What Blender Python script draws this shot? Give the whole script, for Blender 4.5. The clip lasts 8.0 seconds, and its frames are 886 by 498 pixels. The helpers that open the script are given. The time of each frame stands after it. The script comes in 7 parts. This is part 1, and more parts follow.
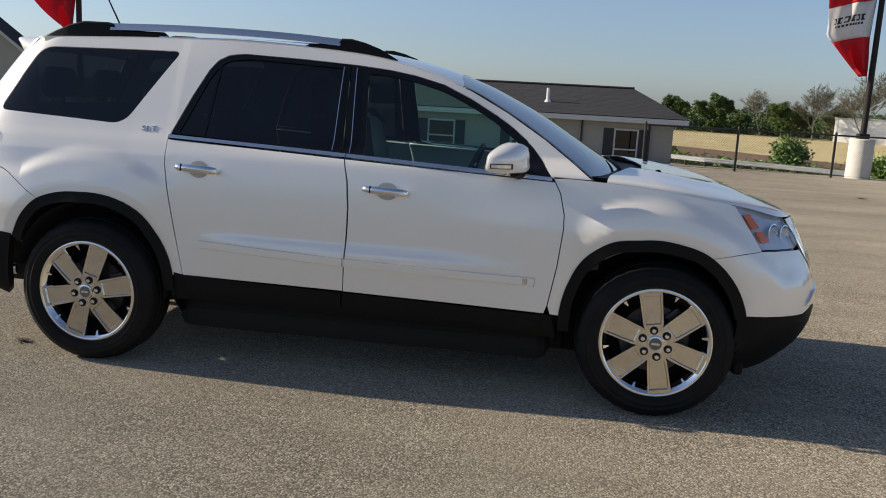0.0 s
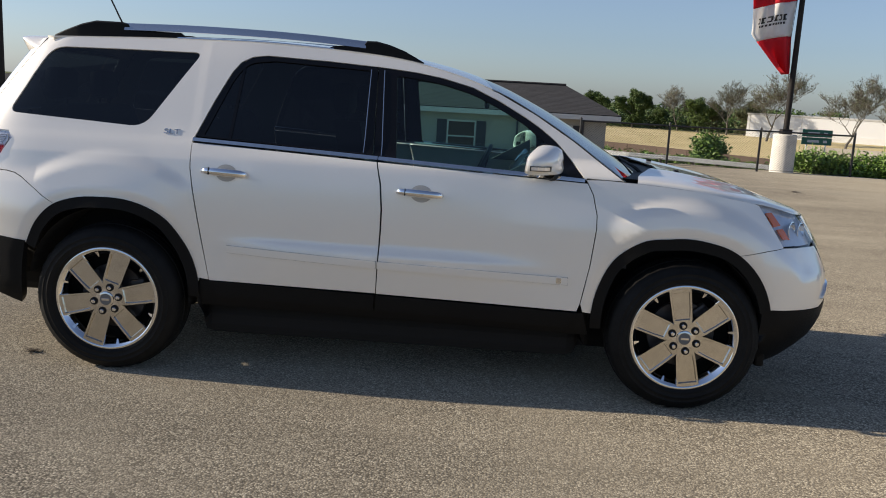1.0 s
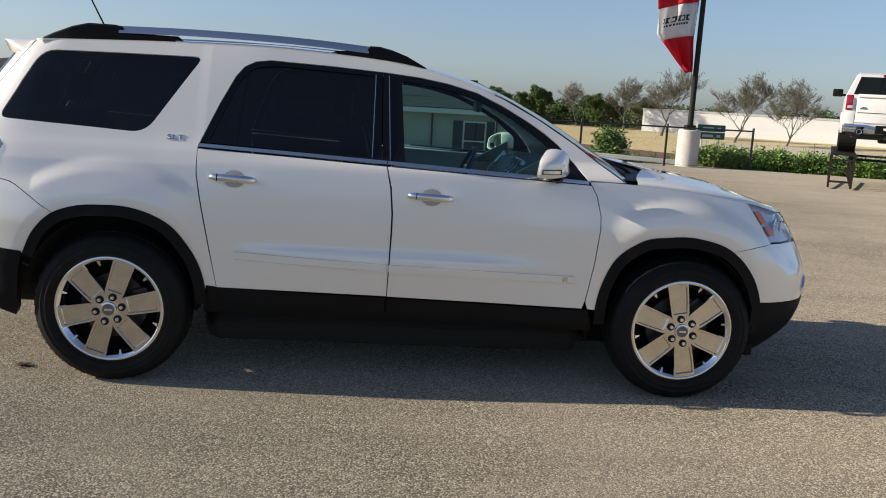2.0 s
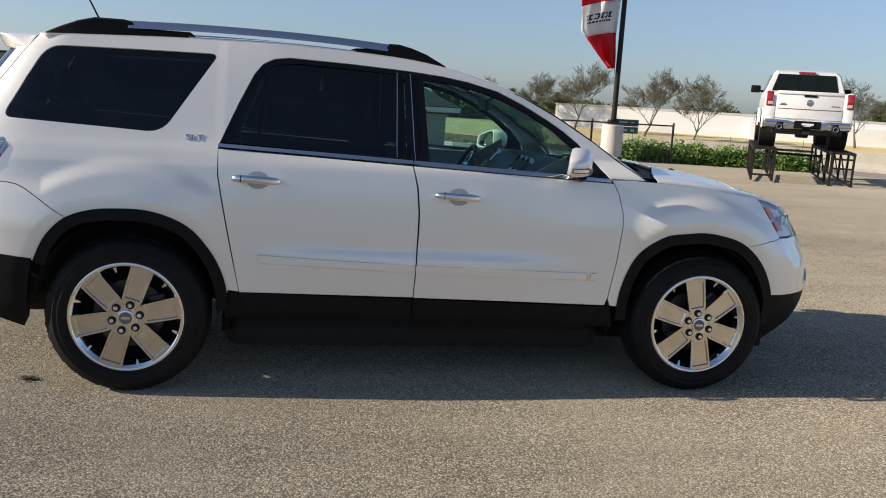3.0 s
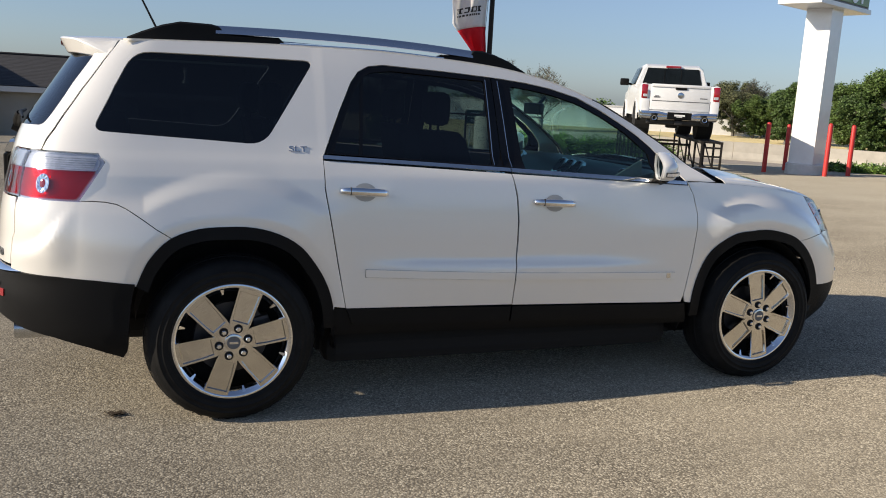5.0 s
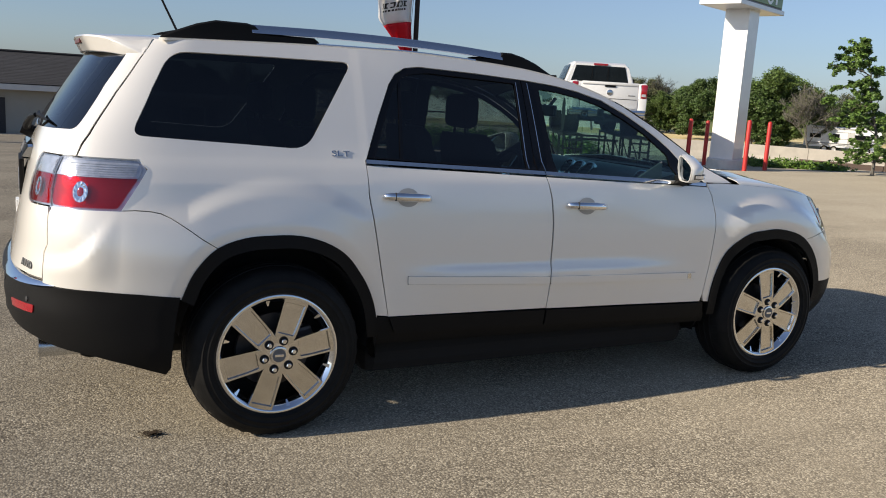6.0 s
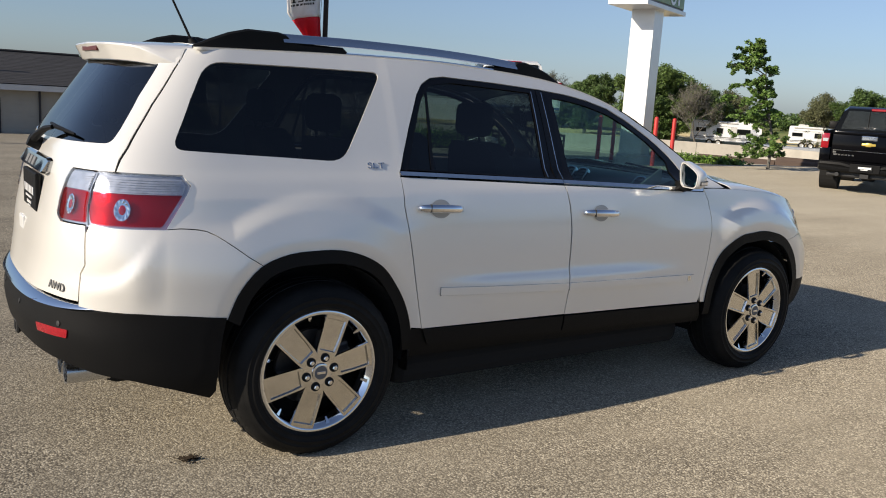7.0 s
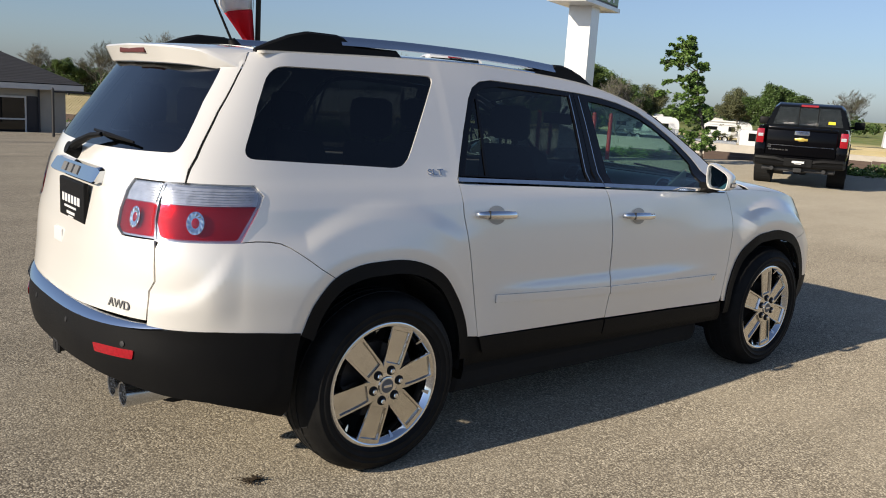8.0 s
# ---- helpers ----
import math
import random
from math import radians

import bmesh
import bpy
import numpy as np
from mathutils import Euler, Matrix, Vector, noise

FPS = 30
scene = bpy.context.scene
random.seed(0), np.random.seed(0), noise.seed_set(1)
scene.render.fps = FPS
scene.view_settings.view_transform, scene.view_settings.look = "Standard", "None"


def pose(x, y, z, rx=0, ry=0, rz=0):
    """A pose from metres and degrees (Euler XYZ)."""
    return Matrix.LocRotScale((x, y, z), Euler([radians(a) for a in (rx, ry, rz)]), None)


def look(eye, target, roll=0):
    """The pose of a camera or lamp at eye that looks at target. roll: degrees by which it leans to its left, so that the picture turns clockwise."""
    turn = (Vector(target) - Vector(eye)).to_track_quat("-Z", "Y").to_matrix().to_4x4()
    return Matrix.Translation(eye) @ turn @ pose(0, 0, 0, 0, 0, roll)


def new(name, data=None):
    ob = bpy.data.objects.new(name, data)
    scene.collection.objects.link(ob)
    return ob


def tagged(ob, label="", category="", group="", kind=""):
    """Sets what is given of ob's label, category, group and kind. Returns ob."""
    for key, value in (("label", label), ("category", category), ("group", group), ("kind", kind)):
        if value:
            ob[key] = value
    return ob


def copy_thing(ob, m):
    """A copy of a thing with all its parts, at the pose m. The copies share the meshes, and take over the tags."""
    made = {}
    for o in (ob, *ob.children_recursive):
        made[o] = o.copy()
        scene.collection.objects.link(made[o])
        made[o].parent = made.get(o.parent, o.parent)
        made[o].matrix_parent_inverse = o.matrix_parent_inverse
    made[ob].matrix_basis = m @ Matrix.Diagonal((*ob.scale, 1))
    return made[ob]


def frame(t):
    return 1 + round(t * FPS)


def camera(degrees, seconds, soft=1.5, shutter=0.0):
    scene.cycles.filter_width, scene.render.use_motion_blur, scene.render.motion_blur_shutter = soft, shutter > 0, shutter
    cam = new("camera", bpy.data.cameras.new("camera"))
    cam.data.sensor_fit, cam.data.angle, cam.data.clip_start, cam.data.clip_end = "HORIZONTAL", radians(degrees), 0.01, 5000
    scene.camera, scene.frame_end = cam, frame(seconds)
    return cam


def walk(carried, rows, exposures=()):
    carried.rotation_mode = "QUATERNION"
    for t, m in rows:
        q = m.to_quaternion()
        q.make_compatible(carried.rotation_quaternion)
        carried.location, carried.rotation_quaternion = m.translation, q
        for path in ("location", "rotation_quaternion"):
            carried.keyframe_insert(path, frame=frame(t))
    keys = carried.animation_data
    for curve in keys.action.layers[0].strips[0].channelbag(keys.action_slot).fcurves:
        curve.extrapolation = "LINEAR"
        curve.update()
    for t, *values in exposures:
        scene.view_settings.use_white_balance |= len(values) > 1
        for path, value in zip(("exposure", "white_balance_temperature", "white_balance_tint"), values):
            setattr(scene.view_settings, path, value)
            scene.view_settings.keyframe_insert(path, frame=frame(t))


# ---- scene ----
cam = camera(55.3, 8.0, soft=1.0)
PATH = [
    (0, (2.521, -5.099, 1.539), (2.247, -3.15, 1.18), 3.1),
    (0.5, (2.237, -5.15, 1.522), (2.055, -3.191, 1.163), 3.2),
    (1, (1.96, -5.199, 1.548), (1.868, -3.234, 1.188), 3.2),
    (1.5, (1.667, -5.293, 1.56), (1.688, -3.325, 1.203), 3.1),
    (2.8, (0.949, -5.209, 1.579), (1.256, -3.266, 1.217), 3.5),
    (3, (0.814, -5.184, 1.558), (1.157, -3.247, 1.199), 3.4),
    (3.5, (0.46, -5.152, 1.58), (0.902, -3.235, 1.219), 3.3),
    (4, (0.165, -5.06, 1.565), (0.701, -3.167, 1.204), 3.4),
    (4.5, (-0.152, -4.922, 1.573), (0.468, -3.056, 1.212), 3.5),
    (4.7, (-0.279, -4.885, 1.568), (0.372, -3.028, 1.208), 3.3),
    (6, (-1.022, -4.502, 1.574), (-0.126, -2.751, 1.214), 3.4),
    (6.5, (-1.283, -4.325, 1.579), (-0.295, -2.624, 1.221), 3.5),
    (7, (-1.576, -4.163, 1.613), (-0.468, -2.538, 1.254), 3.6),
    (7.5, (-1.816, -3.954, 1.606), (-0.631, -2.383, 1.247), 3.7),
    (8, (-2.035, -3.727, 1.623), (-0.778, -2.215, 1.261), 3.7),
]
walk(cam, [(t, look(eye, target, roll)) for t, eye, target, roll in PATH], exposures=[(0, 0.45, 6500, 10), (3.2, 0.50, 6370, 10), (4.5, 0.46, 6320, 10), (6.5, 0.33, 6300, 10), (8, 0.27, 6250, 10)])

# ---- sky, sun, exposure ----
SUN_ELEV, SUN_AZ = 23.5, 3.4      # degrees; the sun stands behind the car's tail (-x), slightly to +y
world = bpy.data.worlds.new("world")
scene.world = world
world.use_nodes = True
wn = world.node_tree
sky = wn.nodes.new("ShaderNodeTexSky")
sky.sky_type = "NISHITA"
sky.sun_disc = False
sky.sun_elevation = radians(SUN_ELEV)
sky.sun_rotation = radians(-90 + SUN_AZ)
sky.air_density, sky.dust_density, sky.ozone_density = 1.0, 0.6, 3.0
wn.nodes["Background"].inputs["Strength"].default_value = 0.099
tone = wn.nodes.new("ShaderNodeHueSaturation")
tone.inputs["Saturation"].default_value, tone.inputs["Value"].default_value = 0.72, 0.78
wn.links.new(sky.outputs["Color"], tone.inputs["Color"])
cool = wn.nodes.new("ShaderNodeMix")
cool.data_type, cool.blend_type = "RGBA", "MULTIPLY"
cool.inputs["Factor"].default_value = 1.0
cool.inputs["B"].default_value = (0.875, 0.975, 1.165, 1)
wn.links.new(tone.outputs["Color"], cool.inputs["A"])
wn.links.new(cool.outputs["Result"], wn.nodes["Background"].inputs["Color"])
sun_data = bpy.data.lights.new("sun", "SUN")
sun_data.energy, sun_data.angle, sun_data.color = 5.0, radians(0.53), (1.0, 0.862, 0.675)
sun = new("sun", sun_data)
sun_from = Vector((-math.cos(radians(SUN_AZ)) * math.cos(radians(SUN_ELEV)), math.sin(radians(SUN_AZ)) * math.cos(radians(SUN_ELEV)), math.sin(radians(SUN_ELEV))))
sun.matrix_world = look(sun_from * 50, (0, 0, 0))

# ---- materials ----
def mat(name, color, rough=0.5, metal=0.0, vary=0.0, scale=8.0, bump=0.0, bump_scale=60.0, coat=0.0, coat_rough=0.03, fine=0.0, fine_scale=300.0, tint=None, spec=0.5, island=0.0, rough_vary=0.0):
    """A principled material with two scales of colour variation (towards tint) and a fine relief."""
    m = bpy.data.materials.new(name)
    m.use_nodes = True
    nt = m.node_tree
    b = nt.nodes["Principled BSDF"]
    b.inputs["Base Color"].default_value = (*color, 1)
    b.inputs["Roughness"].default_value = rough
    b.inputs["Metallic"].default_value = metal
    b.inputs["Specular IOR Level"].default_value = spec
    b.inputs["Coat Weight"].default_value = coat
    b.inputs["Coat Roughness"].default_value = coat_rough
    tc = nt.nodes.new("ShaderNodeTexCoord")
    last = None
    def layer(amount, sc, last, dark):
        nz = nt.nodes.new("ShaderNodeTexNoise")
        nz.inputs["Scale"].default_value, nz.inputs["Detail"].default_value, nz.inputs["Roughness"].default_value = sc, 6, 0.6
        nt.links.new(tc.outputs["Object"], nz.inputs["Vector"])
        rp = nt.nodes.new("ShaderNodeMapRange")
        rp.inputs["From Min"].default_value, rp.inputs["From Max"].default_value = 0.35, 0.65
        rp.inputs["To Min"].default_value, rp.inputs["To Max"].default_value = 0.0, amount
        nt.links.new(nz.outputs["Fac"], rp.inputs["Value"])
        mx = nt.nodes.new("ShaderNodeMix")
        mx.data_type = "RGBA"
        nt.links.new(rp.outputs["Result"], mx.inputs["Factor"])
        if last:
            nt.links.new(last, mx.inputs["A"])
        else:
            mx.inputs["A"].default_value = (*color, 1)
        mx.inputs["B"].default_value = (*dark, 1)
        return mx.outputs["Result"], nz
    dark = tint or tuple(c * 0.55 for c in color)
    if vary:
        last, nz = layer(vary, scale, last, dark)
        if rough_vary:
            rr = nt.nodes.new("ShaderNodeMapRange")
            rr.inputs["To Min"].default_value, rr.inputs["To Max"].default_value = rough - rough_vary, rough + rough_vary
            nt.links.new(nz.outputs["Fac"], rr.inputs["Value"])
            nt.links.new(rr.outputs["Result"], b.inputs["Roughness"])
    if fine:
        last, _ = layer(fine, fine_scale, last, tuple(c * 0.4 for c in color))
    if island:
        g = nt.nodes.new("ShaderNodeNewGeometry")
        oi = nt.nodes.new("ShaderNodeObjectInfo")
        ad = nt.nodes.new("ShaderNodeMath")
        ad.operation = "ADD"
        nt.links.new(g.outputs["Random Per Island"], ad.inputs[0])
        nt.links.new(oi.outputs["Random"], ad.inputs[1])
        fr = nt.nodes.new("ShaderNodeMath")
        fr.operation = "FRACT"
        nt.links.new(ad.outputs[0], fr.inputs[0])
        rp = nt.nodes.new("ShaderNodeMapRange")
        rp.inputs["To Min"].default_value, rp.inputs["To Max"].default_value = 1 - island, 1 + island
        nt.links.new(fr.outputs[0], rp.inputs["Value"])
        hs = nt.nodes.new("ShaderNodeHueSaturation")
        nt.links.new(rp.outputs["Result"], hs.inputs["Value"])
        if last:
            nt.links.new(last, hs.inputs["Color"])
        else:
            hs.inputs["Color"].default_value = (*color, 1)
        last = hs.outputs["Color"]
    if last:
        nt.links.new(last, b.inputs["Base Color"])
    if bump:
        nz = nt.nodes.new("ShaderNodeTexNoise")
        nz.inputs["Scale"].default_value, nz.inputs["Detail"].default_value = bump_scale, 4
        nt.links.new(tc.outputs["Object"], nz.inputs["Vector"])
        bp = nt.nodes.new("ShaderNodeBump")
        bp.inputs["Strength"].default_value, bp.inputs["Distance"].default_value = bump, 0.01
        nt.links.new(nz.outputs["Fac"], bp.inputs["Height"])
        nt.links.new(bp.outputs["Normal"], b.inputs["Normal"])
    return m


def glass_mat(name, tint, gloss_rough=0.0, ior=1.5, power=4.0):
    """A thin tinted pane: see-through, with a Fresnel-driven gloss."""
    m = bpy.data.materials.new(name)
    m.use_nodes = True
    nt = m.node_tree
    nt.nodes.remove(nt.nodes["Principled BSDF"])
    tr = nt.nodes.new("ShaderNodeBsdfTransparent")
    tr.inputs["Color"].default_value = (*tint, 1)
    gl = nt.nodes.new("ShaderNodeBsdfGlossy")
    gl.inputs["Roughness"].default_value = gloss_rough
    lw = nt.nodes.new("ShaderNodeLayerWeight")
    pw = nt.nodes.new("ShaderNodeMath")
    pw.operation, pw.inputs[1].default_value = "POWER", power
    nt.links.new(lw.outputs["Facing"], pw.inputs[0])
    f0 = ((ior - 1) / (ior + 1)) ** 2 * 1.3
    fr = nt.nodes.new("ShaderNodeMapRange")
    fr.inputs["To Min"].default_value, fr.inputs["To Max"].default_value = f0, 1.0
    nt.links.new(pw.outputs[0], fr.inputs["Value"])
    mx = nt.nodes.new("ShaderNodeMixShader")
    nt.links.new(fr.outputs[0], mx.inputs[0])
    nt.links.new(tr.outputs[0], mx.inputs[1])
    nt.links.new(gl.outputs[0], mx.inputs[2])
    nt.links.new(mx.outputs[0], nt.nodes["Material Output"].inputs["Surface"])
    return m


M_PEARL = mat("pearl_paint", (0.87, 0.845, 0.79), 0.28, 0.22, vary=0.05, scale=2.0, coat=1.0, coat_rough=0.02, tint=(0.82, 0.80, 0.76))
M_BLACKPLASTIC = mat("black_plastic", (0.0072, 0.0072, 0.0076), 0.5, vary=0.5, scale=6, bump=0.12, bump_scale=900, tint=(0.0095, 0.0093, 0.009), spec=0.13)
M_LAMPRIM = mat("lamp_reflector", (0.66, 0.67, 0.70), 0.16, 0.7, vary=0.2, scale=20, bump=0.10, bump_scale=45)
M_GLOSSBLACK = mat("gloss_black", (0.005, 0.005, 0.006), 0.1, coat=0.15, spec=0.25)
M_RUBBER = mat("rubber", (0.011, 0.0108, 0.0106), 0.58, vary=0.6, scale=12, bump=0.2, bump_scale=250, tint=(0.019, 0.0184, 0.0175), spec=0.12)
M_CHROME = mat("chrome", (0.78, 0.79, 0.81), 0.06, 1.0)
M_CHROMEDULL = mat("satin_chrome", (0.80, 0.79, 0.78), 0.09, 1.0, vary=0.3, scale=30, rough_vary=0.05)
M_SPOKE = mat("polished_spoke", (0.74, 0.72, 0.68), 0.12, 1.0, vary=0.25, scale=14, fine=0.35, fine_scale=220, bump=0.35, bump_scale=9)
M_ALU = mat("brushed_aluminium", (0.60, 0.62, 0.65), 0.24, 1.0)
M_BADGE = mat("badge_metal", (0.62, 0.63, 0.65), 0.14, 1.0)
# near-black for joints and hollows; the hollows' deep shade is in this colour
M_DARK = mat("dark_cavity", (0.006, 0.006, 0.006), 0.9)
M_IRON = mat("brake_iron", (0.10, 0.09, 0.085), 0.5, 0.7, vary=0.5, scale=20)
M_REDLENS = mat("red_lens", (0.36, 0.005, 0.014), 0.10, 0.0, coat=1.0, vary=0.6, scale=110, tint=(0.18, 0.002, 0.005), bump=0.08, bump_scale=70, spec=0.5)
M_CLEARLENS = mat("clear_lens", (0.84, 0.84, 0.86), 0.14, 0.5, coat=1.0, vary=0.6, scale=28, bump=0.10, bump_scale=60)
M_AMBER = mat("amber_lens", (1.0, 0.20, 0.012), 0.15, coat=1.0)
M_SEAT = mat("seat_leather", (0.035, 0.033, 0.032), 0.5, bump=0.2, bump_scale=200)
M_DASH = mat("dash_plastic", (0.045, 0.048, 0.052), 0.5, vary=0.3, scale=8, bump=0.1, bump_scale=300)
M_TRIMGREY = mat("grey_trim", (0.14, 0.14, 0.14), 0.6)
G_PRIVACY = glass_mat("privacy_glass", (0.09, 0.105, 0.11))
G_REAR = glass_mat("rear_screen_glass", (0.13, 0.15, 0.16), ior=1.9)
G_FRONT = glass_mat("side_glass", (0.65, 0.90, 0.84))
G_SHIELD = glass_mat("windscreen_glass", (0.55, 0.76, 0.74), ior=1.8, power=1.9)
G_REDLENS = glass_mat("red_lens_glass", (0.95, 0.022, 0.038), ior=1.45)
M_LAMPSHELL = mat("lamp_shell", (0.72, 0.74, 0.78), 0.22, 0.25, coat=0.6, vary=0.2, scale=25)
G_LAMP = glass_mat("lamp_glass", (0.85, 0.87, 0.9))
# body colour darkened to stand for the shade inside the handle recess
M_CUP_SHADE = mat("handle_cup_shade", (0.42, 0.40, 0.37), 0.4, coat=0.6)
M_MIRROR = mat("mirror", (0.34, 0.38, 0.42), 0.0, 1.0)
M_WHITE = mat("white_paint", (0.80, 0.80, 0.79), 0.35, vary=0.15, scale=3, coat=0.5)
M_WHITECONC = mat("whitewashed_concrete", (0.72, 0.70, 0.66), 0.85, vary=0.3, scale=5, bump=0.3, bump_scale=40)
M_CONC = mat("concrete", (0.48, 0.44, 0.37), 0.9, vary=0.35, scale=1.2, bump=0.3, bump_scale=30)
M_SIDING = mat("vinyl_siding", (0.35, 0.33, 0.285), 0.7, vary=0.12, scale=2)
M_SHINGLE = mat("roof_shingle", (0.030, 0.030, 0.034), 0.95, vary=0.5, scale=7, fine=0.5, fine_scale=50, bump=0.4, bump_scale=60, island=0.2)
M_FASCIA = mat("fascia_white", (0.55, 0.545, 0.53), 0.6, vary=0.15, scale=4)
M_SHUTTER = mat("shutter_dark", (0.025, 0.025, 0.03), 0.6)
M_STEELBLACK = mat("black_steel", (0.02, 0.02, 0.021), 0.5, vary=0.4, scale=14)
M_RUSTSTEEL = mat("worn_black_steel", (0.014, 0.0135, 0.013), 0.6, vary=0.6, scale=9, tint=(0.035, 0.027, 0.022), spec=0.2)
M_REDPAINT = mat("red_paint", (0.55, 0.035, 0.03), 0.45, vary=0.4, scale=6, tint=(0.36, 0.025, 0.02))
M_GALV = mat("galvanised_steel", (0.60, 0.61, 0.61), 0.45, 0.6, vary=0.3, scale=5)
def cloth_mat(name, color):
    """Thin cloth that lets some of the light through."""
    m = mat(name, color, 0.85, vary=0.2, scale=10)
    nt = m.node_tree
    tl = nt.nodes.new("ShaderNodeBsdfTranslucent")
    tl.inputs["Color"].default_value = (*color, 1)
    mx = nt.nodes.new("ShaderNodeMixShader")
    mx.inputs[0].default_value = 0.45
    nt.links.new(nt.nodes["Principled BSDF"].outputs[0], mx.inputs[1])
    nt.links.new(tl.outputs[0], mx.inputs[2])
    nt.links.new(mx.outputs[0], nt.nodes["Material Output"].inputs["Surface"])
    return m
M_FLAGRED = cloth_mat("flag_red", (0.72, 0.03, 0.05))
M_FLAGWHITE = cloth_mat("flag_white", (0.84, 0.83, 0.82))
M_INK = mat("print_black", (0.02, 0.02, 0.02), 0.6)
M_LEAF = mat("leaf", (0.09, 0.165, 0.03), 0.55, vary=0.5, scale=1.5, tint=(0.14, 0.21, 0.05), island=0.45)
M_LEAFMID = mat("leaf_mid", (0.075, 0.125, 0.024), 0.6, vary=0.5, scale=1.2, tint=(0.115, 0.165, 0.04), island=0.45)
M_LEAFDARK = mat("leaf_dark", (0.055, 0.100, 0.020), 0.6, vary=0.5, scale=1.0, tint=(0.08, 0.12, 0.03), island=0.45)
M_LEAFOLIVE = mat("leaf_olive", (0.095, 0.108, 0.045), 0.7, vary=0.5, scale=1.0, tint=(0.14, 0.135, 0.07), island=0.4)
M_HEDGE = mat("hedge_leaf", (0.095, 0.18, 0.025), 0.5, vary=0.5, scale=2, tint=(0.16, 0.25, 0.045), island=0.5)
M_BARK = mat("bark", (0.15, 0.138, 0.12), 0.9, vary=0.5, scale=6, bump=0.5, bump_scale=25)
M_TRUCKBLACK = mat("black_car_paint", (0.002, 0.002, 0.003), 0.12, coat=0.06, spec=0.12)
M_SIGNGREEN = mat("sign_green", (0.01, 0.11, 0.07), 0.5)
M_SCREEN = mat("display_green", (0.05, 0.16, 0.03), 0.35, vary=0.8, scale=1.5, tint=(0.25, 0.28, 0.03))
M_GREYPANEL = mat("grey_sheet", (0.16, 0.16, 0.17), 0.5)
M_WAREHOUSE = mat("warehouse_sheet", (0.76, 0.77, 0.78), 0.6, vary=0.12, scale=0.3)
M_BROWNWALL = mat("brown_timber_wall", (0.10, 0.07, 0.055), 0.9, vary=0.4, scale=1.5)
M_STAIN = mat("oil_stain", (0.055, 0.038, 0.022), 0.7, vary=0.6, scale=30)
M_PANEBLUE = mat("dark_pane", (0.006, 0.007, 0.008), 0.03, coat=0.25, spec=0.5)
M_SKYPANE = mat("tinted_pane", (0.012, 0.018, 0.024), 0.04, coat=0.5, spec=0.7)
M_BROWNLENS = mat("dull_lens", (0.10, 0.02, 0.015), 0.3)

# ---- mesh tools ----
def link_mesh(name, verts, faces, material, parent=None, label="", smooth=True, normals=None):
    me = bpy.data.meshes.new(name)
    me.from_pydata([tuple(v) for v in verts], [], faces)
    me.materials.append(material)
    if smooth:
        me.polygons.foreach_set("use_smooth", [True] * len(me.polygons))
    me.update()
    if normals:
        me.normals_split_custom_set_from_vertices([tuple(n) for n in normals])
    ob = new(name, me)
    if parent:
        ob.parent = parent
    if label:
        ob["label"] = label
    return ob


def part(name, bm, material, parent=None, label="", smooth=False, angle=35):
    """Links a bmesh as one mesh object under its thing."""
    bmesh.ops.recalc_face_normals(bm, faces=bm.faces)
    if smooth:
        for f in bm.faces:
            f.smooth = True
        lim = radians(angle)
        for e in bm.edges:
            if len(e.link_faces) == 2 and e.calc_face_angle(0) > lim:
                e.smooth = False
    me = bpy.data.meshes.new(name)
    bm.to_mesh(me)
    bm.free()
    me.materials.append(material)
    ob = new(name, me)
    if parent:
        ob.parent = parent
    if label:
        ob["label"] = label
    return ob


def thing(name, label, category, at=(0, 0, 0), rz=0, group="", kind=""):
    ob = new(name)
    ob.empty_display_size = 0.2
    ob.matrix_world = pose(*at, 0, 0, rz)
    return tagged(ob, label, category, group, kind)


def box(bm, x0, x1, y0, y1, z0, z1, bevel=0.0, m=None, seg=2):
    r = bmesh.ops.create_cube(bm, size=1)
    vs = r["verts"]
    for v in vs:
        v.co = Vector(((x0 + x1) / 2 + v.co.x * (x1 - x0), (y0 + y1) / 2 + v.co.y * (y1 - y0), (z0 + z1) / 2 + v.co.z * (z1 - z0)))
    if bevel:
        es = {e for v in vs for e in v.link_edges}
        r = bmesh.ops.bevel(bm, geom=list(es), offset=bevel, segments=seg, affect="EDGES", profile=0.5)
        vs = {v for f in r["faces"] for v in f.verts} | {v for v in vs if v.is_valid}
    if m:
        bmesh.ops.transform(bm, matrix=m, verts=list(vs))
    return list(vs)


def rod(bm, a, b, r0, r1=None, n=10, caps=True):
    a, b = Vector(a), Vector(b)
    d = b - a
    m = Matrix.Translation((a + b) / 2) @ d.to_track_quat("Z", "Y").to_matrix().to_4x4()
    return bmesh.ops.create_cone(bm, cap_ends=caps, segments=n, radius1=r0, radius2=r0 if r1 is None else r1, depth=d.length, matrix=m)["verts"]


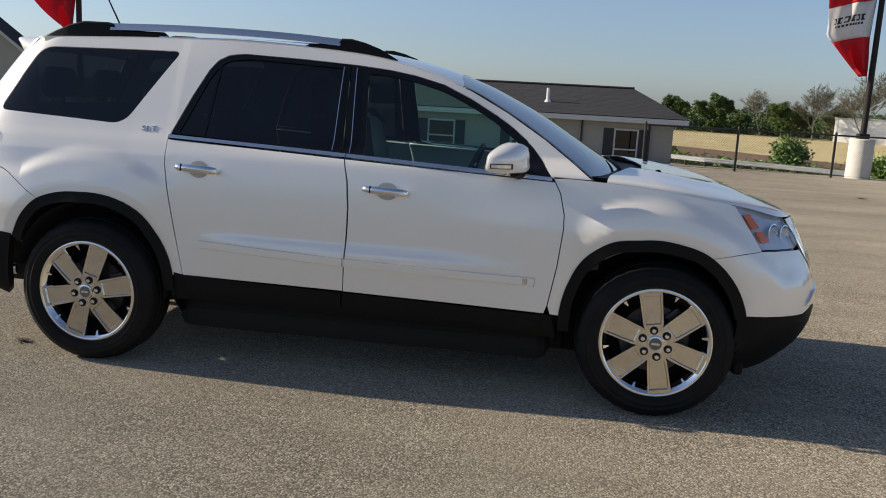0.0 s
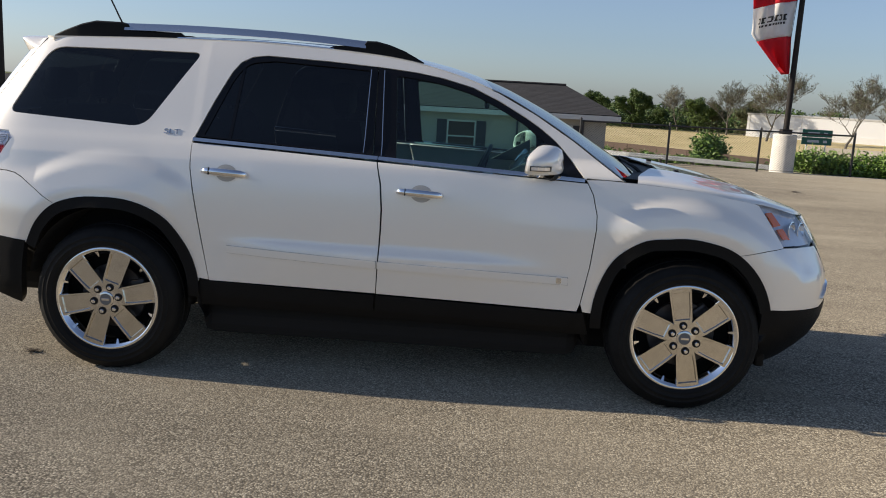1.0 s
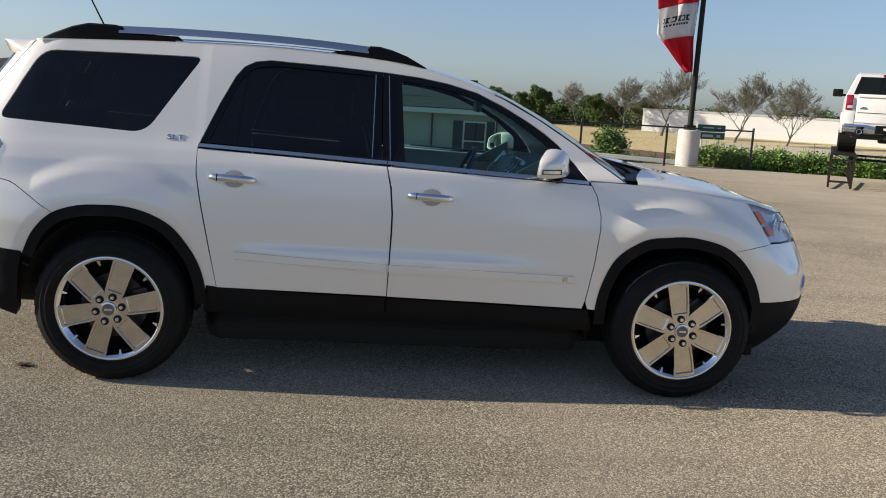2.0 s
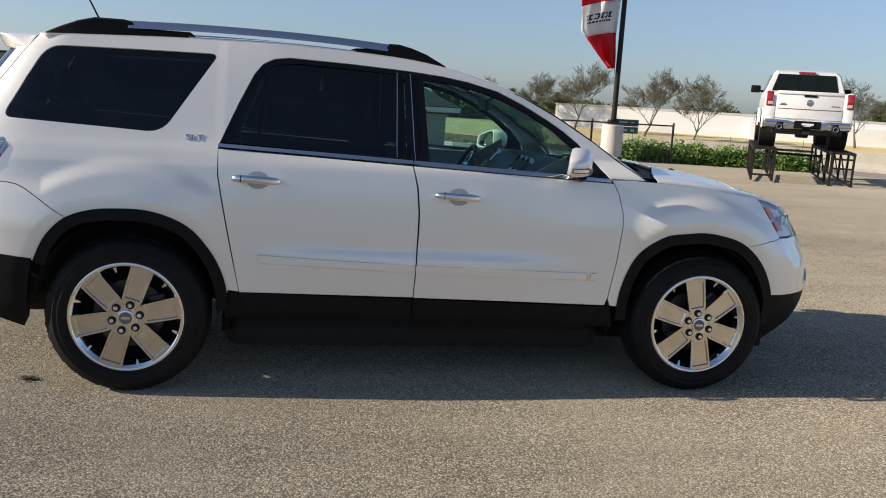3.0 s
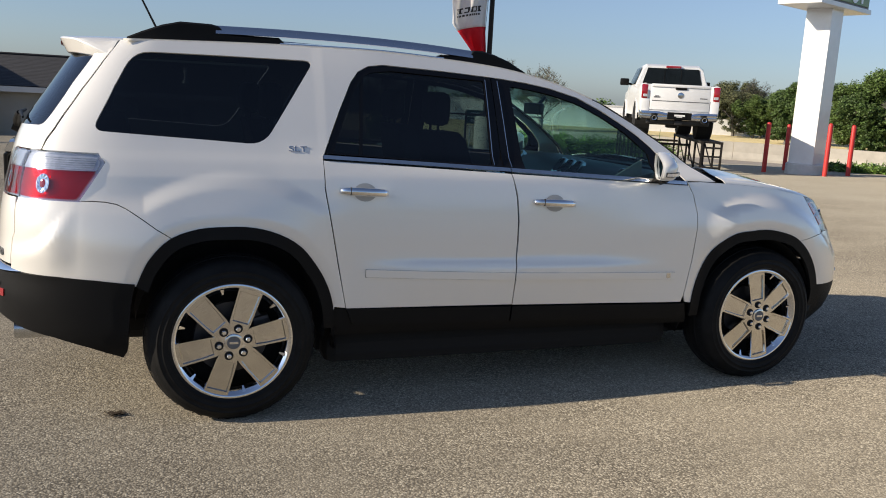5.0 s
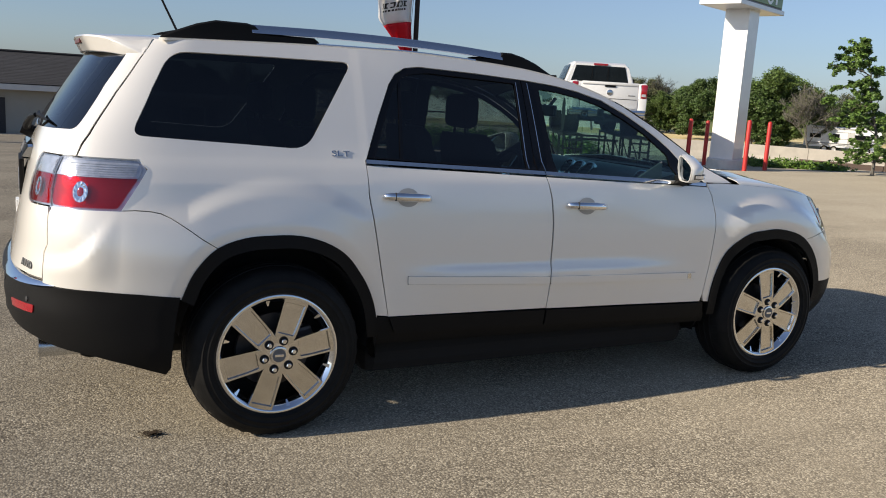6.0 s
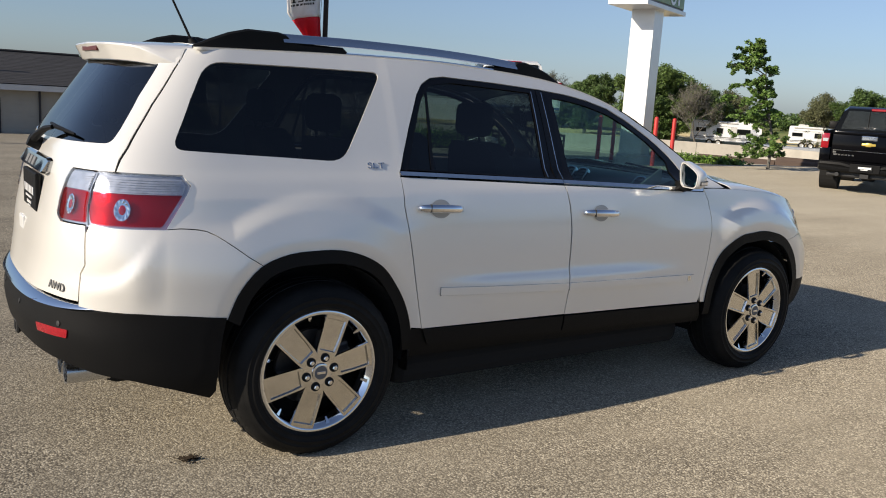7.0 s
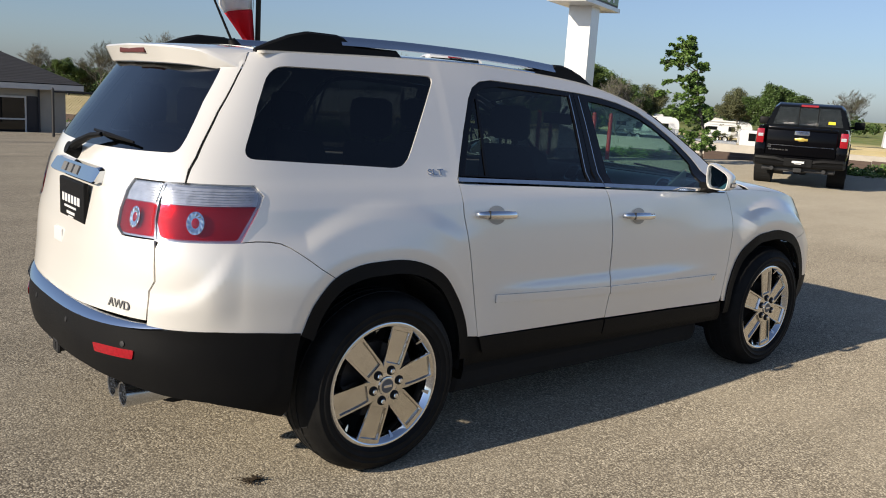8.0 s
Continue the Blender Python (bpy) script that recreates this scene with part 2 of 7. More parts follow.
def tube(bm, pts, r, n=8):
    """A round bar along a line of points; r is one radius or one for each point."""
    pts = [Vector(p) for p in pts]
    rings = []
    side = None
    for i, p in enumerate(pts):
        d = (pts[min(i + 1, len(pts) - 1)] - pts[max(i - 1, 0)]).normalized()
        if side is None:
            side = d.orthogonal().normalized()
        side = (side - d * side.dot(d)).normalized()
        up = d.cross(side)
        rr = r[i] if isinstance(r, (list, tuple)) else r
        rings.append([bm.verts.new(p + (side * math.cos(2 * math.pi * k / n) + up * math.sin(2 * math.pi * k / n)) * rr) for k in range(n)])
    for a, b in zip(rings, rings[1:]):
        for k in range(n):
            bm.faces.new((a[k], a[(k + 1) % n], b[(k + 1) % n], b[k]))
    bm.faces.new(rings[0][::-1])
    bm.faces.new(rings[-1])


def lathe(bm, profile, n=48, m=None):
    """Spins (radius, height) pairs about z; m places the result."""
    rings = []
    for r, h in profile:
        rings.append([bm.verts.new((m or Matrix()) @ Vector((r * math.cos(2 * math.pi * k / n), r * math.sin(2 * math.pi * k / n), h))) for k in range(n)])
    for a, b in zip(rings, rings[1:]):
        for k in range(n):
            bm.faces.new((a[k], a[(k + 1) % n], b[(k + 1) % n], b[k]))
    return rings


def loft(bm, rings, close=True, caps=True):
    """Joins rings of equally many points into a skin."""
    vs = [[bm.verts.new(p) for p in ring] for ring in rings]
    n = len(vs[0])
    for a, b in zip(vs, vs[1:]):
        for k in range(n if close else n - 1):
            bm.faces.new((a[k], a[(k + 1) % n], b[(k + 1) % n], b[k]))
    if caps and close:
        bm.faces.new(vs[0][::-1])
        bm.faces.new(vs[-1])
    return vs


def prism(bm, outline, y0, y1, bevel=0.0):
    """Extrudes an outline given in (x, z) from y0 to y1."""
    a = [bm.verts.new((x, y0, z)) for x, z in outline]
    b = [bm.verts.new((x, y1, z)) for x, z in outline]
    n = len(a)
    fs = [bm.faces.new(a), bm.faces.new(b[::-1])]
    for k in range(n):
        fs.append(bm.faces.new((a[k], b[k], b[(k + 1) % n], a[(k + 1) % n])))
    if bevel:
        bmesh.ops.bevel(bm, geom=list({e for f in fs for e in f.edges}), offset=bevel, segments=2, affect="EDGES", profile=0.5)


def rounded(pts, seg=5):
    """A closed outline with its corners rounded: points are (a, b) or (a, b, radius)."""
    out = []
    n = len(pts)
    for i, p in enumerate(pts):
        c = Vector(p[:2])
        r = p[2] if len(p) > 2 else 0
        if r <= 0:
            out.append(tuple(c))
            continue
        a, b = Vector(pts[i - 1][:2]) - c, Vector(pts[(i + 1) % n][:2]) - c
        r1, r2 = min(r, a.length * 0.49), min(r, b.length * 0.49)
        p0, p1 = c + a.normalized() * r1, c + b.normalized() * r2
        for k in range(seg + 1):
            t = k / seg
            out.append(tuple(p0 * (1 - t) ** 2 + c * 2 * t * (1 - t) + p1 * t * t))
    return out


def inside(p, poly):
    hit = False
    x, y = p
    j = len(poly) - 1
    for i in range(len(poly)):
        xi, yi = poly[i]
        xj, yj = poly[j]
        if (yi > y) != (yj > y) and x < (xj - xi) * (y - yi) / (yj - yi) + xi:
            hit = not hit
        j = i
    return hit


def resample(poly, step):
    out = []
    for i, a in enumerate(poly):
        b = poly[(i + 1) % len(poly)]
        k = max(1, math.ceil(math.dist(a, b) / step))
        out += [(a[0] + (b[0] - a[0]) * j / k, a[1] + (b[1] - a[1]) * j / k) for j in range(k)]
    return out


def shrink(poly, d):
    area = sum(poly[i - 1][0] * poly[i][1] - poly[i][0] * poly[i - 1][1] for i in range(len(poly)))
    sg = 1 if area > 0 else -1
    out = []
    for i, p in enumerate(poly):
        a, b = Vector(poly[i - 1]), Vector(poly[(i + 1) % len(poly)])
        t = b - a
        if t.length < 1e-9:
            continue
        t.normalize()
        out.append((p[0] - t.y * d * sg, p[1] + t.x * d * sg))
    return out


def panel(name, surf, outline, material, parent, label="", holes=(), gap=0.0, step=0.045, off=0.0, rim=0.012, flip=False):
    """A sheet cut out of the curved surface surf(a, b) along an outline, its edges turned inwards by rim, with true surface normals."""
    from mathutils.geometry import delaunay_2d_cdt
    outer = resample(shrink(outline, gap) if gap else outline, step)
    loops = [outer] + [resample(h, step) for h in holes]
    pts, edges = [], []
    for lp in loops:
        k = len(pts)
        pts += lp
        edges += [(k + i, k + (i + 1) % len(lp)) for i in range(len(lp))]
    x0, x1 = min(p[0] for p in outer), max(p[0] for p in outer)
    y0, y1 = min(p[1] for p in outer), max(p[1] for p in outer)
    near = np.array(pts)
    nx, ny = max(1, int((x1 - x0) / step)), max(1, int((y1 - y0) / step))
    for i in range(1, nx):
        for j in range(1, ny):
            p = (x0 + (x1 - x0) * i / nx, y0 + (y1 - y0) * j / ny)
            if inside(p, outer) and not any(inside(p, h) for h in loops[1:]) and np.min(np.hypot(near[:, 0] - p[0], near[:, 1] - p[1])) > step * 0.45:
                pts.append(p)
    vs, _, fs, *_ = delaunay_2d_cdt([Vector(p) for p in pts], edges, [], 0, 1e-6)
    keep = []
    for f in fs:
        c = (sum(vs[i].x for i in f) / 3, sum(vs[i].y for i in f) / 3)
        if inside(c, outer) and not any(inside(c, h) for h in loops[1:]):
            keep.append(list(f))
    e = 1e-3
    def normal(a, b):
        n = (surf(a + e, b) - surf(a - e, b)).cross(surf(a, b + e) - surf(a, b - e))
        return n.normalized()
    sg = -1 if flip else 1
    n0 = [normal(v.x, v.y) * sg for v in vs]
    verts = [surf(v.x, v.y) + n * off for v, n in zip(vs, n0)]
    norms = list(n0)
    if flip:
        keep = [f[::-1] for f in keep]
    faces = [tuple(f) for f in keep]
    if rim:
        count = {}
        for f in keep:
            for i in range(3):
                count[(f[i], f[(i + 1) % 3])] = 1
        border = [(a, b) for a, b in count if (b, a) not in count]
        back = {}
        for a, b in border:
            for v in (a, b):
                if v not in back:
                    back[v] = (len(verts), len(verts) + 1)
                    verts += [verts[v].copy(), verts[v] - n0[v] * rim]
                    norms += [n0[v], n0[v]]
        for a, b in border:
            faces.append((back[b][0], back[a][0], back[a][1], back[b][1]))
        outs = {}
        for a, b in border:
            d = (verts[b] - verts[a]).cross(n0[a]).normalized()
            for v in (a, b):
                outs[v] = outs.get(v, Vector()) + d
        for v, d in outs.items():
            for k in back[v]:
                norms[k] = d.normalized()
    ob = link_mesh(name, verts, faces, material, parent, label, True, norms)
    if name in ("bumper_corner", "quarter_panel", "tailgate"):
        ob.shadow_terminator_geometry_offset = 0.15
    return ob


def mirrored(surf):
    def f(a, b):
        p = surf(a, b)
        return Vector((p.x, -p.y, p.z))
    return f


def bars(name, at, right, up, rows, material, parent, depth=0.002):
    """Plain raised strips: rows of (from, to, low, high) in metres along right and up."""
    r, u = Vector(right).normalized(), Vector(up).normalized()
    n = r.cross(u)
    m = Matrix(((r.x, u.x, n.x, at[0]), (r.y, u.y, n.y, at[1]), (r.z, u.z, n.z, at[2]), (0, 0, 0, 1)))
    for a, b, c, d in rows:
        bm = bmesh.new()
        box(bm, a, b, c, d, 0, depth, m=m)
        part(name, bm, material, parent)


def words(name, text, size, m, material, parent, depth=0.004, align="CENTER", label=""):
    """Lettering in the built-in font as a mesh."""
    cu = bpy.data.curves.new(name, "FONT")
    cu.body, cu.size, cu.extrude, cu.align_x, cu.align_y = text, size, depth, align, "CENTER"
    ob = bpy.data.objects.new(name + "_curve", cu)
    scene.collection.objects.link(ob)
    me = bpy.data.meshes.new_from_object(ob.evaluated_get(bpy.context.evaluated_depsgraph_get()))
    bpy.data.objects.remove(ob)
    bpy.data.curves.remove(cu)
    me.name = name
    me.transform(m)
    me.materials.clear()
    me.materials.append(material)
    o = new(name, me)
    if parent:
        o.parent = parent
    if label:
        o["label"] = label
    return o

# ---- ground ----
def ground_z(x, y):
    """The lot is level round the car and falls away behind it; past its edge a bank drops to the road, then fields."""
    a = max(0.0, y - 12.0) * 0.045
    a = 0.75 * (1 - math.exp(-a / 0.75)) if a else 0.0
    r = math.hypot(x - 3, y)
    if y < -6:
        return 0.0
    tab = [(0, 0.0), (25.5, 0.0), (28, -0.25), (36, -1.9), (46, -2.5), (74, -2.5), (96, -1.5), (150, -1.6), (400, -3.0), (3000, -6.0)]
    k = 0
    while k < len(tab) - 2 and tab[k + 1][0] < r:
        k += 1
    (r0, z0), (r1, z1) = tab[k], tab[k + 1]
    t = min(1.0, max(0.0, (r - r0) / (r1 - r0)))
    t = t * t * (3 - 2 * t)
    return (z0 + (z1 - z0) * t) - a * max(0.0, 1 - max(0.0, r - 30) / 20)


def grid_lines():
    far = [-2500, -1500, -900, -500, -300, -200, -140, -100, -80, -60]
    mid = list(np.arange(-50, -20, 5.0)) + list(np.arange(-20, 46, 1.0)) + list(np.arange(46, 155, 4.0))
    return [float(v) for v in far + mid] + [160.0, 180.0, 210.0, 260.0, 330.0, 450.0, 700.0, 1200.0, 2000.0, 3500.0]


def ground_sheet():
    xs = ys = grid_lines()
    verts = [(x, y, ground_z(x, y)) for y in ys for x in xs]
    n = len(xs)
    faces = [(j * n + i, j * n + i + 1, (j + 1) * n + i + 1, (j + 1) * n + i) for j in range(len(ys) - 1) for i in range(n - 1)]
    return link_mesh("ground", verts, faces, M_ASPHALT)
def ground_mat():
    """Asphalt with pale chippings in the lot; past its edge dry grass."""
    m = bpy.data.materials.new("ground")
    m.use_nodes = True
    nt = m.node_tree
    N, L = nt.nodes.new, nt.links.new
    b = nt.nodes["Principled BSDF"]
    b.inputs["Roughness"].default_value = 0.92
    b.inputs["Diffuse Roughness"].default_value = 0.55
    b.inputs["Specular IOR Level"].default_value = 0.25
    tc = N("ShaderNodeTexCoord")
    def noise_tex(scale, detail=5, rough=0.6):
        n = N("ShaderNodeTexNoise")
        n.inputs["Scale"].default_value, n.inputs["Detail"].default_value, n.inputs["Roughness"].default_value = scale, detail, rough
        L(tc.outputs["Object"], n.inputs["Vector"])
        return n.outputs["Fac"]
    def remap(v, a, b_, c, d):
        r = N("ShaderNodeMapRange")
        for key, val in zip(("From Min", "From Max", "To Min", "To Max"), (a, b_, c, d)):
            r.inputs[key].default_value = val
        L(v, r.inputs["Value"])
        return r.outputs["Result"]
    def mix(f, a, b_, mode="MIX"):
        x = N("ShaderNodeMix")
        x.data_type, x.blend_type = "RGBA", mode
        for sock, v in (("Factor", f), ("A", a), ("B", b_)):
            if isinstance(v, tuple):
                x.inputs[sock].default_value = (*v, 1)
            elif isinstance(v, float):
                x.inputs[sock].default_value = v
            else:
                L(v, x.inputs[sock])
        return x.outputs["Result"]
    vo = N("ShaderNodeTexVoronoi")
    vo.inputs["Scale"].default_value = 112
    L(tc.outputs["Object"], vo.inputs["Vector"])
    sep = N("ShaderNodeSeparateColor")
    L(vo.outputs["Color"], sep.inputs["Color"])
    stones = N("ShaderNodeValToRGB")
    cr = stones.color_ramp
    cr.elements[0].position, cr.elements[0].color = 0.0, (0.098, 0.080, 0.059, 1)
    cr.elements[1].position, cr.elements[1].color = 1.0, (0.682, 0.608, 0.466, 1)
    e = cr.elements.new(0.35)
    e.color = (0.306, 0.266, 0.200, 1)
    e = cr.elements.new(0.75)
    e.color = (0.402, 0.354, 0.266, 1)
    L(sep.outputs["Red"], stones.inputs["Fac"])
    pits = remap(vo.outputs["Distance"], 0.42, 0.74, 0.0, 0.85)
    col = mix(pits, stones.outputs["Color"], (0.062, 0.052, 0.039))
    big = remap(noise_tex(0.55), 0.35, 0.68, 0.0, 0.42)
    col = mix(big, col, (0.423, 0.374, 0.282))
    mid = remap(noise_tex(2.4, 8, 0.7), 0.45, 0.72, 0.0, 0.42)
    col = mix(mid, col, (0.269, 0.230, 0.168))
    # long faint streaks and worn patches
    mp = N("ShaderNodeMapping")
    mp.inputs["Rotation"].default_value = (0, 0, 0.55)
    mp.inputs["Scale"].default_value = (0.12, 0.9, 1.0)
    L(tc.outputs["Object"], mp.inputs["Vector"])
    st = N("ShaderNodeTexNoise")
    st.inputs["Scale"].default_value, st.inputs["Detail"].default_value, st.inputs["Roughness"].default_value = 1.3, 8, 0.65
    L(mp.outputs["Vector"], st.inputs["Vector"])
    worn = N("ShaderNodeHueSaturation")
    L(remap(st.outputs["Fac"], 0.32, 0.68, 0.82, 1.16), worn.inputs["Value"])
    L(col, worn.inputs["Color"])
    col = worn.outputs["Color"]
    sx = N("ShaderNodeSeparateXYZ")
    L(tc.outputs["Object"], sx.inputs[0])
    # paler away from the car, towards +x, with a ragged edge
    pale = N("ShaderNodeMath")
    pale.operation = "ADD"
    L(sx.outputs["X"], pale.inputs[0])
    L(remap(noise_tex(0.35), 0.3, 0.7, -2.0, 2.0), pale.inputs[1])
    col = mix(remap(pale.outputs[0], 8.0, 13.0, 0.0, 0.55), col, (0.409, 0.367, 0.283))
    # dry grass past the edge of the lot
    vm = N("ShaderNodeVectorMath")
    vm.operation = "DISTANCE"
    cv = N("ShaderNodeCombineXYZ")
    L(sx.outputs["X"], cv.inputs[0])
    L(sx.outputs["Y"], cv.inputs[1])
    L(cv.outputs[0], vm.inputs[0])
    vm.inputs[1].default_value = (3, 0, 0)
    rag = N("ShaderNodeMath")
    rag.operation = "ADD"
    L(vm.outputs["Value"], rag.inputs[0])
    L(remap(noise_tex(0.8), 0.3, 0.7, -0.7, 0.7), rag.inputs[1])
    grass = mix(remap(noise_tex(0.25), 0.4, 0.6, 0.0, 1.0), (0.60, 0.49, 0.27), (0.50, 0.41, 0.21))
    grass = mix(remap(noise_tex(5.0), 0.4, 0.7, 0.0, 0.3), grass, (0.24, 0.22, 0.09))
    green = mix(remap(noise_tex(0.4), 0.4, 0.6, 0.0, 1.0), (0.10, 0.14, 0.035), (0.17, 0.17, 0.06))
    near = mix(remap(rag.outputs[0], 33.0, 38.0, 0.0, 1.0), green, (0.22, 0.2, 0.18))
    field = N("ShaderNodeMath")
    field.operation = "MAXIMUM"
    L(remap(rag.outputs[0], 74.0, 77.0, 0.0, 1.0), field.inputs[0])
    L(remap(sx.outputs["Y"], 60.0, 61.5, 0.0, 1.0), field.inputs[1])
    beyond = mix(field.outputs[0], near, grass)
    beyond = mix(remap(rag.outputs[0], 105.0, 125.0, 0.0, 1.0), beyond, green)
    col = mix(remap(rag.outputs[0], 28.6, 29.2, 0.0, 1.0), col, beyond)
    L(col, b.inputs["Base Color"])
    bp = N("ShaderNodeBump")
    bp.inputs["Strength"].default_value, bp.inputs["Distance"].default_value = 0.5, 0.005
    L(vo.outputs["Distance"], bp.inputs["Height"])
    bp.invert = True
    L(bp.outputs["Normal"], b.inputs["Normal"])
    return m
M_ASPHALT = ground_mat()
tagged(ground_sheet(), "pale worn asphalt lot running out into dry fields", "ground", kind="structure")
# ---- the main car's skin: x forward from the rear axle, right side at negative y ----
def ip(x, tab):
    """Smooth interpolation through a short table of (x, value)."""
    n = len(tab)
    if x <= tab[0][0]:
        return tab[0][1]
    if x >= tab[-1][0]:
        return tab[-1][1]
    i = 0
    while tab[i + 1][0] < x:
        i += 1
    def slope(k):
        if k == 0:
            return (tab[1][1] - tab[0][1]) / (tab[1][0] - tab[0][0])
        if k == n - 1:
            return (tab[-1][1] - tab[-2][1]) / (tab[-1][0] - tab[-2][0])
        a = (tab[k][1] - tab[k - 1][1]) / (tab[k][0] - tab[k - 1][0])
        b = (tab[k + 1][1] - tab[k][1]) / (tab[k + 1][0] - tab[k][0])
        return 0.0 if a * b <= 0 else 2 * a * b / (a + b)
    h = tab[i + 1][0] - tab[i][0]
    t = (x - tab[i][0]) / h
    a, b = tab[i][1], tab[i + 1][1]
    return (2 * t**3 - 3 * t * t + 1) * a + (t**3 - 2 * t * t + t) * h * slope(i) + (3 * t * t - 2 * t**3) * b + (t**3 - t * t) * h * slope(i + 1)


HALF = [(0.18, 0.80), (0.3, 0.88), (0.40, 0.932), (0.48, 0.944), (0.55, 0.945), (0.68, 0.944), (0.85, 0.942), (1.0, 0.934), (1.12, 0.918), (1.2, 0.898), (1.27, 0.872), (1.45, 0.806), (1.65, 0.722), (1.78, 0.655)]
TAIL = [(0.18, -0.94), (0.3, -1.01), (0.45, -1.065), (0.58, -1.085), (0.66, -1.072), (0.75, -1.05), (0.95, -1.02), (1.05, -1.0), (1.22, -0.962), (1.33, -0.925), (1.5, -0.818), (1.66, -0.712), (1.78, -0.635)]
NOSE = [(0.18, 3.60), (0.3, 3.75), (0.42, 3.85), (0.55, 3.89), (0.7, 3.875), (0.85, 3.83), (1.0, 3.745), (1.2, 3.57)]
TAIL_X, NOSE_X, TURN_LEN = -0.3, 2.95, 1.1
TAIL_ROUND = [(0.3, 2.7), (0.75, 3.1), (1.05, 3.7), (1.22, 3.7), (1.4, 3.3), (1.67, 2.8), (1.76, 2.2)]
NOSE_ROUND = [(0.3, 3.3), (0.75, 3.4), (0.9, 3.1), (1.07, 2.8)]


REAR_ARCH, FRONT_ARCH = (0.0, 0.44), (2.98, 0.42)


def arch_radius(cx, angle):
    """Distance of the wheel opening's edge from its centre, by the angle in degrees; the opening is a little square."""
    if cx < 1:
        return ip(angle, [(0, 0.480), (37, 0.485), (54, 0.496), (75, 0.490), (92, 0.486), (109, 0.502), (123, 0.515), (136, 0.503), (152, 0.477), (170, 0.47)])
    return ip(angle, [(0, 0.470), (17, 0.475), (37, 0.485), (60, 0.492), (80, 0.482), (98, 0.482), (116, 0.502), (131, 0.497), (151, 0.468), (170, 0.448), (185, 0.44)])


def ease(a, b, x):
    t = min(1.0, max(0.0, (x - a) / (b - a)))
    return t * t * (3 - 2 * t)


def half_width(x, z):
    w = ip(z, HALF) * ip(x, [(0.2, 0.972), (1.0, 0.985), (1.9, 1.0), (4.0, 1.0)])
    # the cabin leans in towards the roof, most of all behind the rear doors
    if z > 1.15:
        w -= ip(z, [(1.15, 0.0), (1.213, 0.010), (1.262, 0.019), (1.343, 0.027), (1.676, 0.040), (1.78, 0.045)]) * ip(x, [(0.4, 1.0), (0.75, 0.7), (1.9, 0.6), (2.5, 0.2)])
    # the window band stands inboard of the door skins
    w -= ease(1.165, 1.26, z) * ip(x, [(0.45, 0.0), (1.3, 0.042), (1.9, 0.062), (2.3, 0.085), (2.7, 0.085)])
    # broad haunch at the rear wheels, full wings at the front
    w += 0.040 * (1 - ease(-0.05, 0.5, x)) * (1 - ease(0.8, 1.12, z))
    w += 0.014 * ease(1.8, 2.5, x) * (1 - ease(0.9, 1.08, z))
    # swollen wings over the wheels
    crest = max(1.135 - 0.75 * x * x, 1.02)
    w += 0.019 * (1 - ease(crest - 0.05, crest + 0.045, z)) * (1 - ease(0.2, 0.6, x)) * (1 - 0.5 * ease(0.3, 0.6, -x))
    crest = 1.07 - 0.8 * (x - 2.97) ** 2
    w += 0.032 * ease(2.57, 2.80, x) * (1 - ease(crest - 0.05, crest + 0.04, z))
    # rolled lip round the wheel openings
    for cx, cz in (REAR_ARCH, FRONT_ARCH):
        if abs(x - cx) < 0.62 and z > 0.4:
            d = math.hypot(x - cx, z - cz) - arch_radius(cx, math.degrees(math.atan2(z - cz, x - cx)))
            w -= 0.009 * (1 - ease(-0.01, 0.06, d))
    # pressed ledge low on the doors
    k = min(1.0, max(0.0, (x - 0.56) / 0.35)) * min(1.0, max(0.0, (2.36 - x) / 0.45))
    if k > 0 and 0.5 < z < 0.81:
        t = min(1.0, max(0.0, (0.775 - 0.01 * (x - 0.6) - z) / 0.065))
        w += 0.017 * k * t * t * (3 - 2 * t) * min(1.0, (z - 0.5) / 0.15)
    return w


def shoulder(u, z):
    """The rear bumper's corner bulges out below a curved line under the tail lamp."""
    if u > -0.6 or z < 0.66 or z > 1.1:
        return 0.0
    edge = ip(-u, [(0.644, 1.029), (0.69, 0.958), (0.728, 0.90), (0.77, 0.855), (0.825, 0.832), (0.876, 0.822), (1.4, 0.815)])
    far = ease(0.62, 0.73, -u) * (1 - 0.75 * ease(0.85, 1.05, -u))
    return 0.015 * far * (1 - ease(edge - 0.075, edge + 0.03, z)) * ease(0.66, 0.80, z)


def skin(u, z):
    """A point of the car's right flank; past either end u runs on round the corner to the middle of the tail or nose."""
    if u < TAIL_X or u > NOSE_X:
        start = TAIL_X if u < TAIL_X else NOSE_X
        a = (ip(z, TAIL) if u < TAIL_X else ip(z, NOSE)) - start
        n = ip(z, TAIL_ROUND) if u < TAIL_X else ip(z, NOSE_ROUND)
        th = abs(u - start) / TURN_LEN * math.pi / 2
        c, s = max(math.cos(th), 0.0), math.sin(th)
        d = (c**n + s**n) ** (1 / n)
        k = 1 + shoulder(u, z)
        x = start + a * s / d * k
        return Vector((x, -half_width(x if u < TAIL_X else min(x, 3.6), z) * c / d * k, z))
    return Vector((u, -half_width(u, z), z))

# ---- the white car: panels cut from the skin ----
TOP = [(-0.62, 1.735), (-0.46, 1.742), (-0.2, 1.752), (0.24, 1.765), (0.68, 1.768), (1.09, 1.752), (1.4, 1.728), (1.7, 1.672), (2.0, 1.572), (2.2, 1.470), (2.4, 1.348), (2.6, 1.207), (2.8, 1.066), (3.0, 0.93)]
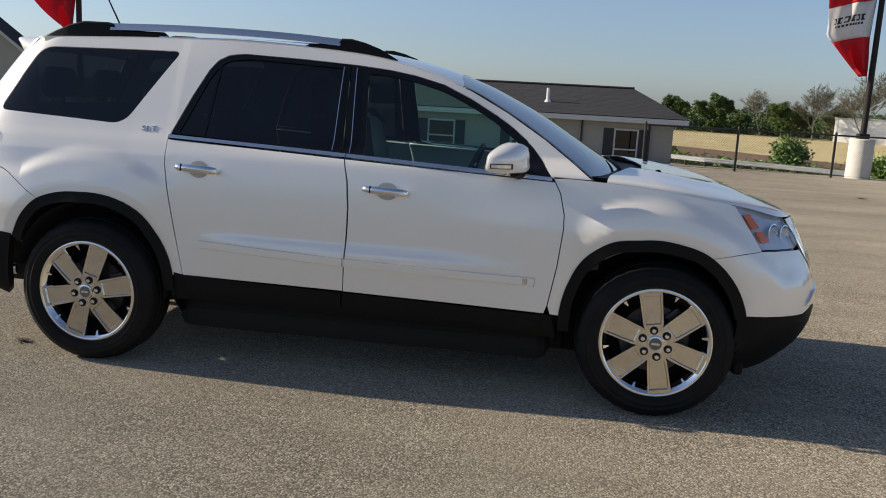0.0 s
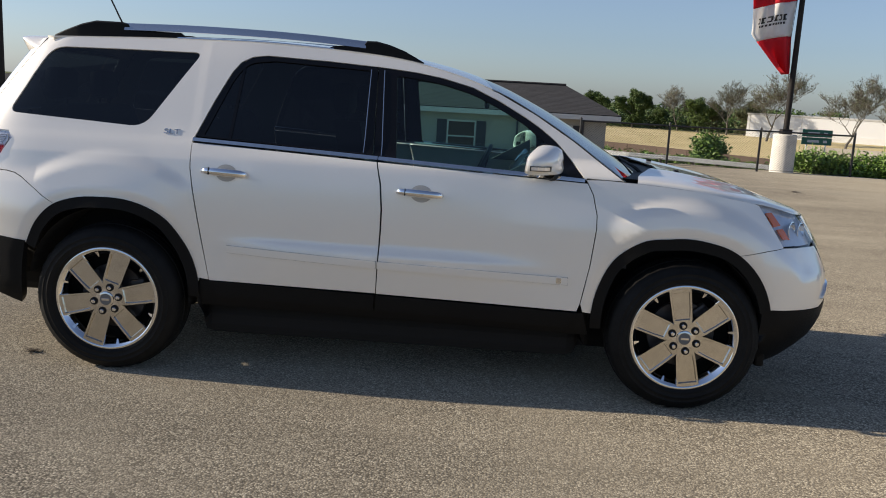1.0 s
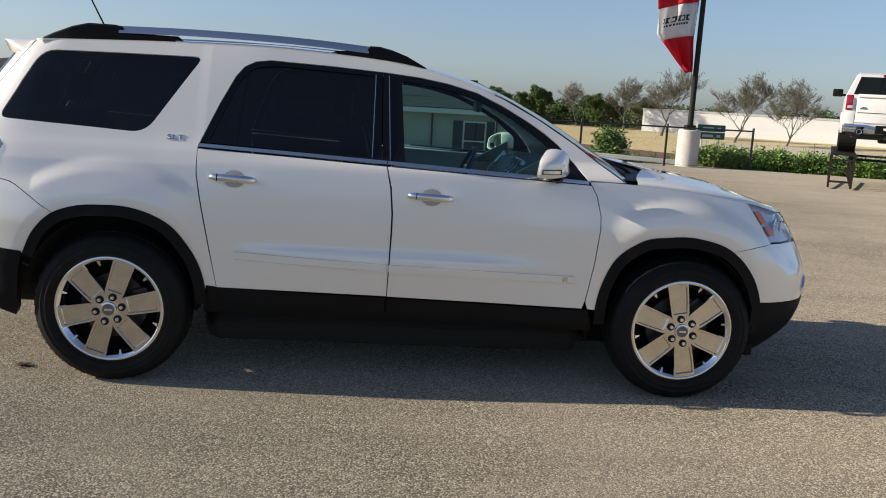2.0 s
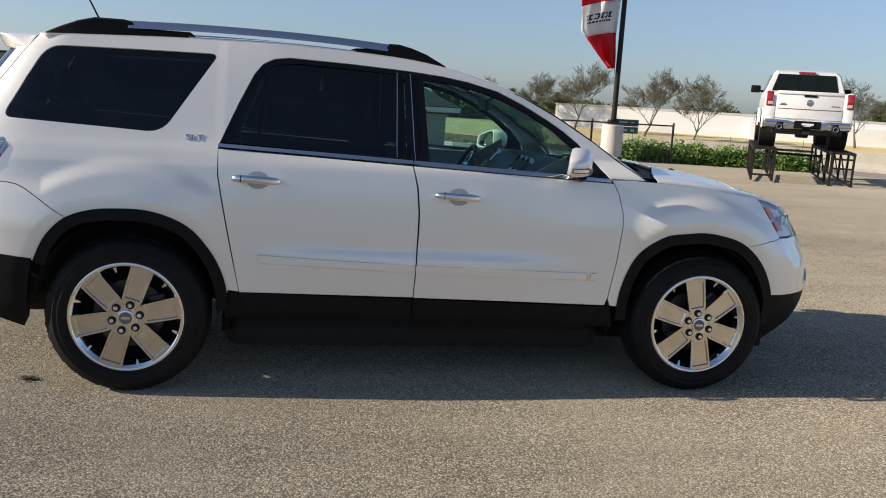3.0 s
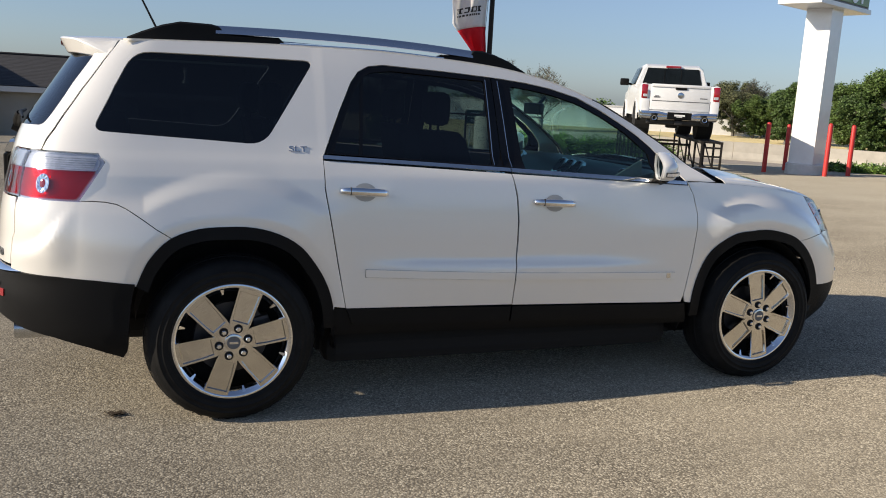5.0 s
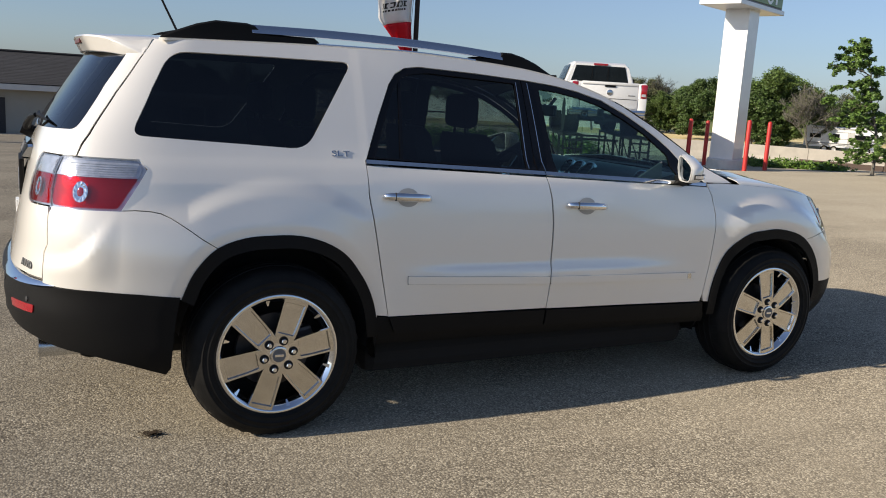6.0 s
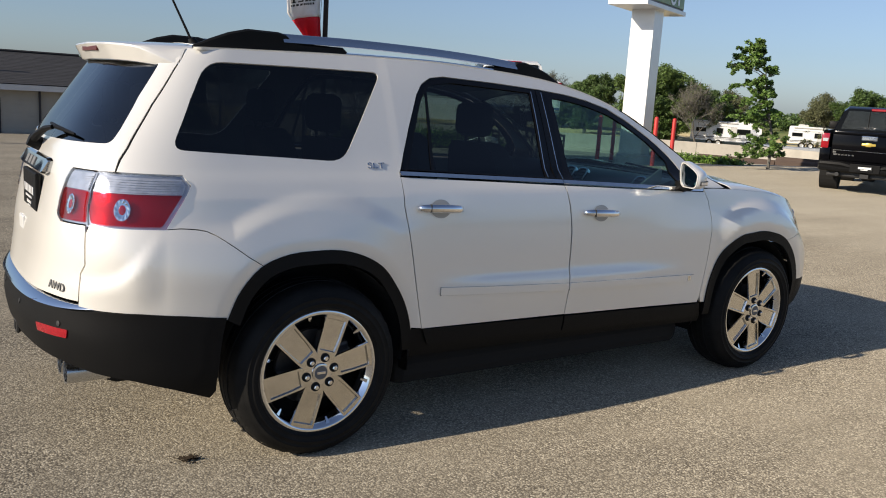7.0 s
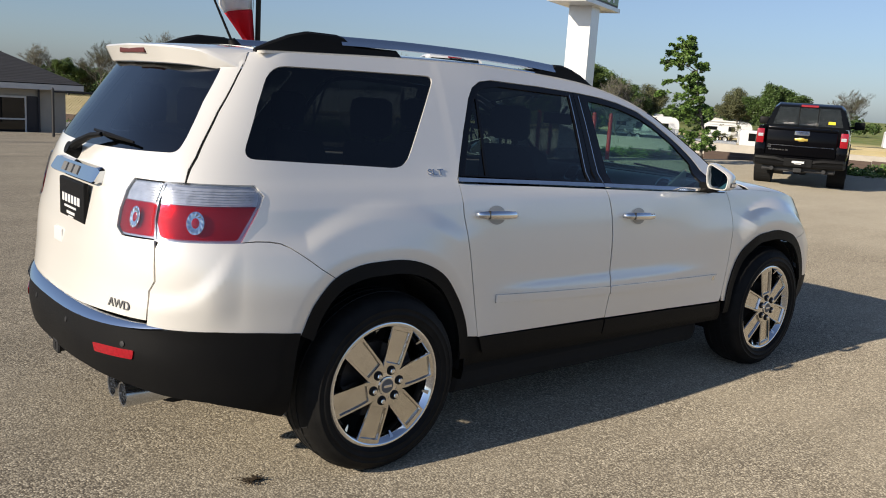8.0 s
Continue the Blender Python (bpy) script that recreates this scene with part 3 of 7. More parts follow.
HOOD = [(2.5, 1.205), (2.75, 1.205), (2.95, 1.194), (3.07, 1.178), (3.4, 1.124), (3.6, 1.080), (3.75, 1.034), (3.84, 0.998), (4.0, 0.975)]
HOOD_EDGE = [(2.4, 1.165), (2.6, 1.16), (3.0, 1.135), (3.3, 1.086), (3.37, 1.073), (3.42, 1.058), (3.56, 1.02), (4.05, 0.998)]


def roof(x, s):
    """The roof and windscreen: s is metres across, at the roof's own width."""
    z = ip(x, TOP)
    k = max(-1.0, min(1.0, s / 0.67))
    crown = ip(x, [(-0.6, 0.028), (1.5, 0.035), (2.0, 0.047), (2.4, 0.078), (2.8, 0.12)])
    return Vector((x, k * half_width(x, z), z + crown * (1 - k * k)))


def hood(u, s):
    """The bonnet and wing tops: s runs from 0 at the middle to 0.9 at the wing's edge."""
    e = skin(u, ip(u, HOOD_EDGE))
    r = min(max(s / 0.9, 0.0), 1.0)
    x = u if u <= NOSE_X else NOSE_X + (e.x - NOSE_X) * r
    top = max(ip(x, HOOD), e.z + 0.002)
    bulge = 0.016 * math.exp(-(((r - 0.55) / 0.13) ** 2)) * ip(x, [(2.6, 0.8), (3.5, 0.7), (3.8, 0)])
    return Vector((x, e.y * r, e.z + (top - e.z) * (1 - r**3.4) ** (1 / 2.2) + bulge))


def gate(p, z):
    """The tail: p runs from the right (negative) over the middle (0) to the left."""
    v = skin(-1.4 + abs(p), z)
    return Vector((v.x, v.y if p < 0 else -v.y, v.z))


def u_at(x, z):
    if TAIL_X <= x <= NOSE_X:
        return x
    lo, hi = (NOSE_X, 4.0) if x > NOSE_X else (TAIL_X, -1.35)
    for _ in range(40):
        mid = (lo + hi) / 2
        if (skin(mid, z).x < x) == (x > NOSE_X):
            lo = mid
        else:
            hi = mid
    return lo


def arc(cx, cz, a0, a1, n=18):
    out = []
    for i in range(n + 1):
        a = radians(a0 + (a1 - a0) * i / n)
        r = arch_radius(cx, a0 + (a1 - a0) * i / n)
        x, z = cx + r * math.cos(a), cz + r * math.sin(a)
        out.append((u_at(x, z), z))
    return out


def belt(x):
    return 1.258 - 0.043 * (x - 0.42)


car = thing("suv", "pearl white seven-seat SUV with chrome wheels and black lower trim", "car")

REAR_CUT = [(0.423, 1.25), (0.425, 1.10), (0.440, 1.015), (0.491, 0.747), (0.538, 0.52)]
MID_CUT = [(1.396, 1.216), (1.420, 1.08), (1.432, 0.95), (1.432, 0.85), (1.421, 0.508)]
FRONT_CUT = [(2.462, 1.165), (2.503, 1.09), (2.528, 0.99), (2.530, 0.92), (2.512, 0.732), (2.478, 0.53), (2.462, 0.488)]
TOP_EDGE = [(x, z - 0.004) for x, z in [(2.645, 1.1755), (2.6, 1.207), (2.4, 1.348), (2.2, 1.470), (2.0, 1.572), (1.85, 1.626), (1.7, 1.672), (1.55, 1.705), (1.4, 1.728), (1.09, 1.752), (0.68, 1.768), (0.24, 1.765), (-0.2, 1.752), (-0.3, 1.749), (-0.45, 1.746), (-0.643, 1.7415)]]
LIFT_CUT = [(-0.643, 1.7375), (-0.653, 1.705), (-0.688, 1.64), (-0.740, 1.50), (-0.760, 1.40), (-0.773, 1.33), (-0.790, 1.286), (-0.799, 1.238)]
WIN_TOP = [(0.432, 1.262), (0.513, 1.453), (0.585, 1.603), (0.625, 1.655), (0.68, 1.685), (0.76, 1.696), (1.089, 1.684), (1.39, 1.666), (1.56, 1.650), (1.70, 1.628), (1.86, 1.588), (2.01, 1.522), (2.147, 1.447), (2.228, 1.396), (2.302, 1.340), (2.350, 1.293), (2.41, 1.222), (2.456, 1.162)]
QUARTER_WIN = [(-0.616, 1.332, 0.05), (-0.139, 1.309), (0.148, 1.293, 0.075), (0.355, 1.615), (0.408, 1.695, 0.05), (-0.025, 1.693), (-0.515, 1.687, 0.13), (-0.572, 1.53)]
LAMP_OUT = [(-0.871, 1.033, 0.015), (-0.632, 1.034, 0.02), (-0.550, 1.196, 0.04), (-0.578, 1.231, 0.03), (-0.861, 1.234, 0.008), (-0.883, 1.17), (-0.887, 1.10)]
BUMP_CUT = [(-0.632, 1.031), (-0.58, 1.033), (-0.532, 1.030), (-0.492, 1.022), (-0.455, 1.004), (-0.421, 0.981), (-0.378, 0.950), (-0.335, 0.917)]

for side, surf in (("r", skin), ("l", mirrored(skin))):
    fl = side == "l"
    qa = arc(*REAR_ARCH, 122, 8, 24)
    quarter = ([(0.538, 0.522)] + REAR_CUT[::-1][1:] + WIN_TOP + [(2.468, 1.168), (2.60, 1.164), (2.655, 1.1635)] + TOP_EDGE + [(u + 0.0028, z) for u, z in LIFT_CUT[1:]] +
               [(-0.575, 1.235), (-0.546, 1.20), (-0.629, 1.0345)] + [(a, b + 0.0012) for a, b in BUMP_CUT[1:]] + qa + [(0.482, 0.525)])
    panel("quarter_panel", surf, quarter, M_PEARL, car, holes=[rounded(QUARTER_WIN)], gap=0.0026, step=0.016, flip=fl)
    panel("quarter_window", surf, shrink(rounded(QUARTER_WIN), 0.002), G_PRIVACY, car, "dark tinted rear side glass", off=-0.006, rim=0.004, flip=fl)
    rear_door = [(0.538, 0.516), (0.491, 0.747), (0.440, 1.015), (0.425, 1.10), (0.423, 1.232), (1.394, 1.190)] + MID_CUT[1:]
    panel("rear_door", surf, rear_door, M_PEARL, car, gap=0.0034, step=0.028, flip=fl)
    front_door = [(1.423, 0.506), (1.434, 0.85), (1.434, 0.95), (1.422, 1.08), (1.399, 1.190), (2.4705, 1.147)] + FRONT_CUT[1:]
    panel("front_door", surf, front_door, M_PEARL, car, gap=0.0034, step=0.028, flip=fl)
    # window surrounds and glass
    rear_frame = [(0.435, 1.262)] + WIN_TOP[1:7] + [(1.351, 1.669), (1.366, 1.217)]
    rear_glass = [(0.475, 1.268, 0.01), (0.60, 1.575, 0.06), (0.665, 1.655, 0.05), (0.80, 1.672, 0.03), (1.309, 1.650, 0.01), (1.309, 1.227, 0.01)]
    panel("rear_window_frame", surf, rear_frame, M_GLOSSBLACK, car, holes=[rounded(rear_glass)], gap=0.001, off=-0.003, flip=fl)
    panel("rear_window", surf, rounded(rear_glass), G_PRIVACY, car, "dark tinted rear door glass", off=-0.010, rim=0.004, flip=fl)
    panel("window_divider", surf, [(0.603, 1.262), (0.620, 1.262), (0.652, 1.655), (0.636, 1.64)], M_GLOSSBLACK, car, off=-0.005, rim=0.004, flip=fl)
    front_frame = [(1.369, 1.217), (1.354, 1.669)] + WIN_TOP[7:] + [(2.452, 1.166)]
    front_glass = [(1.488, 1.212, 0.01), (1.455, 1.630, 0.02), (1.56, 1.622, 0.05), (1.70, 1.599, 0.05), (1.86, 1.557, 0.05), (2.01, 1.490, 0.05), (2.147, 1.413, 0.03), (2.285, 1.305, 0.02), (2.298, 1.178, 0.01)]
    panel("front_window_frame", surf, front_frame, M_GLOSSBLACK, car, holes=[rounded(front_glass)], gap=0.001, off=-0.003, flip=fl)
    panel("front_window", surf, rounded(front_glass), G_FRONT, car, "lightly tinted clear front door glass", off=-0.010, rim=0.004, flip=fl)
    for a, b in ((0.423, 1.396), (1.400, 2.455)):
        panel("belt_moulding", surf, [(a, belt(a) - 0.022), (b, belt(b) - 0.022), (b, belt(b) - 0.005), (a, belt(a) - 0.005)], M_CHROMEDULL, car, "bright window-line strip", off=0.006, rim=0.008, flip=fl)
    for a, b, z0, z1 in ((0.63, 1.418, 0.693, 0.664), (1.426, 2.405, 0.664, 0.645)):
        panel("moulding_seam", surf, [(a - 0.001, z0 - 0.0212), (b + 0.001, z1 - 0.0212), (b + 0.001, z1 + 0.0195), (a - 0.001, z0 + 0.0195)], M_TRIMGREY, car, off=0.0015, rim=0.0, flip=fl)
        panel("door_moulding", surf, rounded([(a, z0 - 0.019, 0.006), (b, z1 - 0.019, 0.006), (b, z1 + 0.019, 0.006), (a, z0 + 0.019, 0.006)], 3), M_PEARL, car, off=0.009, rim=0.008, flip=fl)
    # wing
    fa = arc(*FRONT_ARCH, 172, 57)
    wing = FRONT_CUT[::-1][1:] + [(2.462, 1.163)] + [(2.55 + 0.05 * k, ip(2.55 + 0.05 * k, HOOD_EDGE) + 0.004) for k in range(16)] + [(3.318, 1.08), (3.362, 0.8750), (3.293, 0.8650)] + fa[::-1] + [(2.492, 0.488)]
    panel("front_wing", surf, wing, M_PEARL, car, gap=0.0016, step=0.024, flip=fl)
    # front bumper, headlamp, valance
    fb = arc(*FRONT_ARCH, 57, 17, 10)
    bump = [fb[0], (3.295, 0.864), (3.36, 0.874), (3.56, 0.868), (3.62, 0.72), (3.9, 0.69), (4.05, 0.69), (4.05, 0.60), (3.62, 0.60), (3.52, 0.56), (3.30, 0.562)] + fb[::-1][:-1]
    panel("front_bumper", surf, bump, M_PEARL, car, gap=0.0008, step=0.03, flip=fl)
    panel("front_valance", surf, [(3.262, 0.562), (3.52, 0.556), (3.62, 0.596), (4.05, 0.596), (4.05, 0.33), (3.65, 0.3), (3.45, 0.25), (3.29, 0.24)], M_BLACKPLASTIC, car, "matt black lower bumper", gap=0.002, rim=0.03, flip=fl)
    panel("bumper_trim", surf, [(3.53, 0.60), (4.05, 0.60), (4.05, 0.66), (3.60, 0.66)], M_CHROME, car, "chrome bumper insert", off=0.012, rim=0.014, flip=fl)
    lamp = panel("headlamp", surf, rounded([(3.365, 0.878, 0.01), (3.50, 0.8705, 0.02), (3.575, 0.90, 0.02), (3.56, 1.016, 0.015), (3.37, 1.070, 0.02), (3.318, 1.080, 0.01)]), G_LAMP, car, "clear headlamp lens", off=0.002, rim=0.012, flip=fl)
    panel("lamp_bowl", surf, [(3.365, 0.885), (3.585, 0.885), (3.575, 1.035), (3.40, 1.085), (3.322, 1.098)], M_LAMPSHELL, lamp, off=-0.022, rim=0.0, flip=fl)
    for o in ([(3.338, 1.045), (3.371, 1.048), (3.388, 0.984), (3.352, 0.977)], [(3.362, 0.966), (3.392, 0.968), (3.406, 0.913), (3.374, 0.917)]):
        panel("side_marker", surf, o, M_AMBER, lamp, "amber side marker", off=-0.002, rim=0.01, flip=fl)
    for cu_, cz in ((3.455, 0.955), (3.52, 0.945)):
        bm = bmesh.new()
        c = surf(cu_, cz)
        d = Vector((0.75, 0.65 if fl else -0.65, 0.05)).normalized()
        mm = Matrix.Translation(c - d * 0.05) @ d.to_track_quat("Z", "Y").to_matrix().to_4x4()
        lathe(bm, [(0.0, 0.018), (0.012, 0.017), (0.020, 0.008), (0.034, 0.018), (0.046, 0.037), (0.042, 0.038)], 20, mm)
        part("projector", bm, M_CHROME, lamp, smooth=True)
    panel("grille", surf, [(3.64, 0.73), (4.05, 0.71), (4.05, 0.98), (3.60, 0.99)], M_DARK, car, off=-0.012, rim=0.0, flip=fl)
    panel("grille_surround", surf, [(3.572, 1.012), (3.574, 0.885), (3.61, 0.725), (4.05, 0.70), (4.05, 0.725), (3.68, 0.75), (3.64, 0.89), (3.65, 0.975), (4.05, 0.965), (4.05, 1.0)], M_CHROMEDULL, car, "bright grille frame", off=0.002, rim=0.02, flip=fl)
    # sill, arches, rear corner
    panel("rocker", surf, [(0.47, 0.375), (2.53, 0.355), (2.50, 0.482), (1.42, 0.502), (0.485, 0.518)], M_BLACKPLASTIC, car, "matt black sill trim", gap=0.001, off=-0.008, rim=0.03, flip=fl)
    for trim in ([(0.575, 0.430, 0.02), (1.412, 0.418, 0.004), (1.416, 0.502, 0.002), (0.540, 0.5165, 0.002)], [(1.420, 0.418, 0.004), (2.42, 0.398, 0.02), (2.465, 0.4825, 0.002), (1.424, 0.502, 0.002)]):
        panel("door_trim", surf, rounded(trim), M_BLACKPLASTIC, car, "matt black lower door trim", gap=0.001, off=0.006, rim=0.016, flip=fl)
    for (cx, cz), a0, a1 in ((REAR_ARCH, 152, -2), (FRONT_ARCH, 182, 17)):
        def flare(a, r, cx=cx, cz=cz, surf=surf):
            r = r + arch_radius(cx, math.degrees(a))
            x, z = cx + r * math.cos(a), cz + r * math.sin(a)
            return surf(u_at(x, z), z)
        panel("arch_trim", flare, [(radians(a0), -0.055), (radians(a1), -0.055), (radians(a1), 0.002), (radians(a0), 0.002)], M_BLACKPLASTIC, car, "matt black wheel-arch trim", step=0.05, off=0.007, rim=0.02, flip=not fl)
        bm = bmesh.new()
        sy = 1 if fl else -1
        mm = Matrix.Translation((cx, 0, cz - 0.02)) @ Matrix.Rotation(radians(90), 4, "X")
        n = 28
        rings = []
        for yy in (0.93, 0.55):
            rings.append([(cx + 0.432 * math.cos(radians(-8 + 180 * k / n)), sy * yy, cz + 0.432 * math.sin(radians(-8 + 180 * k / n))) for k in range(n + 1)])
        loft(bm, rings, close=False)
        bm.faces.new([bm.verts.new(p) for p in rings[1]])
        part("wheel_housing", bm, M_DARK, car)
    corner = [(-0.8885, 0.712), (-0.8905, 0.84), (-0.874, 0.88), (-0.877, 1.0), (-0.866, 1.030)] + BUMP_CUT + arc(*REAR_ARCH, 122, 152) + [(-0.43, 0.678), (-0.556, 0.694), (-0.693, 0.705), (-0.82, 0.706)]
    panel("bumper_corner", surf, corner, M_PEARL, car, gap=0.0003, step=0.015, flip=fl)
    panel("lamp_housing", surf, [(-0.890, 1.024), (-0.63, 1.018), (-0.54, 1.19), (-0.575, 1.242), (-0.80, 1.246), (-0.87, 1.24)], M_LAMPRIM, car, off=-0.012, rim=0.0, flip=fl)
    panel("gate_seal", surf, [(p - 0.010, z) for p, z in LIFT_CUT[1:]] + [(p + 0.010, z) for p, z in LIFT_CUT[:0:-1]], M_DARK, car, "black tailgate seal", off=-0.0045, rim=0.0, step=0.02, flip=fl)
    tl = panel("tail_lamp", surf, rounded(LAMP_OUT), G_LAMP, car, "red and clear tail lamp", off=0.007, rim=0.016, gap=0.001, flip=fl)
    panel("red_lens", surf, rounded([(-0.862, 1.040, 0.012), (-0.640, 1.041, 0.012), (-0.578, 1.160, 0.003), (-0.876, 1.160, 0.003), (-0.878, 1.10)]), G_REDLENS, tl, off=0.001, rim=0.008, flip=fl)
    panel("clear_lens", surf, rounded([(-0.876, 1.163, 0.003), (-0.576, 1.163, 0.003), (-0.561, 1.202, 0.025), (-0.586, 1.223, 0.02), (-0.852, 1.227, 0.008)]), M_CLEARLENS, tl, off=-0.006, rim=0.004, flip=fl)
    for k in range(6):
        zz = 1.168 + 0.0092 * k
        panel("lens_rib", surf, [(-0.868 + 0.0025 * k, zz), (-0.588 + 0.0022 * k, zz), (-0.586 + 0.0022 * k, zz + 0.005), (-0.867 + 0.0025 * k, zz + 0.005)], M_CLEARLENS, tl, off=-0.002, rim=0.004, flip=fl)

# tailgate
CUTS = [(-1.3975 - u, z) for u, z in LIFT_CUT]
LAMP_IN = [(-0.520, 1.034), (-0.400, 1.029), (-0.379, 1.055), (-0.381, 1.115), (-0.398, 1.19), (-0.422, 1.233), (-0.536, 1.234), (-0.515, 1.17), (-0.511, 1.10)]
LOW = [(-0.516, 1.03), (-0.520, 1.0), (-0.523, 0.88), (-0.5065, 0.84), (-0.5085, 0.729)]
tail_outline = [(p, z) for p, z in [(-0.752, 1.733)] + CUTS[1:] + [(-0.424, 1.236), (-0.396, 1.19), (-0.378, 1.115), (-0.376, 1.05), (-0.402, 1.026)] + LOW]
tail_outline = tail_outline + [(-0.382, 0.726), (-0.194, 0.715), (0.0, 0.710), (0.194, 0.715), (0.382, 0.726)] + [(-p, z) for p, z in tail_outline[::-1]]
GATE_GLASS = [(-0.562, 1.341, 0.03), (0.0, 1.322), (0.562, 1.341, 0.03), (0.575, 1.40), (0.587, 1.532), (0.622, 1.673, 0.02), (0.0, 1.70), (-0.622, 1.673, 0.02), (-0.587, 1.532), (-0.575, 1.40)]
gate_body = panel("tailgate", gate, tail_outline, M_PEARL, car, holes=[rounded(GATE_GLASS)], gap=0.0022, step=0.03, flip=True)
panel("rear_screen", gate, rounded(GATE_GLASS), G_REAR, gate_body, "dark tinted rear screen", off=-0.0035, rim=0.004, flip=True)
for sg in (1, -1):
    li = panel("tail_lamp", gate, rounded([(sg * p, z, 0.012) for p, z in LAMP_IN][::sg]), G_LAMP, gate_body, "red and clear inner tail lamp", off=0.007, rim=0.016, gap=0.001, flip=True)
    panel("reflector_pan", gate, rounded([(sg * p, z, 0.001) for p, z in LAMP_IN][::sg]), M_LAMPRIM, li, off=-0.009, rim=0.0, flip=True)
    panel("red_lens", gate, rounded([(sg * p, z, 0.01) for p, z in [(-0.508, 1.041), (-0.404, 1.037), (-0.387, 1.058), (-0.388, 1.112), (-0.396, 1.158), (-0.508, 1.160), (-0.505, 1.10)]][::sg]), G_REDLENS, li, off=0.001, rim=0.008, flip=True)
    panel("clear_lens", gate, rounded([(sg * p, z, 0.006) for p, z in [(-0.508, 1.163), (-0.397, 1.161), (-0.404, 1.19), (-0.426, 1.228), (-0.526, 1.229)]][::sg]), M_CLEARLENS, li, off=-0.006, rim=0.004, flip=True)
    for k in range(6):
        zz = 1.168 + 0.0092 * k
        panel("lens_rib", gate, [(sg * p, z) for p, z in [(-0.509 - 0.002 * k, zz), (-0.404 - 0.003 * k, zz), (-0.405 - 0.003 * k, zz + 0.005), (-0.510 - 0.002 * k, zz + 0.005)]][::sg], M_CLEARLENS, li, off=-0.002, rim=0.004, flip=True)

# rear bumper
low = [(-0.985, 0.676), (-0.844, 0.694), (-0.707, 0.705), (-0.581, 0.704), (-0.5, 0.690), (-0.3, 0.676), (0.3, 0.676), (0.5, 0.690), (0.581, 0.704), (0.707, 0.705), (0.844, 0.694), (0.985, 0.676), (0.975, 0.60), (0.950, 0.37), (0.931, 0.335), (0.807, 0.388), (0.686, 0.427), (0.564, 0.445), (0.46, 0.466), (0.27, 0.484), (-0.27, 0.484), (-0.46, 0.466), (-0.564, 0.445), (-0.686, 0.427), (-0.807, 0.388), (-0.931, 0.335), (-0.950, 0.37), (-0.975, 0.60)]
rear_bumper = panel("rear_bumper", gate, low, M_BLACKPLASTIC, car, "matt black rear bumper", off=0.006, rim=0.04, flip=True)
def step_top(p, t):
    """The sloping tread of the rear bumper: t runs from its outer lip to the tailgate."""
    k = math.cos(min(1.0, abs(p) / 0.62) * math.pi / 2) ** 0.5
    z0, z1 = 0.668 + 0.030 * (1 - k), 0.704 + 0.010 * k + 0.018 * (1 - k)
    a = gate(p, z0)
    n = Vector((a.x + 0.2, a.y, 0)).normalized()
    a = a + n * (0.034 * k + 0.008)
    b = gate(p, z1) - n * 0.012
    a = a.lerp(b, 0.25 + 0.6 * min(1.0, abs(p) / 0.61) ** 5)
    s = t / 0.06
    return a.lerp(b, s) + Vector((0, 0, 0.010 * k * math.sin(s * math.pi)))
panel("bumper_step", step_top, [(-0.61, 0.0), (0.61, 0.0), (0.61, 0.06), (-0.61, 0.06)], M_CHROME, rear_bumper, "chrome bumper step strip", rim=0.03, flip=True, step=0.03)
for sg in (1, -1):
    panel("reflector", gate, rounded([(sg * p, z, 0.006) for p, z in [(-0.488, 0.610), (-0.335, 0.598), (-0.344, 0.566), (-0.485, 0.576)]][::sg]), M_REDLENS, rear_bumper, "red reflector", off=0.01, rim=0.006, flip=True)

# roof, windscreen, pillars, bonnet
W = 0.67
panel("roof_panel", roof, [(-0.40, -0.60), (-0.46, -W), (1.96, -W), (1.96, -0.645), (1.90, -0.3), (1.88, 0), (1.90, 0.3), (1.96, 0.645), (1.96, W), (-0.46, W), (-0.40, 0.60)], M_PEARL, car, rim=0.01)
for sg in (1, -1):
    panel("windscreen_border", roof, [(1.96, sg * W), (1.96, sg * 0.645), (2.64, sg * 0.652), (2.66, sg * W)][::-sg], M_PANEBLUE, car, "black-edged windscreen border", rim=0.01, flip=False)
panel("windscreen", roof, [(1.96, -0.648), (2.64, -0.655), (2.74, -0.45), (2.82, -0.2), (2.84, 0), (2.82, 0.2), (2.74, 0.45), (2.64, 0.655), (1.96, 0.648), (1.90, 0.3), (1.88, 0), (1.90, -0.3)], G_SHIELD, car, "laminated clear windscreen", off=-0.002, rim=0.004, step=0.06)
def cowl(u, s):
    p = hood(u, abs(s))
    return Vector((p.x, -p.y if s > 0 else p.y, min(p.z, 1.19) - 0.014))
panel("cowl", cowl, [(2.60, -0.80), (2.80, -0.80), (2.94, -0.5), (3.03, 0), (2.94, 0.5), (2.80, 0.80), (2.60, 0.80), (2.72, 0)], M_BLACKPLASTIC, car, "black wiper cowl", rim=0.02, flip=False)
def bonnet(u, s):
    p = hood(u, abs(s))
    return Vector((p.x, p.y if s < 0 else -p.y, p.z))
panel("bonnet", bonnet, [(2.72, -0.9), (4.05, -0.9), (4.05, 0.9), (2.72, 0.9), (2.735, 0.80), (2.765, 0.70), (2.86, 0.47), (2.925, 0.30), (2.955, 0.0), (2.925, -0.30), (2.86, -0.47), (2.765, -0.70), (2.735, -0.80)], M_PEARL, car, gap=0.0006, rim=0.004)

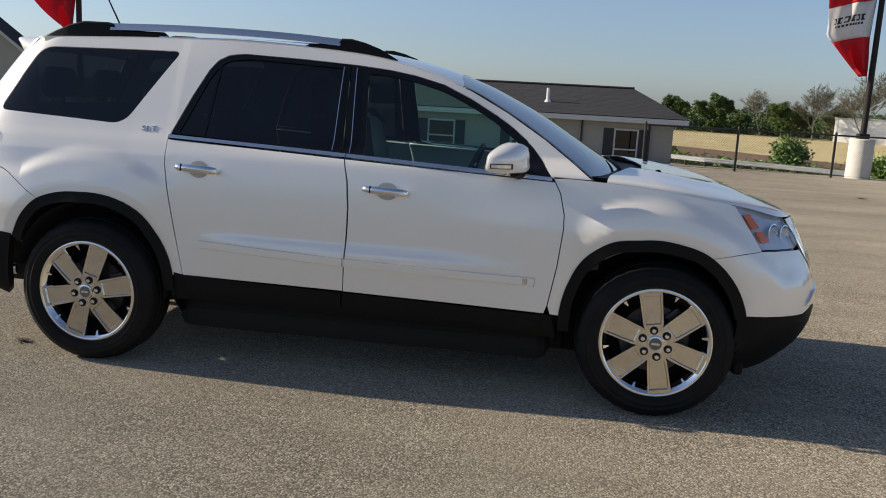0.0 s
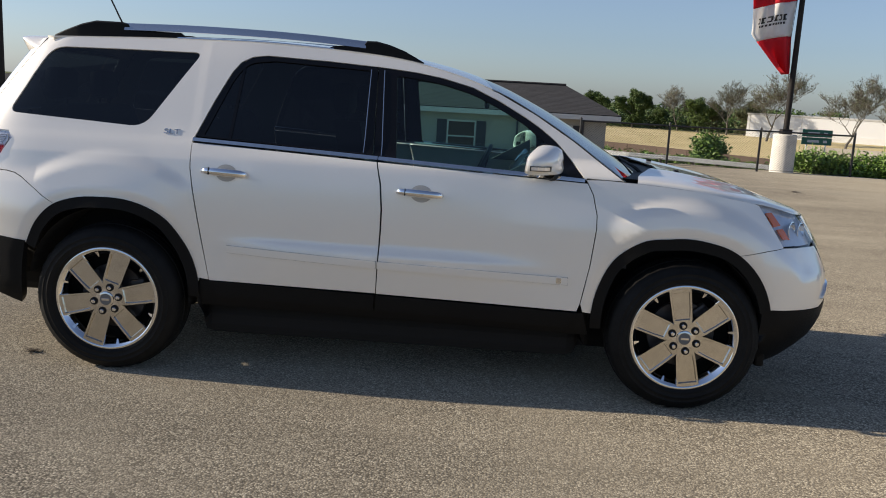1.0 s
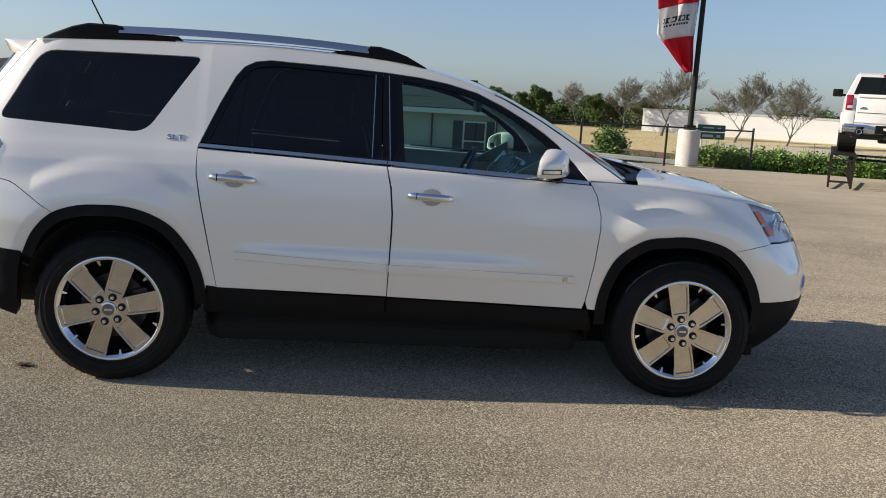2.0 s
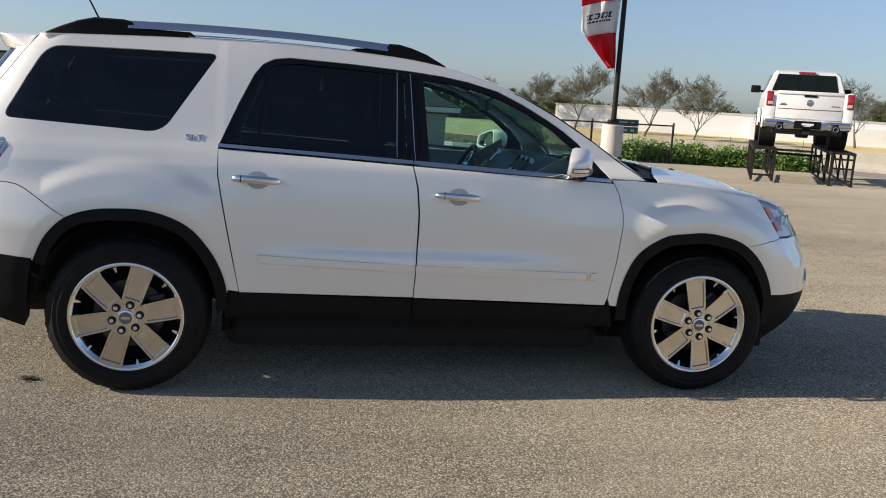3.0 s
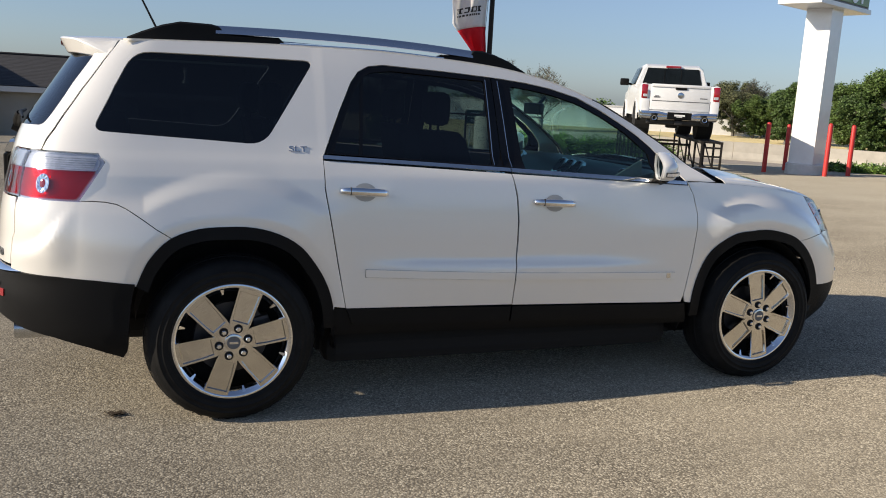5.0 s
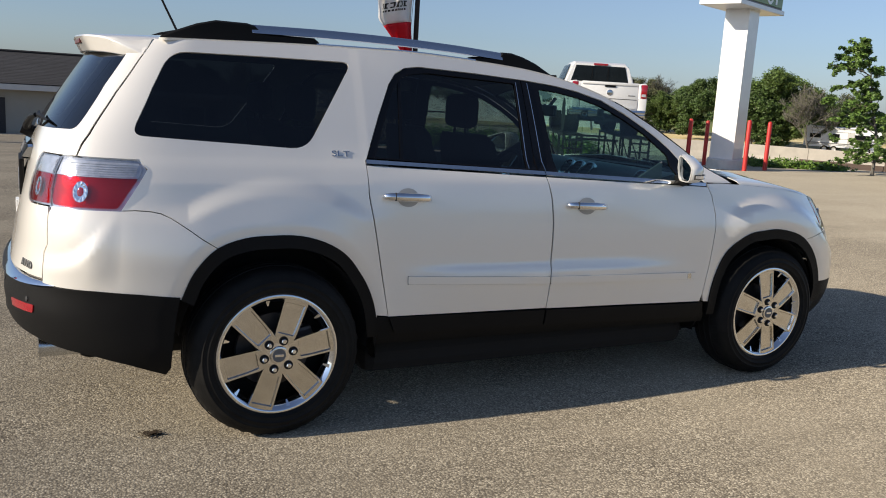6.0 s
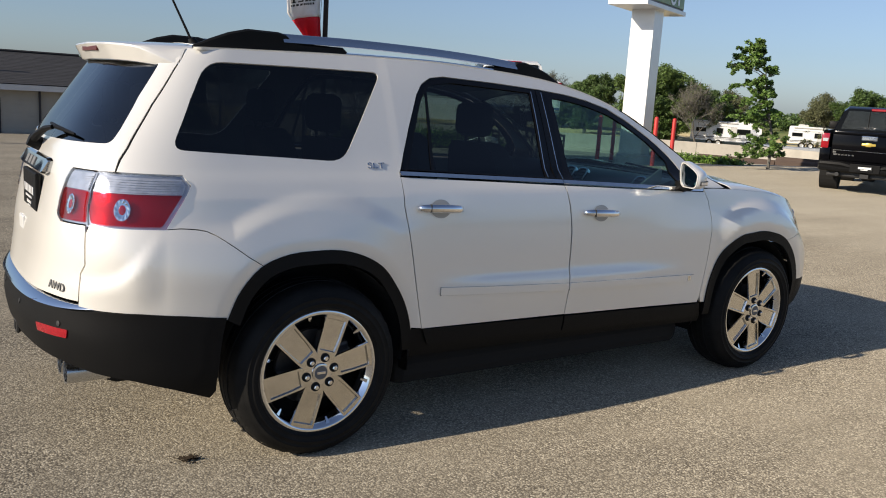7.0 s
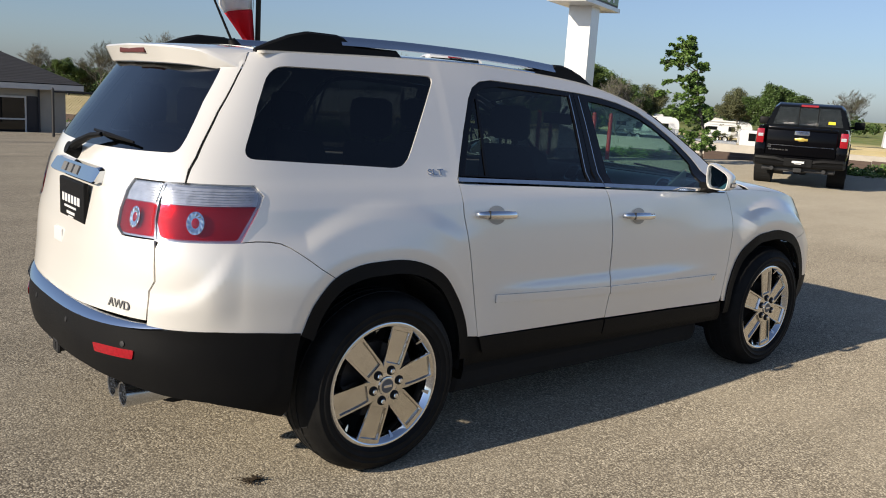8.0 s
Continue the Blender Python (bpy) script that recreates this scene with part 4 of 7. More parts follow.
# dark shell behind the panels, floor pan
def shell(x0, x1, z0, z1, inset):
    bm = bmesh.new()
    rings = []
    n = 14
    for k in range(n + 1):
        x = x0 + (x1 - x0) * k / n
        hw = min(half_width(min(max(x, -0.3), 2.95), 0.8), abs(skin(u_at(x, 0.7), 0.7).y)) - inset
        rings.append([(x, -hw, z0), (x, hw, z0), (x, hw, z1(x)), (x, -hw, z1(x))])
    loft(bm, rings)
    return bm
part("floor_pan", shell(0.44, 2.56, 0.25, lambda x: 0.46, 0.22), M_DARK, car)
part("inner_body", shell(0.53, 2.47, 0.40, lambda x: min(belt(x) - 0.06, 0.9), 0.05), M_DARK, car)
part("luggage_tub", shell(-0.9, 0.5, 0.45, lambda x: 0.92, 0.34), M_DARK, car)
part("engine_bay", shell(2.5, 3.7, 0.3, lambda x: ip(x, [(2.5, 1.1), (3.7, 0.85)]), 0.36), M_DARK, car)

def build_wheel(at, spin, sy):
    """A six-spoke chromed wheel; its face looks along -y (right side) or +y."""
    root = new("wheel")
    root.parent = car
    root.matrix_basis = pose(*at, 0, 0, 0 if sy < 0 else 180)
    turn = Matrix.Rotation(radians(90), 4, "X") @ Matrix.Rotation(radians(spin), 4, "Z")   # local z -> -y
    bm = bmesh.new()
    tyre = [(0.268, -0.02), (0.275, 0.0), (0.286, 0.013), (0.2895, 0.018), (0.294, 0.0165), (0.31, 0.0215), (0.3125, 0.024), (0.3165, 0.0235), (0.319, 0.0205), (0.335, 0.0185), (0.3375, 0.0205), (0.341, 0.0190), (0.343, 0.0155), (0.358, 0.007), (0.376, -0.010), (0.386, -0.026), (0.392, -0.05), (0.394, -0.12), (0.392, -0.18), (0.384, -0.21), (0.34, -0.24), (0.262, -0.22)]
    rings = lathe(bm, tyre, 72, turn)
    # shoulder grooves
    for k in range(72):
        if k % 2 == 0:
            for j in (15, 16):
                v = rings[j][k]
                v.co = v.co - (turn.to_3x3() @ Vector((math.cos(2 * math.pi * k / 72), math.sin(2 * math.pi * k / 72), 0))) * 0.006
    tyre_ob = part("tyre", bm, M_RUBBER, root, "black road tyre with treaded shoulder", smooth=True, angle=50)
    bm = bmesh.new()
    for zz in (-0.075, -0.12, -0.165):
        lathe(bm, [(0.392, zz - 0.005), (0.3952, zz - 0.004), (0.3952, zz + 0.004), (0.392, zz + 0.005)], 72, turn)
    part("tread_rib", bm, M_DARK, tyre_ob)
    bm = bmesh.new()
    for k in range(58):
        for h0, h1, tw in ((-0.022, -0.066, 0.035), (-0.084, -0.112, -0.03), (-0.172, -0.205, 0.035)):
            a = 2 * math.pi * k / 58
            q = []
            for h, da in ((h0, -0.008), (h0, 0.008), (h1, 0.008 + tw), (h1, -0.008 + tw)):
                r = ip(-h, [(0.022, 0.3855), (0.035, 0.3895), (0.05, 0.3932), (0.12, 0.3952), (0.18, 0.3932), (0.21, 0.3855)])
                q.append(turn @ Vector((r * math.cos(a + da), r * math.sin(a + da), h)))
            bm.faces.new([bm.verts.new(v) for v in q])
    tagged(part("tread_groove", bm, M_DARK, tyre_ob), kind="stuff")
    bm = bmesh.new()
    rim = [(0.232, -0.08), (0.236, -0.030), (0.243, -0.020), (0.259, 0.000), (0.263, 0.003), (0.270, 0.004), (0.277, 0.001), (0.278, -0.02)]
    lathe(bm, rim, 72, turn)
    lathe(bm, [(0.232, -0.08), (0.226, -0.11), (0.226, -0.20)], 48, turn)
    rim_ob = part("rim", bm, M_CHROME, root, "chromed alloy rim", smooth=True, angle=60)
    for k in range(6):
        a = Matrix.Rotation(radians(60 * k), 4, "Z")
        bm = bmesh.new()
        # a broad spoke with a recessed face, wider at the rim
        def pt(r, w, h):
            return turn @ a @ Vector((r, w, h))
        outer = [(0.050, -0.040), (0.098, -0.051), (0.258, -0.059), (0.258, 0.059), (0.098, 0.051), (0.050, 0.040)]
        inner = [(0.096, -0.037), (0.150, -0.043), (0.240, -0.047), (0.240, 0.047), (0.150, 0.043), (0.096, 0.037)]
        hi = [0.004, 0.003, 0.000, 0.000, 0.003, 0.004]
        V = lambda pts, hs, dz=0: [bm.verts.new(pt(r, w, h + dz)) for (r, w), h in zip(pts, hs)]
        back = V([(r, w * 0.82) for r, w in outer], hi, -0.055)
        edge = V(outer, hi, -0.006)
        top = V([(r * 0.996 + 0.001, w * 0.955) for r, w in outer], hi)
        lip = V(inner, [0.003, 0.002, 0.000, 0.000, 0.002, 0.003])
        pan = V([(r + (0.004 if i in (0, 5) else -0.004 if i in (2, 3) else 0), w * 0.91) for i, (r, w) in enumerate(inner)], [0.003, 0.002, 0.000, 0.000, 0.002, 0.003], -0.010)
        for A, B in ((back, edge), (edge, top), (top, lip), (lip, pan)):
            for i in range(6):
                bm.faces.new((A[i], A[(i + 1) % 6], B[(i + 1) % 6], B[i]))
        bm.faces.new(pan)
        part("spoke", bm, M_SPOKE, rim_ob, smooth=True, angle=12)
        bm = bmesh.new()
        b = turn @ Matrix.Rotation(radians(60 * k), 4, "Z")
        lathe(bm, [(0.0105, 0.006), (0.0105, 0.017), (0.008, 0.020), (0.0, 0.0205)], 6, b @ Matrix.Translation((0.067, 0, 0)) @ Matrix.Diagonal((1.15, 1.15, 1, 1)))
        part("lug_nut", bm, M_CHROMEDULL if k % 2 else M_CHROME, rim_ob, smooth=True)
        bm = bmesh.new()
        lathe(bm, [(0.0205, 0.002), (0.0205, 0.0072), (0.019, 0.0082), (0.0, 0.0082)], 20, b @ Matrix.Translation((0.067, 0, 0)))
        part("lug_seat", bm, M_DARK, rim_ob, smooth=True)
        bm = bmesh.new()
        mm = turn @ Matrix.Rotation(radians(60 * k + 30), 4, "Z")
        prism_pts = [(0.226, -0.004), (0.258, -0.012), (0.258, 0.012), (0.226, 0.004)]
        loft(bm, [[mm @ Vector((r, w, -0.028)) for r, w in prism_pts], [mm @ Vector((r, w * 0.8, -0.004 + (r - 0.258) * 0.55)) for r, w in prism_pts]])
        part("rim_notch", bm, M_CHROME, rim_ob, smooth=True)
    bm = bmesh.new()
    lathe(bm, [(0.100, -0.03), (0.099, -0.010), (0.094, 0.000), (0.06, 0.003), (0.042, 0.004), (0.040, 0.010), (0.034, 0.012), (0.0, 0.0125)], 36, turn)
    part("hub", bm, M_CHROMEDULL, rim_ob, smooth=True, angle=50)
    bm = bmesh.new()
    lathe(bm, [(0.031, 0.0118), (0.029, 0.0142), (0.0, 0.0146)], 28, turn)
    part("centre_cap", bm, M_TRIMGREY, rim_ob, smooth=True)
    bm = bmesh.new()
    box(bm, -0.020, 0.020, -0.006, 0.006, 0.0144, 0.0158, 0.001, Matrix.Rotation(radians(90), 4, "X"))
    part("cap_badge", bm, M_CHROMEDULL, rim_ob)
    bm = bmesh.new()
    lathe(bm, [(0.0, -0.09), (0.17, -0.09), (0.172, -0.094), (0.172, -0.112), (0.0, -0.112)], 48, turn)
    part("brake_disc", bm, M_IRON, root, smooth=True)
    bm = bmesh.new()
    box(bm, 0.10, 0.19, -0.06, 0.07, -0.14, -0.07, 0.015, turn)
    part("brake_caliper", bm, M_IRON, root)
    bm = bmesh.new()
    lathe(bm, [(0.0, -0.16), (0.24, -0.16), (0.24, -0.17), (0.0, -0.17)], 32, turn)
    part("back_plate", bm, M_DARK, root)
    return root

build_wheel((0.0, -0.958, 0.388), 12, -1)
build_wheel((3.02, -0.958, 0.388), 40, -1)
build_wheel((0.0, 0.958, 0.388), 25, 1)
build_wheel((3.02, 0.958, 0.388), 5, 1)

# ---- car details ----
def frame_at(surf, a, b, flip=False):
    """A local frame on a surface: x along a, y along b, z outwards."""
    e = 1e-3
    x = (surf(a + e, b) - surf(a - e, b)).normalized()
    n = x.cross(surf(a, b + e) - surf(a, b - e)).normalized() * (-1 if flip else 1)
    y = n.cross(x)
    o = surf(a, b)
    return Matrix(((x.x, y.x, n.x, o.x), (x.y, y.y, n.y, o.y), (x.z, y.z, n.z, o.z), (0, 0, 0, 1)))


def capsule(bm, m, pts, wid, hgt, n=12):
    """A flattened round bar along points (x, z-out) in a local frame."""
    rings = []
    for (x, z), w, h in zip(pts, wid, hgt):
        rings.append([m @ Vector((x, w * math.cos(2 * math.pi * k / n), z + h * math.sin(2 * math.pi * k / n))) for k in range(n)])
    loft(bm, rings)

def bulb_unit(m, parent):
    """A stop lamp's reflector: a ring of bright facets round a red eye, under the lens."""
    bm = bmesh.new()
    n = 22
    rings = []
    for r0, r1, h0, h1 in ((0.043, 0.043, 0.006, 0.006), (0.043, 0.043, 0.013, 0.0105), (0.036, 0.034, 0.0145, 0.0115), (0.026, 0.024, 0.0102, 0.0102), (0.019, 0.019, 0.0095, 0.0095)):
        rings.append([m @ Vector(((r0 if k % 2 else r1) * math.cos(2 * math.pi * k / n), (r0 if k % 2 else r1) * math.sin(2 * math.pi * k / n), h0 if k % 2 else h1)) for k in range(n)])
    loft(bm, rings, caps=False)
    ring = part("bulb_reflector", bm, M_CHROME, parent, "clear faceted bulb reflector")
    bm = bmesh.new()
    lathe(bm, [(0.0195, 0.0090), (0.016, 0.0120), (0.008, 0.0140), (0.0, 0.0145)], 16, m)
    part("bulb", bm, M_REDLENS, ring, "red bulb cover", smooth=True)

skin_l = mirrored(skin)
for surf, fl in ((skin, False), (skin_l, True)):
    for uu, zz in ((0.613, 1.086), (1.628, 1.043)):
        m = frame_at(surf, uu, zz, fl) @ Matrix.Rotation(radians(-2.2), 4, "Z" if not fl else "Z")
        bm = bmesh.new()
        capsule(bm, m, [(-0.124, 0.006), (-0.118, 0.022), (-0.09, 0.032), (-0.03, 0.038), (0.04, 0.038), (0.09, 0.033), (0.114, 0.024), (0.122, 0.010)], [0.005, 0.014, 0.018, 0.0205, 0.0205, 0.019, 0.015, 0.005], [0.004, 0.011, 0.016, 0.018, 0.018, 0.016, 0.011, 0.004], 16)
        for x in (-0.105, 0.10):
            capsule(bm, m, [(x - 0.012, -0.01), (x - 0.012, 0.03), (x + 0.012, 0.03), (x + 0.012, -0.01)], [0.010] * 4, [0.004] * 4)
        hd = part("door_handle", bm, M_CHROME, car, "chrome door handle", smooth=True, angle=50)
        bm = bmesh.new()
        # recess behind the grip: a nearly flat disc, the hollow's shade in its colour
        rings = []
        for k, r in enumerate((1.0, 0.85, 0.5, 0.0)):
            rings.append([m @ Vector((0.006 + 0.056 * r * math.cos(a), 0.044 * r * math.sin(a), 0.0035 + 0.0004 * k)) for a in [2 * math.pi * i / 24 for i in range(24)]])
        loft(bm, rings[:3], caps=False)
        bm.faces.new(bm.verts[-24:])
        part("handle_cup", bm, M_CUP_SHADE, hd, "handle recess with its shade put into a darker colour", smooth=True)
        bm = bmesh.new()
        box(bm, -0.0755, -0.0725, -0.0185, 0.0185, 0.030, 0.0523, m=m)
        part("lock_seam", bm, M_DARK, hd)
    # door mirror
    sy = 1 if fl else -1
    mroot = new("door_mirror")
    mroot.parent = car
    mroot["label"] = "white door mirror with black foot and lamp strip"
    bm = bmesh.new()
    rings = []
    for x, k, cy in ((2.192, 0.96, 1.022), (2.20, 1.0, 1.022), (2.235, 1.0, 1.020), (2.27, 0.95, 1.014), (2.298, 0.80, 1.002), (2.315, 0.52, 0.985), (2.32, 0.02, 0.975)):
        ring = []
        for i in range(28):
            a = 2 * math.pi * i / 28
            c, s = math.cos(a), math.sin(a)
            yy = 0.104 * math.copysign(abs(c) ** 0.42, c)
            t = (yy + 0.104) / 0.208
            top, low = 1.338 - 0.050 * t - 0.012 * t * t, 1.176 + 0.010 * t
            zz = (top + low) / 2 + (top - low) / 2 * math.copysign(abs(s) ** 0.42, s) - 1.252
            # the lower edge stands further back than the upper at the outer end
            ring.append((x - 0.40 * yy * k - 0.22 * min(0.0, zz) * (1 - t) * k + 0.16 * min(0.0, zz) * t * k, sy * (cy + yy * k), 1.252 + zz * k - 0.022 * (1 - k)))
        rings.append(ring)
    loft(bm, rings, caps=False)
    part("shell", bm, M_PEARL, mroot, smooth=True, angle=50)
    bm = bmesh.new()
    face = rings[0]
    mid = Vector((sum(q[0] for q in face), sum(q[1] for q in face), sum(q[2] for q in face))) / len(face)
    rings = [[tuple(mid + (Vector(q) - mid) * k - Vector((d, 0, 0))) for q in face] for d, k in ((-0.002, 0.995), (0.007, 0.975), (0.007, 0.90), (-0.006, 0.88))]
    loft(bm, rings, caps=False)
    part("mirror_rim", bm, M_PEARL, mroot, smooth=True)
    bm = bmesh.new()
    bm.faces.new([bm.verts.new((mid.x + 0.012 + (q[0] - mid.x) * 0.9 + 0.10 * (abs(q[1]) - abs(mid.y)), q[1], q[2])) for q in rings[3]])
    part("mirror_glass", bm, M_MIRROR, mroot, "mirror glass")
    bm = bmesh.new()
    rod(bm, (2.31, sy * 0.83, 1.165), (2.27, sy * 0.97, 1.192), 0.040, 0.030, 12)
    part("foot", bm, M_BLACKPLASTIC, mroot, "black mirror foot", smooth=True)
    bm = bmesh.new()
    loft(bm, [[(x, sy * y, z) for y, z in ((y0 - 0.014, 1.212), (y0 + 0.005, 1.212), (y0 + 0.005, 1.228), (y0 - 0.014, 1.228))] for x, y0 in ((2.170, 1.128), (2.20, 1.127), (2.235, 1.113), (2.262, 1.094))])
    strip = part("turn_lamp", bm, M_CLEARLENS, mroot, "clear turn lamp strip")
    bm = bmesh.new()
    loft(bm, [[(x, sy * y, z) for y, z in ((y0 - 0.014, 1.208), (y0 + 0.002, 1.208), (y0 + 0.002, 1.232), (y0 - 0.014, 1.232))] for x, y0 in ((2.164, 1.128), (2.20, 1.127), (2.235, 1.113), (2.270, 1.090))])
    part("bezel", bm, M_STEELBLACK, strip)
    # roof rail
    rr = new("roof_rail")
    rr.parent = car
    def rail_y(x):
        return sy * (half_width(x, ip(x, TOP)) - 0.055)
    def rail_ring(x, z0, z1, w, dy=0.0):
        y = rail_y(x) + sy * dy
        return [(x, y - w, z0), (x, y - w * 0.9, z1 - 0.008), (x, y - w * 0.5, z1), (x, y + w * 0.5, z1), (x, y + w * 0.9, z1 - 0.008), (x, y + w, z0)]
    bm = bmesh.new()
    loft(bm, [rail_ring(x, ip(x, TOP) - 0.01, z, w) for x, z, w in ((-0.445, 1.752, 0.012), (-0.38, 1.782, 0.022), (-0.29, 1.818, 0.028), (-0.21, 1.838, 0.03), (-0.07, 1.837, 0.03), (-0.035, 1.829, 0.03), (0.012, 1.800, 0.03), (0.03, 1.797, 0.03), (0.25, 1.796, 0.028), (0.275, 1.778, 0.02))])
    part("rail_foot", bm, M_BLACKPLASTIC, rr, "black rear rail foot", smooth=True, angle=30)
    bm = bmesh.new()
    loft(bm, [rail_ring(x, ip(x, TOP) - 0.01, z, w) for x, z, w in ((1.06, 1.758, 0.012), (1.10, 1.772, 0.026), (1.25, 1.778, 0.03), (1.275, 1.806, 0.03), (1.33, 1.806, 0.03), (1.40, 1.79, 0.028), (1.48, 1.762, 0.022), (1.585, 1.708, 0.01))])
    part("rail_foot", bm, M_BLACKPLASTIC, rr, "black front rail foot", smooth=True, angle=30)
    bm = bmesh.new()
    bar = []
    for k in range(17):
        x = -0.05 + 1.32 * k / 16
        zt = ip(x, [(-0.05, 1.833), (0.3, 1.838), (0.7, 1.833), (1.0, 1.822), (1.27, 1.804)])
        y = rail_y(x)
        bar.append([(x, y - 0.034, zt - 0.038), (x, y - 0.026, zt - 0.020), (x, y - 0.014, zt - 0.004), (x, y - 0.006, zt), (x, y + 0.006, zt), (x, y + 0.014, zt - 0.004), (x, y + 0.026, zt - 0.020), (x, y + 0.034, zt - 0.038)])
    loft(bm, bar)
    part("rail_bar", bm, M_ALU, rr, "brushed silver rail bar", smooth=True, angle=30)
    bm = bmesh.new()
    gut = [[(x, rail_y(x) + sy * 0.048 + d, ip(x, TOP) + h) for d, h in ((-0.006, -0.002), (-0.004, 0.006), (0.004, 0.006), (0.006, -0.002))] for x in [0.25 + 0.85 * k / 8 for k in range(9)]]
    loft(bm, gut)
    part("roof_moulding", bm, M_CHROMEDULL, rr, smooth=True)
    # B-pillar bright lines
    for a, b in (((1.316, 1.226), (1.316, 1.655)), ((1.411, 1.218), (1.386, 1.654))):
        panel("pillar_strip", surf, [(a[0] - 0.002, a[1]), (a[0] + 0.002, a[1]), (b[0] + 0.002, b[1]), (b[0] - 0.002, b[1])], M_CHROMEDULL, car, off=0.001, rim=0.003, flip=fl)
    panel("badge", surf, rounded([(2.345, 0.632, 0.003), (2.372, 0.632, 0.003), (2.372, 0.660, 0.003), (2.345, 0.660, 0.003)], 2), M_BADGE, car, off=0.010, rim=0.004, flip=fl)
    bulb_unit(frame_at(surf, -0.765, 1.100, fl) @ Matrix.Diagonal((0.75, 1, 0.38, 1)), car)

for sg in (-1, 1):
    bulb_unit(frame_at(gate, sg * 0.447, 1.100, True) @ Matrix.Diagonal((0.62, 0.95, 0.38, 1)), gate_body)

# badges
m = frame_at(skin, 0.305, 1.277)
words("trim_badge", "SLT", 0.046, m @ Matrix.Diagonal((1.25, 0.85, 1, 1)), M_BADGE, car, 0.004)
m = frame_at(skin, -0.99, 0.767)
words("drive_badge", "AWD", 0.046, m @ Matrix.Diagonal((1.15, 1, 1, 1)), M_TRIMGREY, gate_body, 0.004)

# spoiler
def spoiler_station(y):
    """A cut through the spoiler; at either end it dives into the tailgate seam."""
    q = abs(y) / 0.605
    xr = ip(q, [(0, -0.755), (0.5, -0.742), (0.83, -0.662), (0.93, -0.592), (1, -0.520)])
    zr = ip(q, [(0, 1.748), (0.6, 1.742), (0.83, 1.733), (0.93, 1.703), (1, 1.670)])
    xf = ip(q, [(0, -0.385), (0.90, -0.385), (0.93, -0.468), (0.97, -0.492), (1, -0.511)])
    zf = roof(-0.40, max(-0.67, min(0.67, y * 1.16))).z - ip(q, [(0, 0.0), (0.93, 0.002), (0.97, 0.032), (1, 0.064)])
    th = ip(q, [(0, 1.0), (0.83, 0.92), (0.93, 0.6), (1, 0.15)])
    mid = 0.5 * (xf + xr)
    return [(xf, y, zf + 0.001), (0.6 * xf + 0.4 * mid, y, zf - 0.003), (xr + 0.03, y, zr + 0.004), (xr + 0.004, y, zr - 0.001), (xr, y, zr - 0.008), (xr + 0.032 * th, y, zr - 0.068 * th - 0.004), (xr + 0.042 * th, y, zr - 0.072 * th - 0.004), (xr + 0.06 * th, y, zr - 0.046 * th - 0.008), (mid, y, zr - 0.030 * th - 0.01)]
bm = bmesh.new()
loft(bm, [spoiler_station(-0.605 + 1.21 * i / 40) for i in range(41)])
sp = part("spoiler", bm, M_PEARL, car, "white roof spoiler over the rear screen", smooth=True, angle=40)
bm = bmesh.new()
box(bm, -0.7475, -0.70, -0.17, 0.12, 1.709, 1.730, 0.003)
part("brake_lamp", bm, M_BROWNLENS, sp, "dull red high brake lamp")

for yy in (-0.43, 0.43):
    p = bonnet(3.08, yy / 0.94 * 0.9)
    bm = bmesh.new()
    loft(bm, [[p + Vector((dx, dy, z)) for dx, dy in ((-a, -b), (a, -b), (a, b), (-a, b))] for z, a, b in ((-0.004, 0.016, 0.012), (0.006, 0.014, 0.010), (0.010, 0.006, 0.006))])
    part("washer_nozzle", bm, M_BLACKPLASTIC, car, "black washer nozzle", smooth=True)

# antenna, wipers
bm = bmesh.new()
zr = roof(-0.27, 0).z
rod(bm, (-0.26, 0, zr - 0.01), (-0.28, 0, zr + 0.025), 0.03, 0.016, 14)
an = part("antenna", bm, M_BLACKPLASTIC, car, "black whip antenna", smooth=True)
bm = bmesh.new()
tube(bm, [(-0.28, 0, zr + 0.02), (-0.37, 0, zr + 0.20), (-0.43, 0, zr + 0.32)], [0.006, 0.005, 0.004], 6)
part("whip", bm, M_BLACKPLASTIC, an)
bm = bmesh.new()
gx = lambda p, z, o: gate(p, z) + Vector((-o, 0, o * 0.5))
tube(bm, [gx(0.04, 1.285, 0.03), gx(-0.03, 1.312, 0.035), gx(-0.12, 1.345, 0.035), gx(-0.20, 1.36, 0.03)], [0.02, 0.018, 0.013, 0.010], 8)
wp = part("rear_wiper", bm, M_BLACKPLASTIC, car, "black rear wiper arm", smooth=True)
bm = bmesh.new()
tube(bm, [gx(-0.08, 1.375, 0.018), gx(-0.22, 1.366, 0.024), gx(-0.40, 1.355, 0.018)], [0.006, 0.011, 0.005], 6)
part("wiper_blade", bm, M_BLACKPLASTIC, wp)
bm = bmesh.new()
p = gate(0.04, 1.28)
rod(bm, p, p + Vector((-0.05, 0, 0.02)), 0.032, 0.026, 16)
part("wiper_hub", bm, M_BLACKPLASTIC, wp, smooth=True)
for s0 in (-0.35, 0.25):
    bm = bmesh.new()
    tube(bm, [roof(2.86, s0) + Vector((0.03, 0, 0.0)), roof(2.80, s0 + 0.12) + Vector((0, 0, 0.025)), roof(2.76, s0 + 0.36) + Vector((0, 0, 0.015))], [0.012, 0.01, 0.006], 6)
    part("front_wiper", bm, M_BLACKPLASTIC, car, "black wiper resting on the windscreen", smooth=True)

# tailgate furniture
bm = bmesh.new()
rings = []
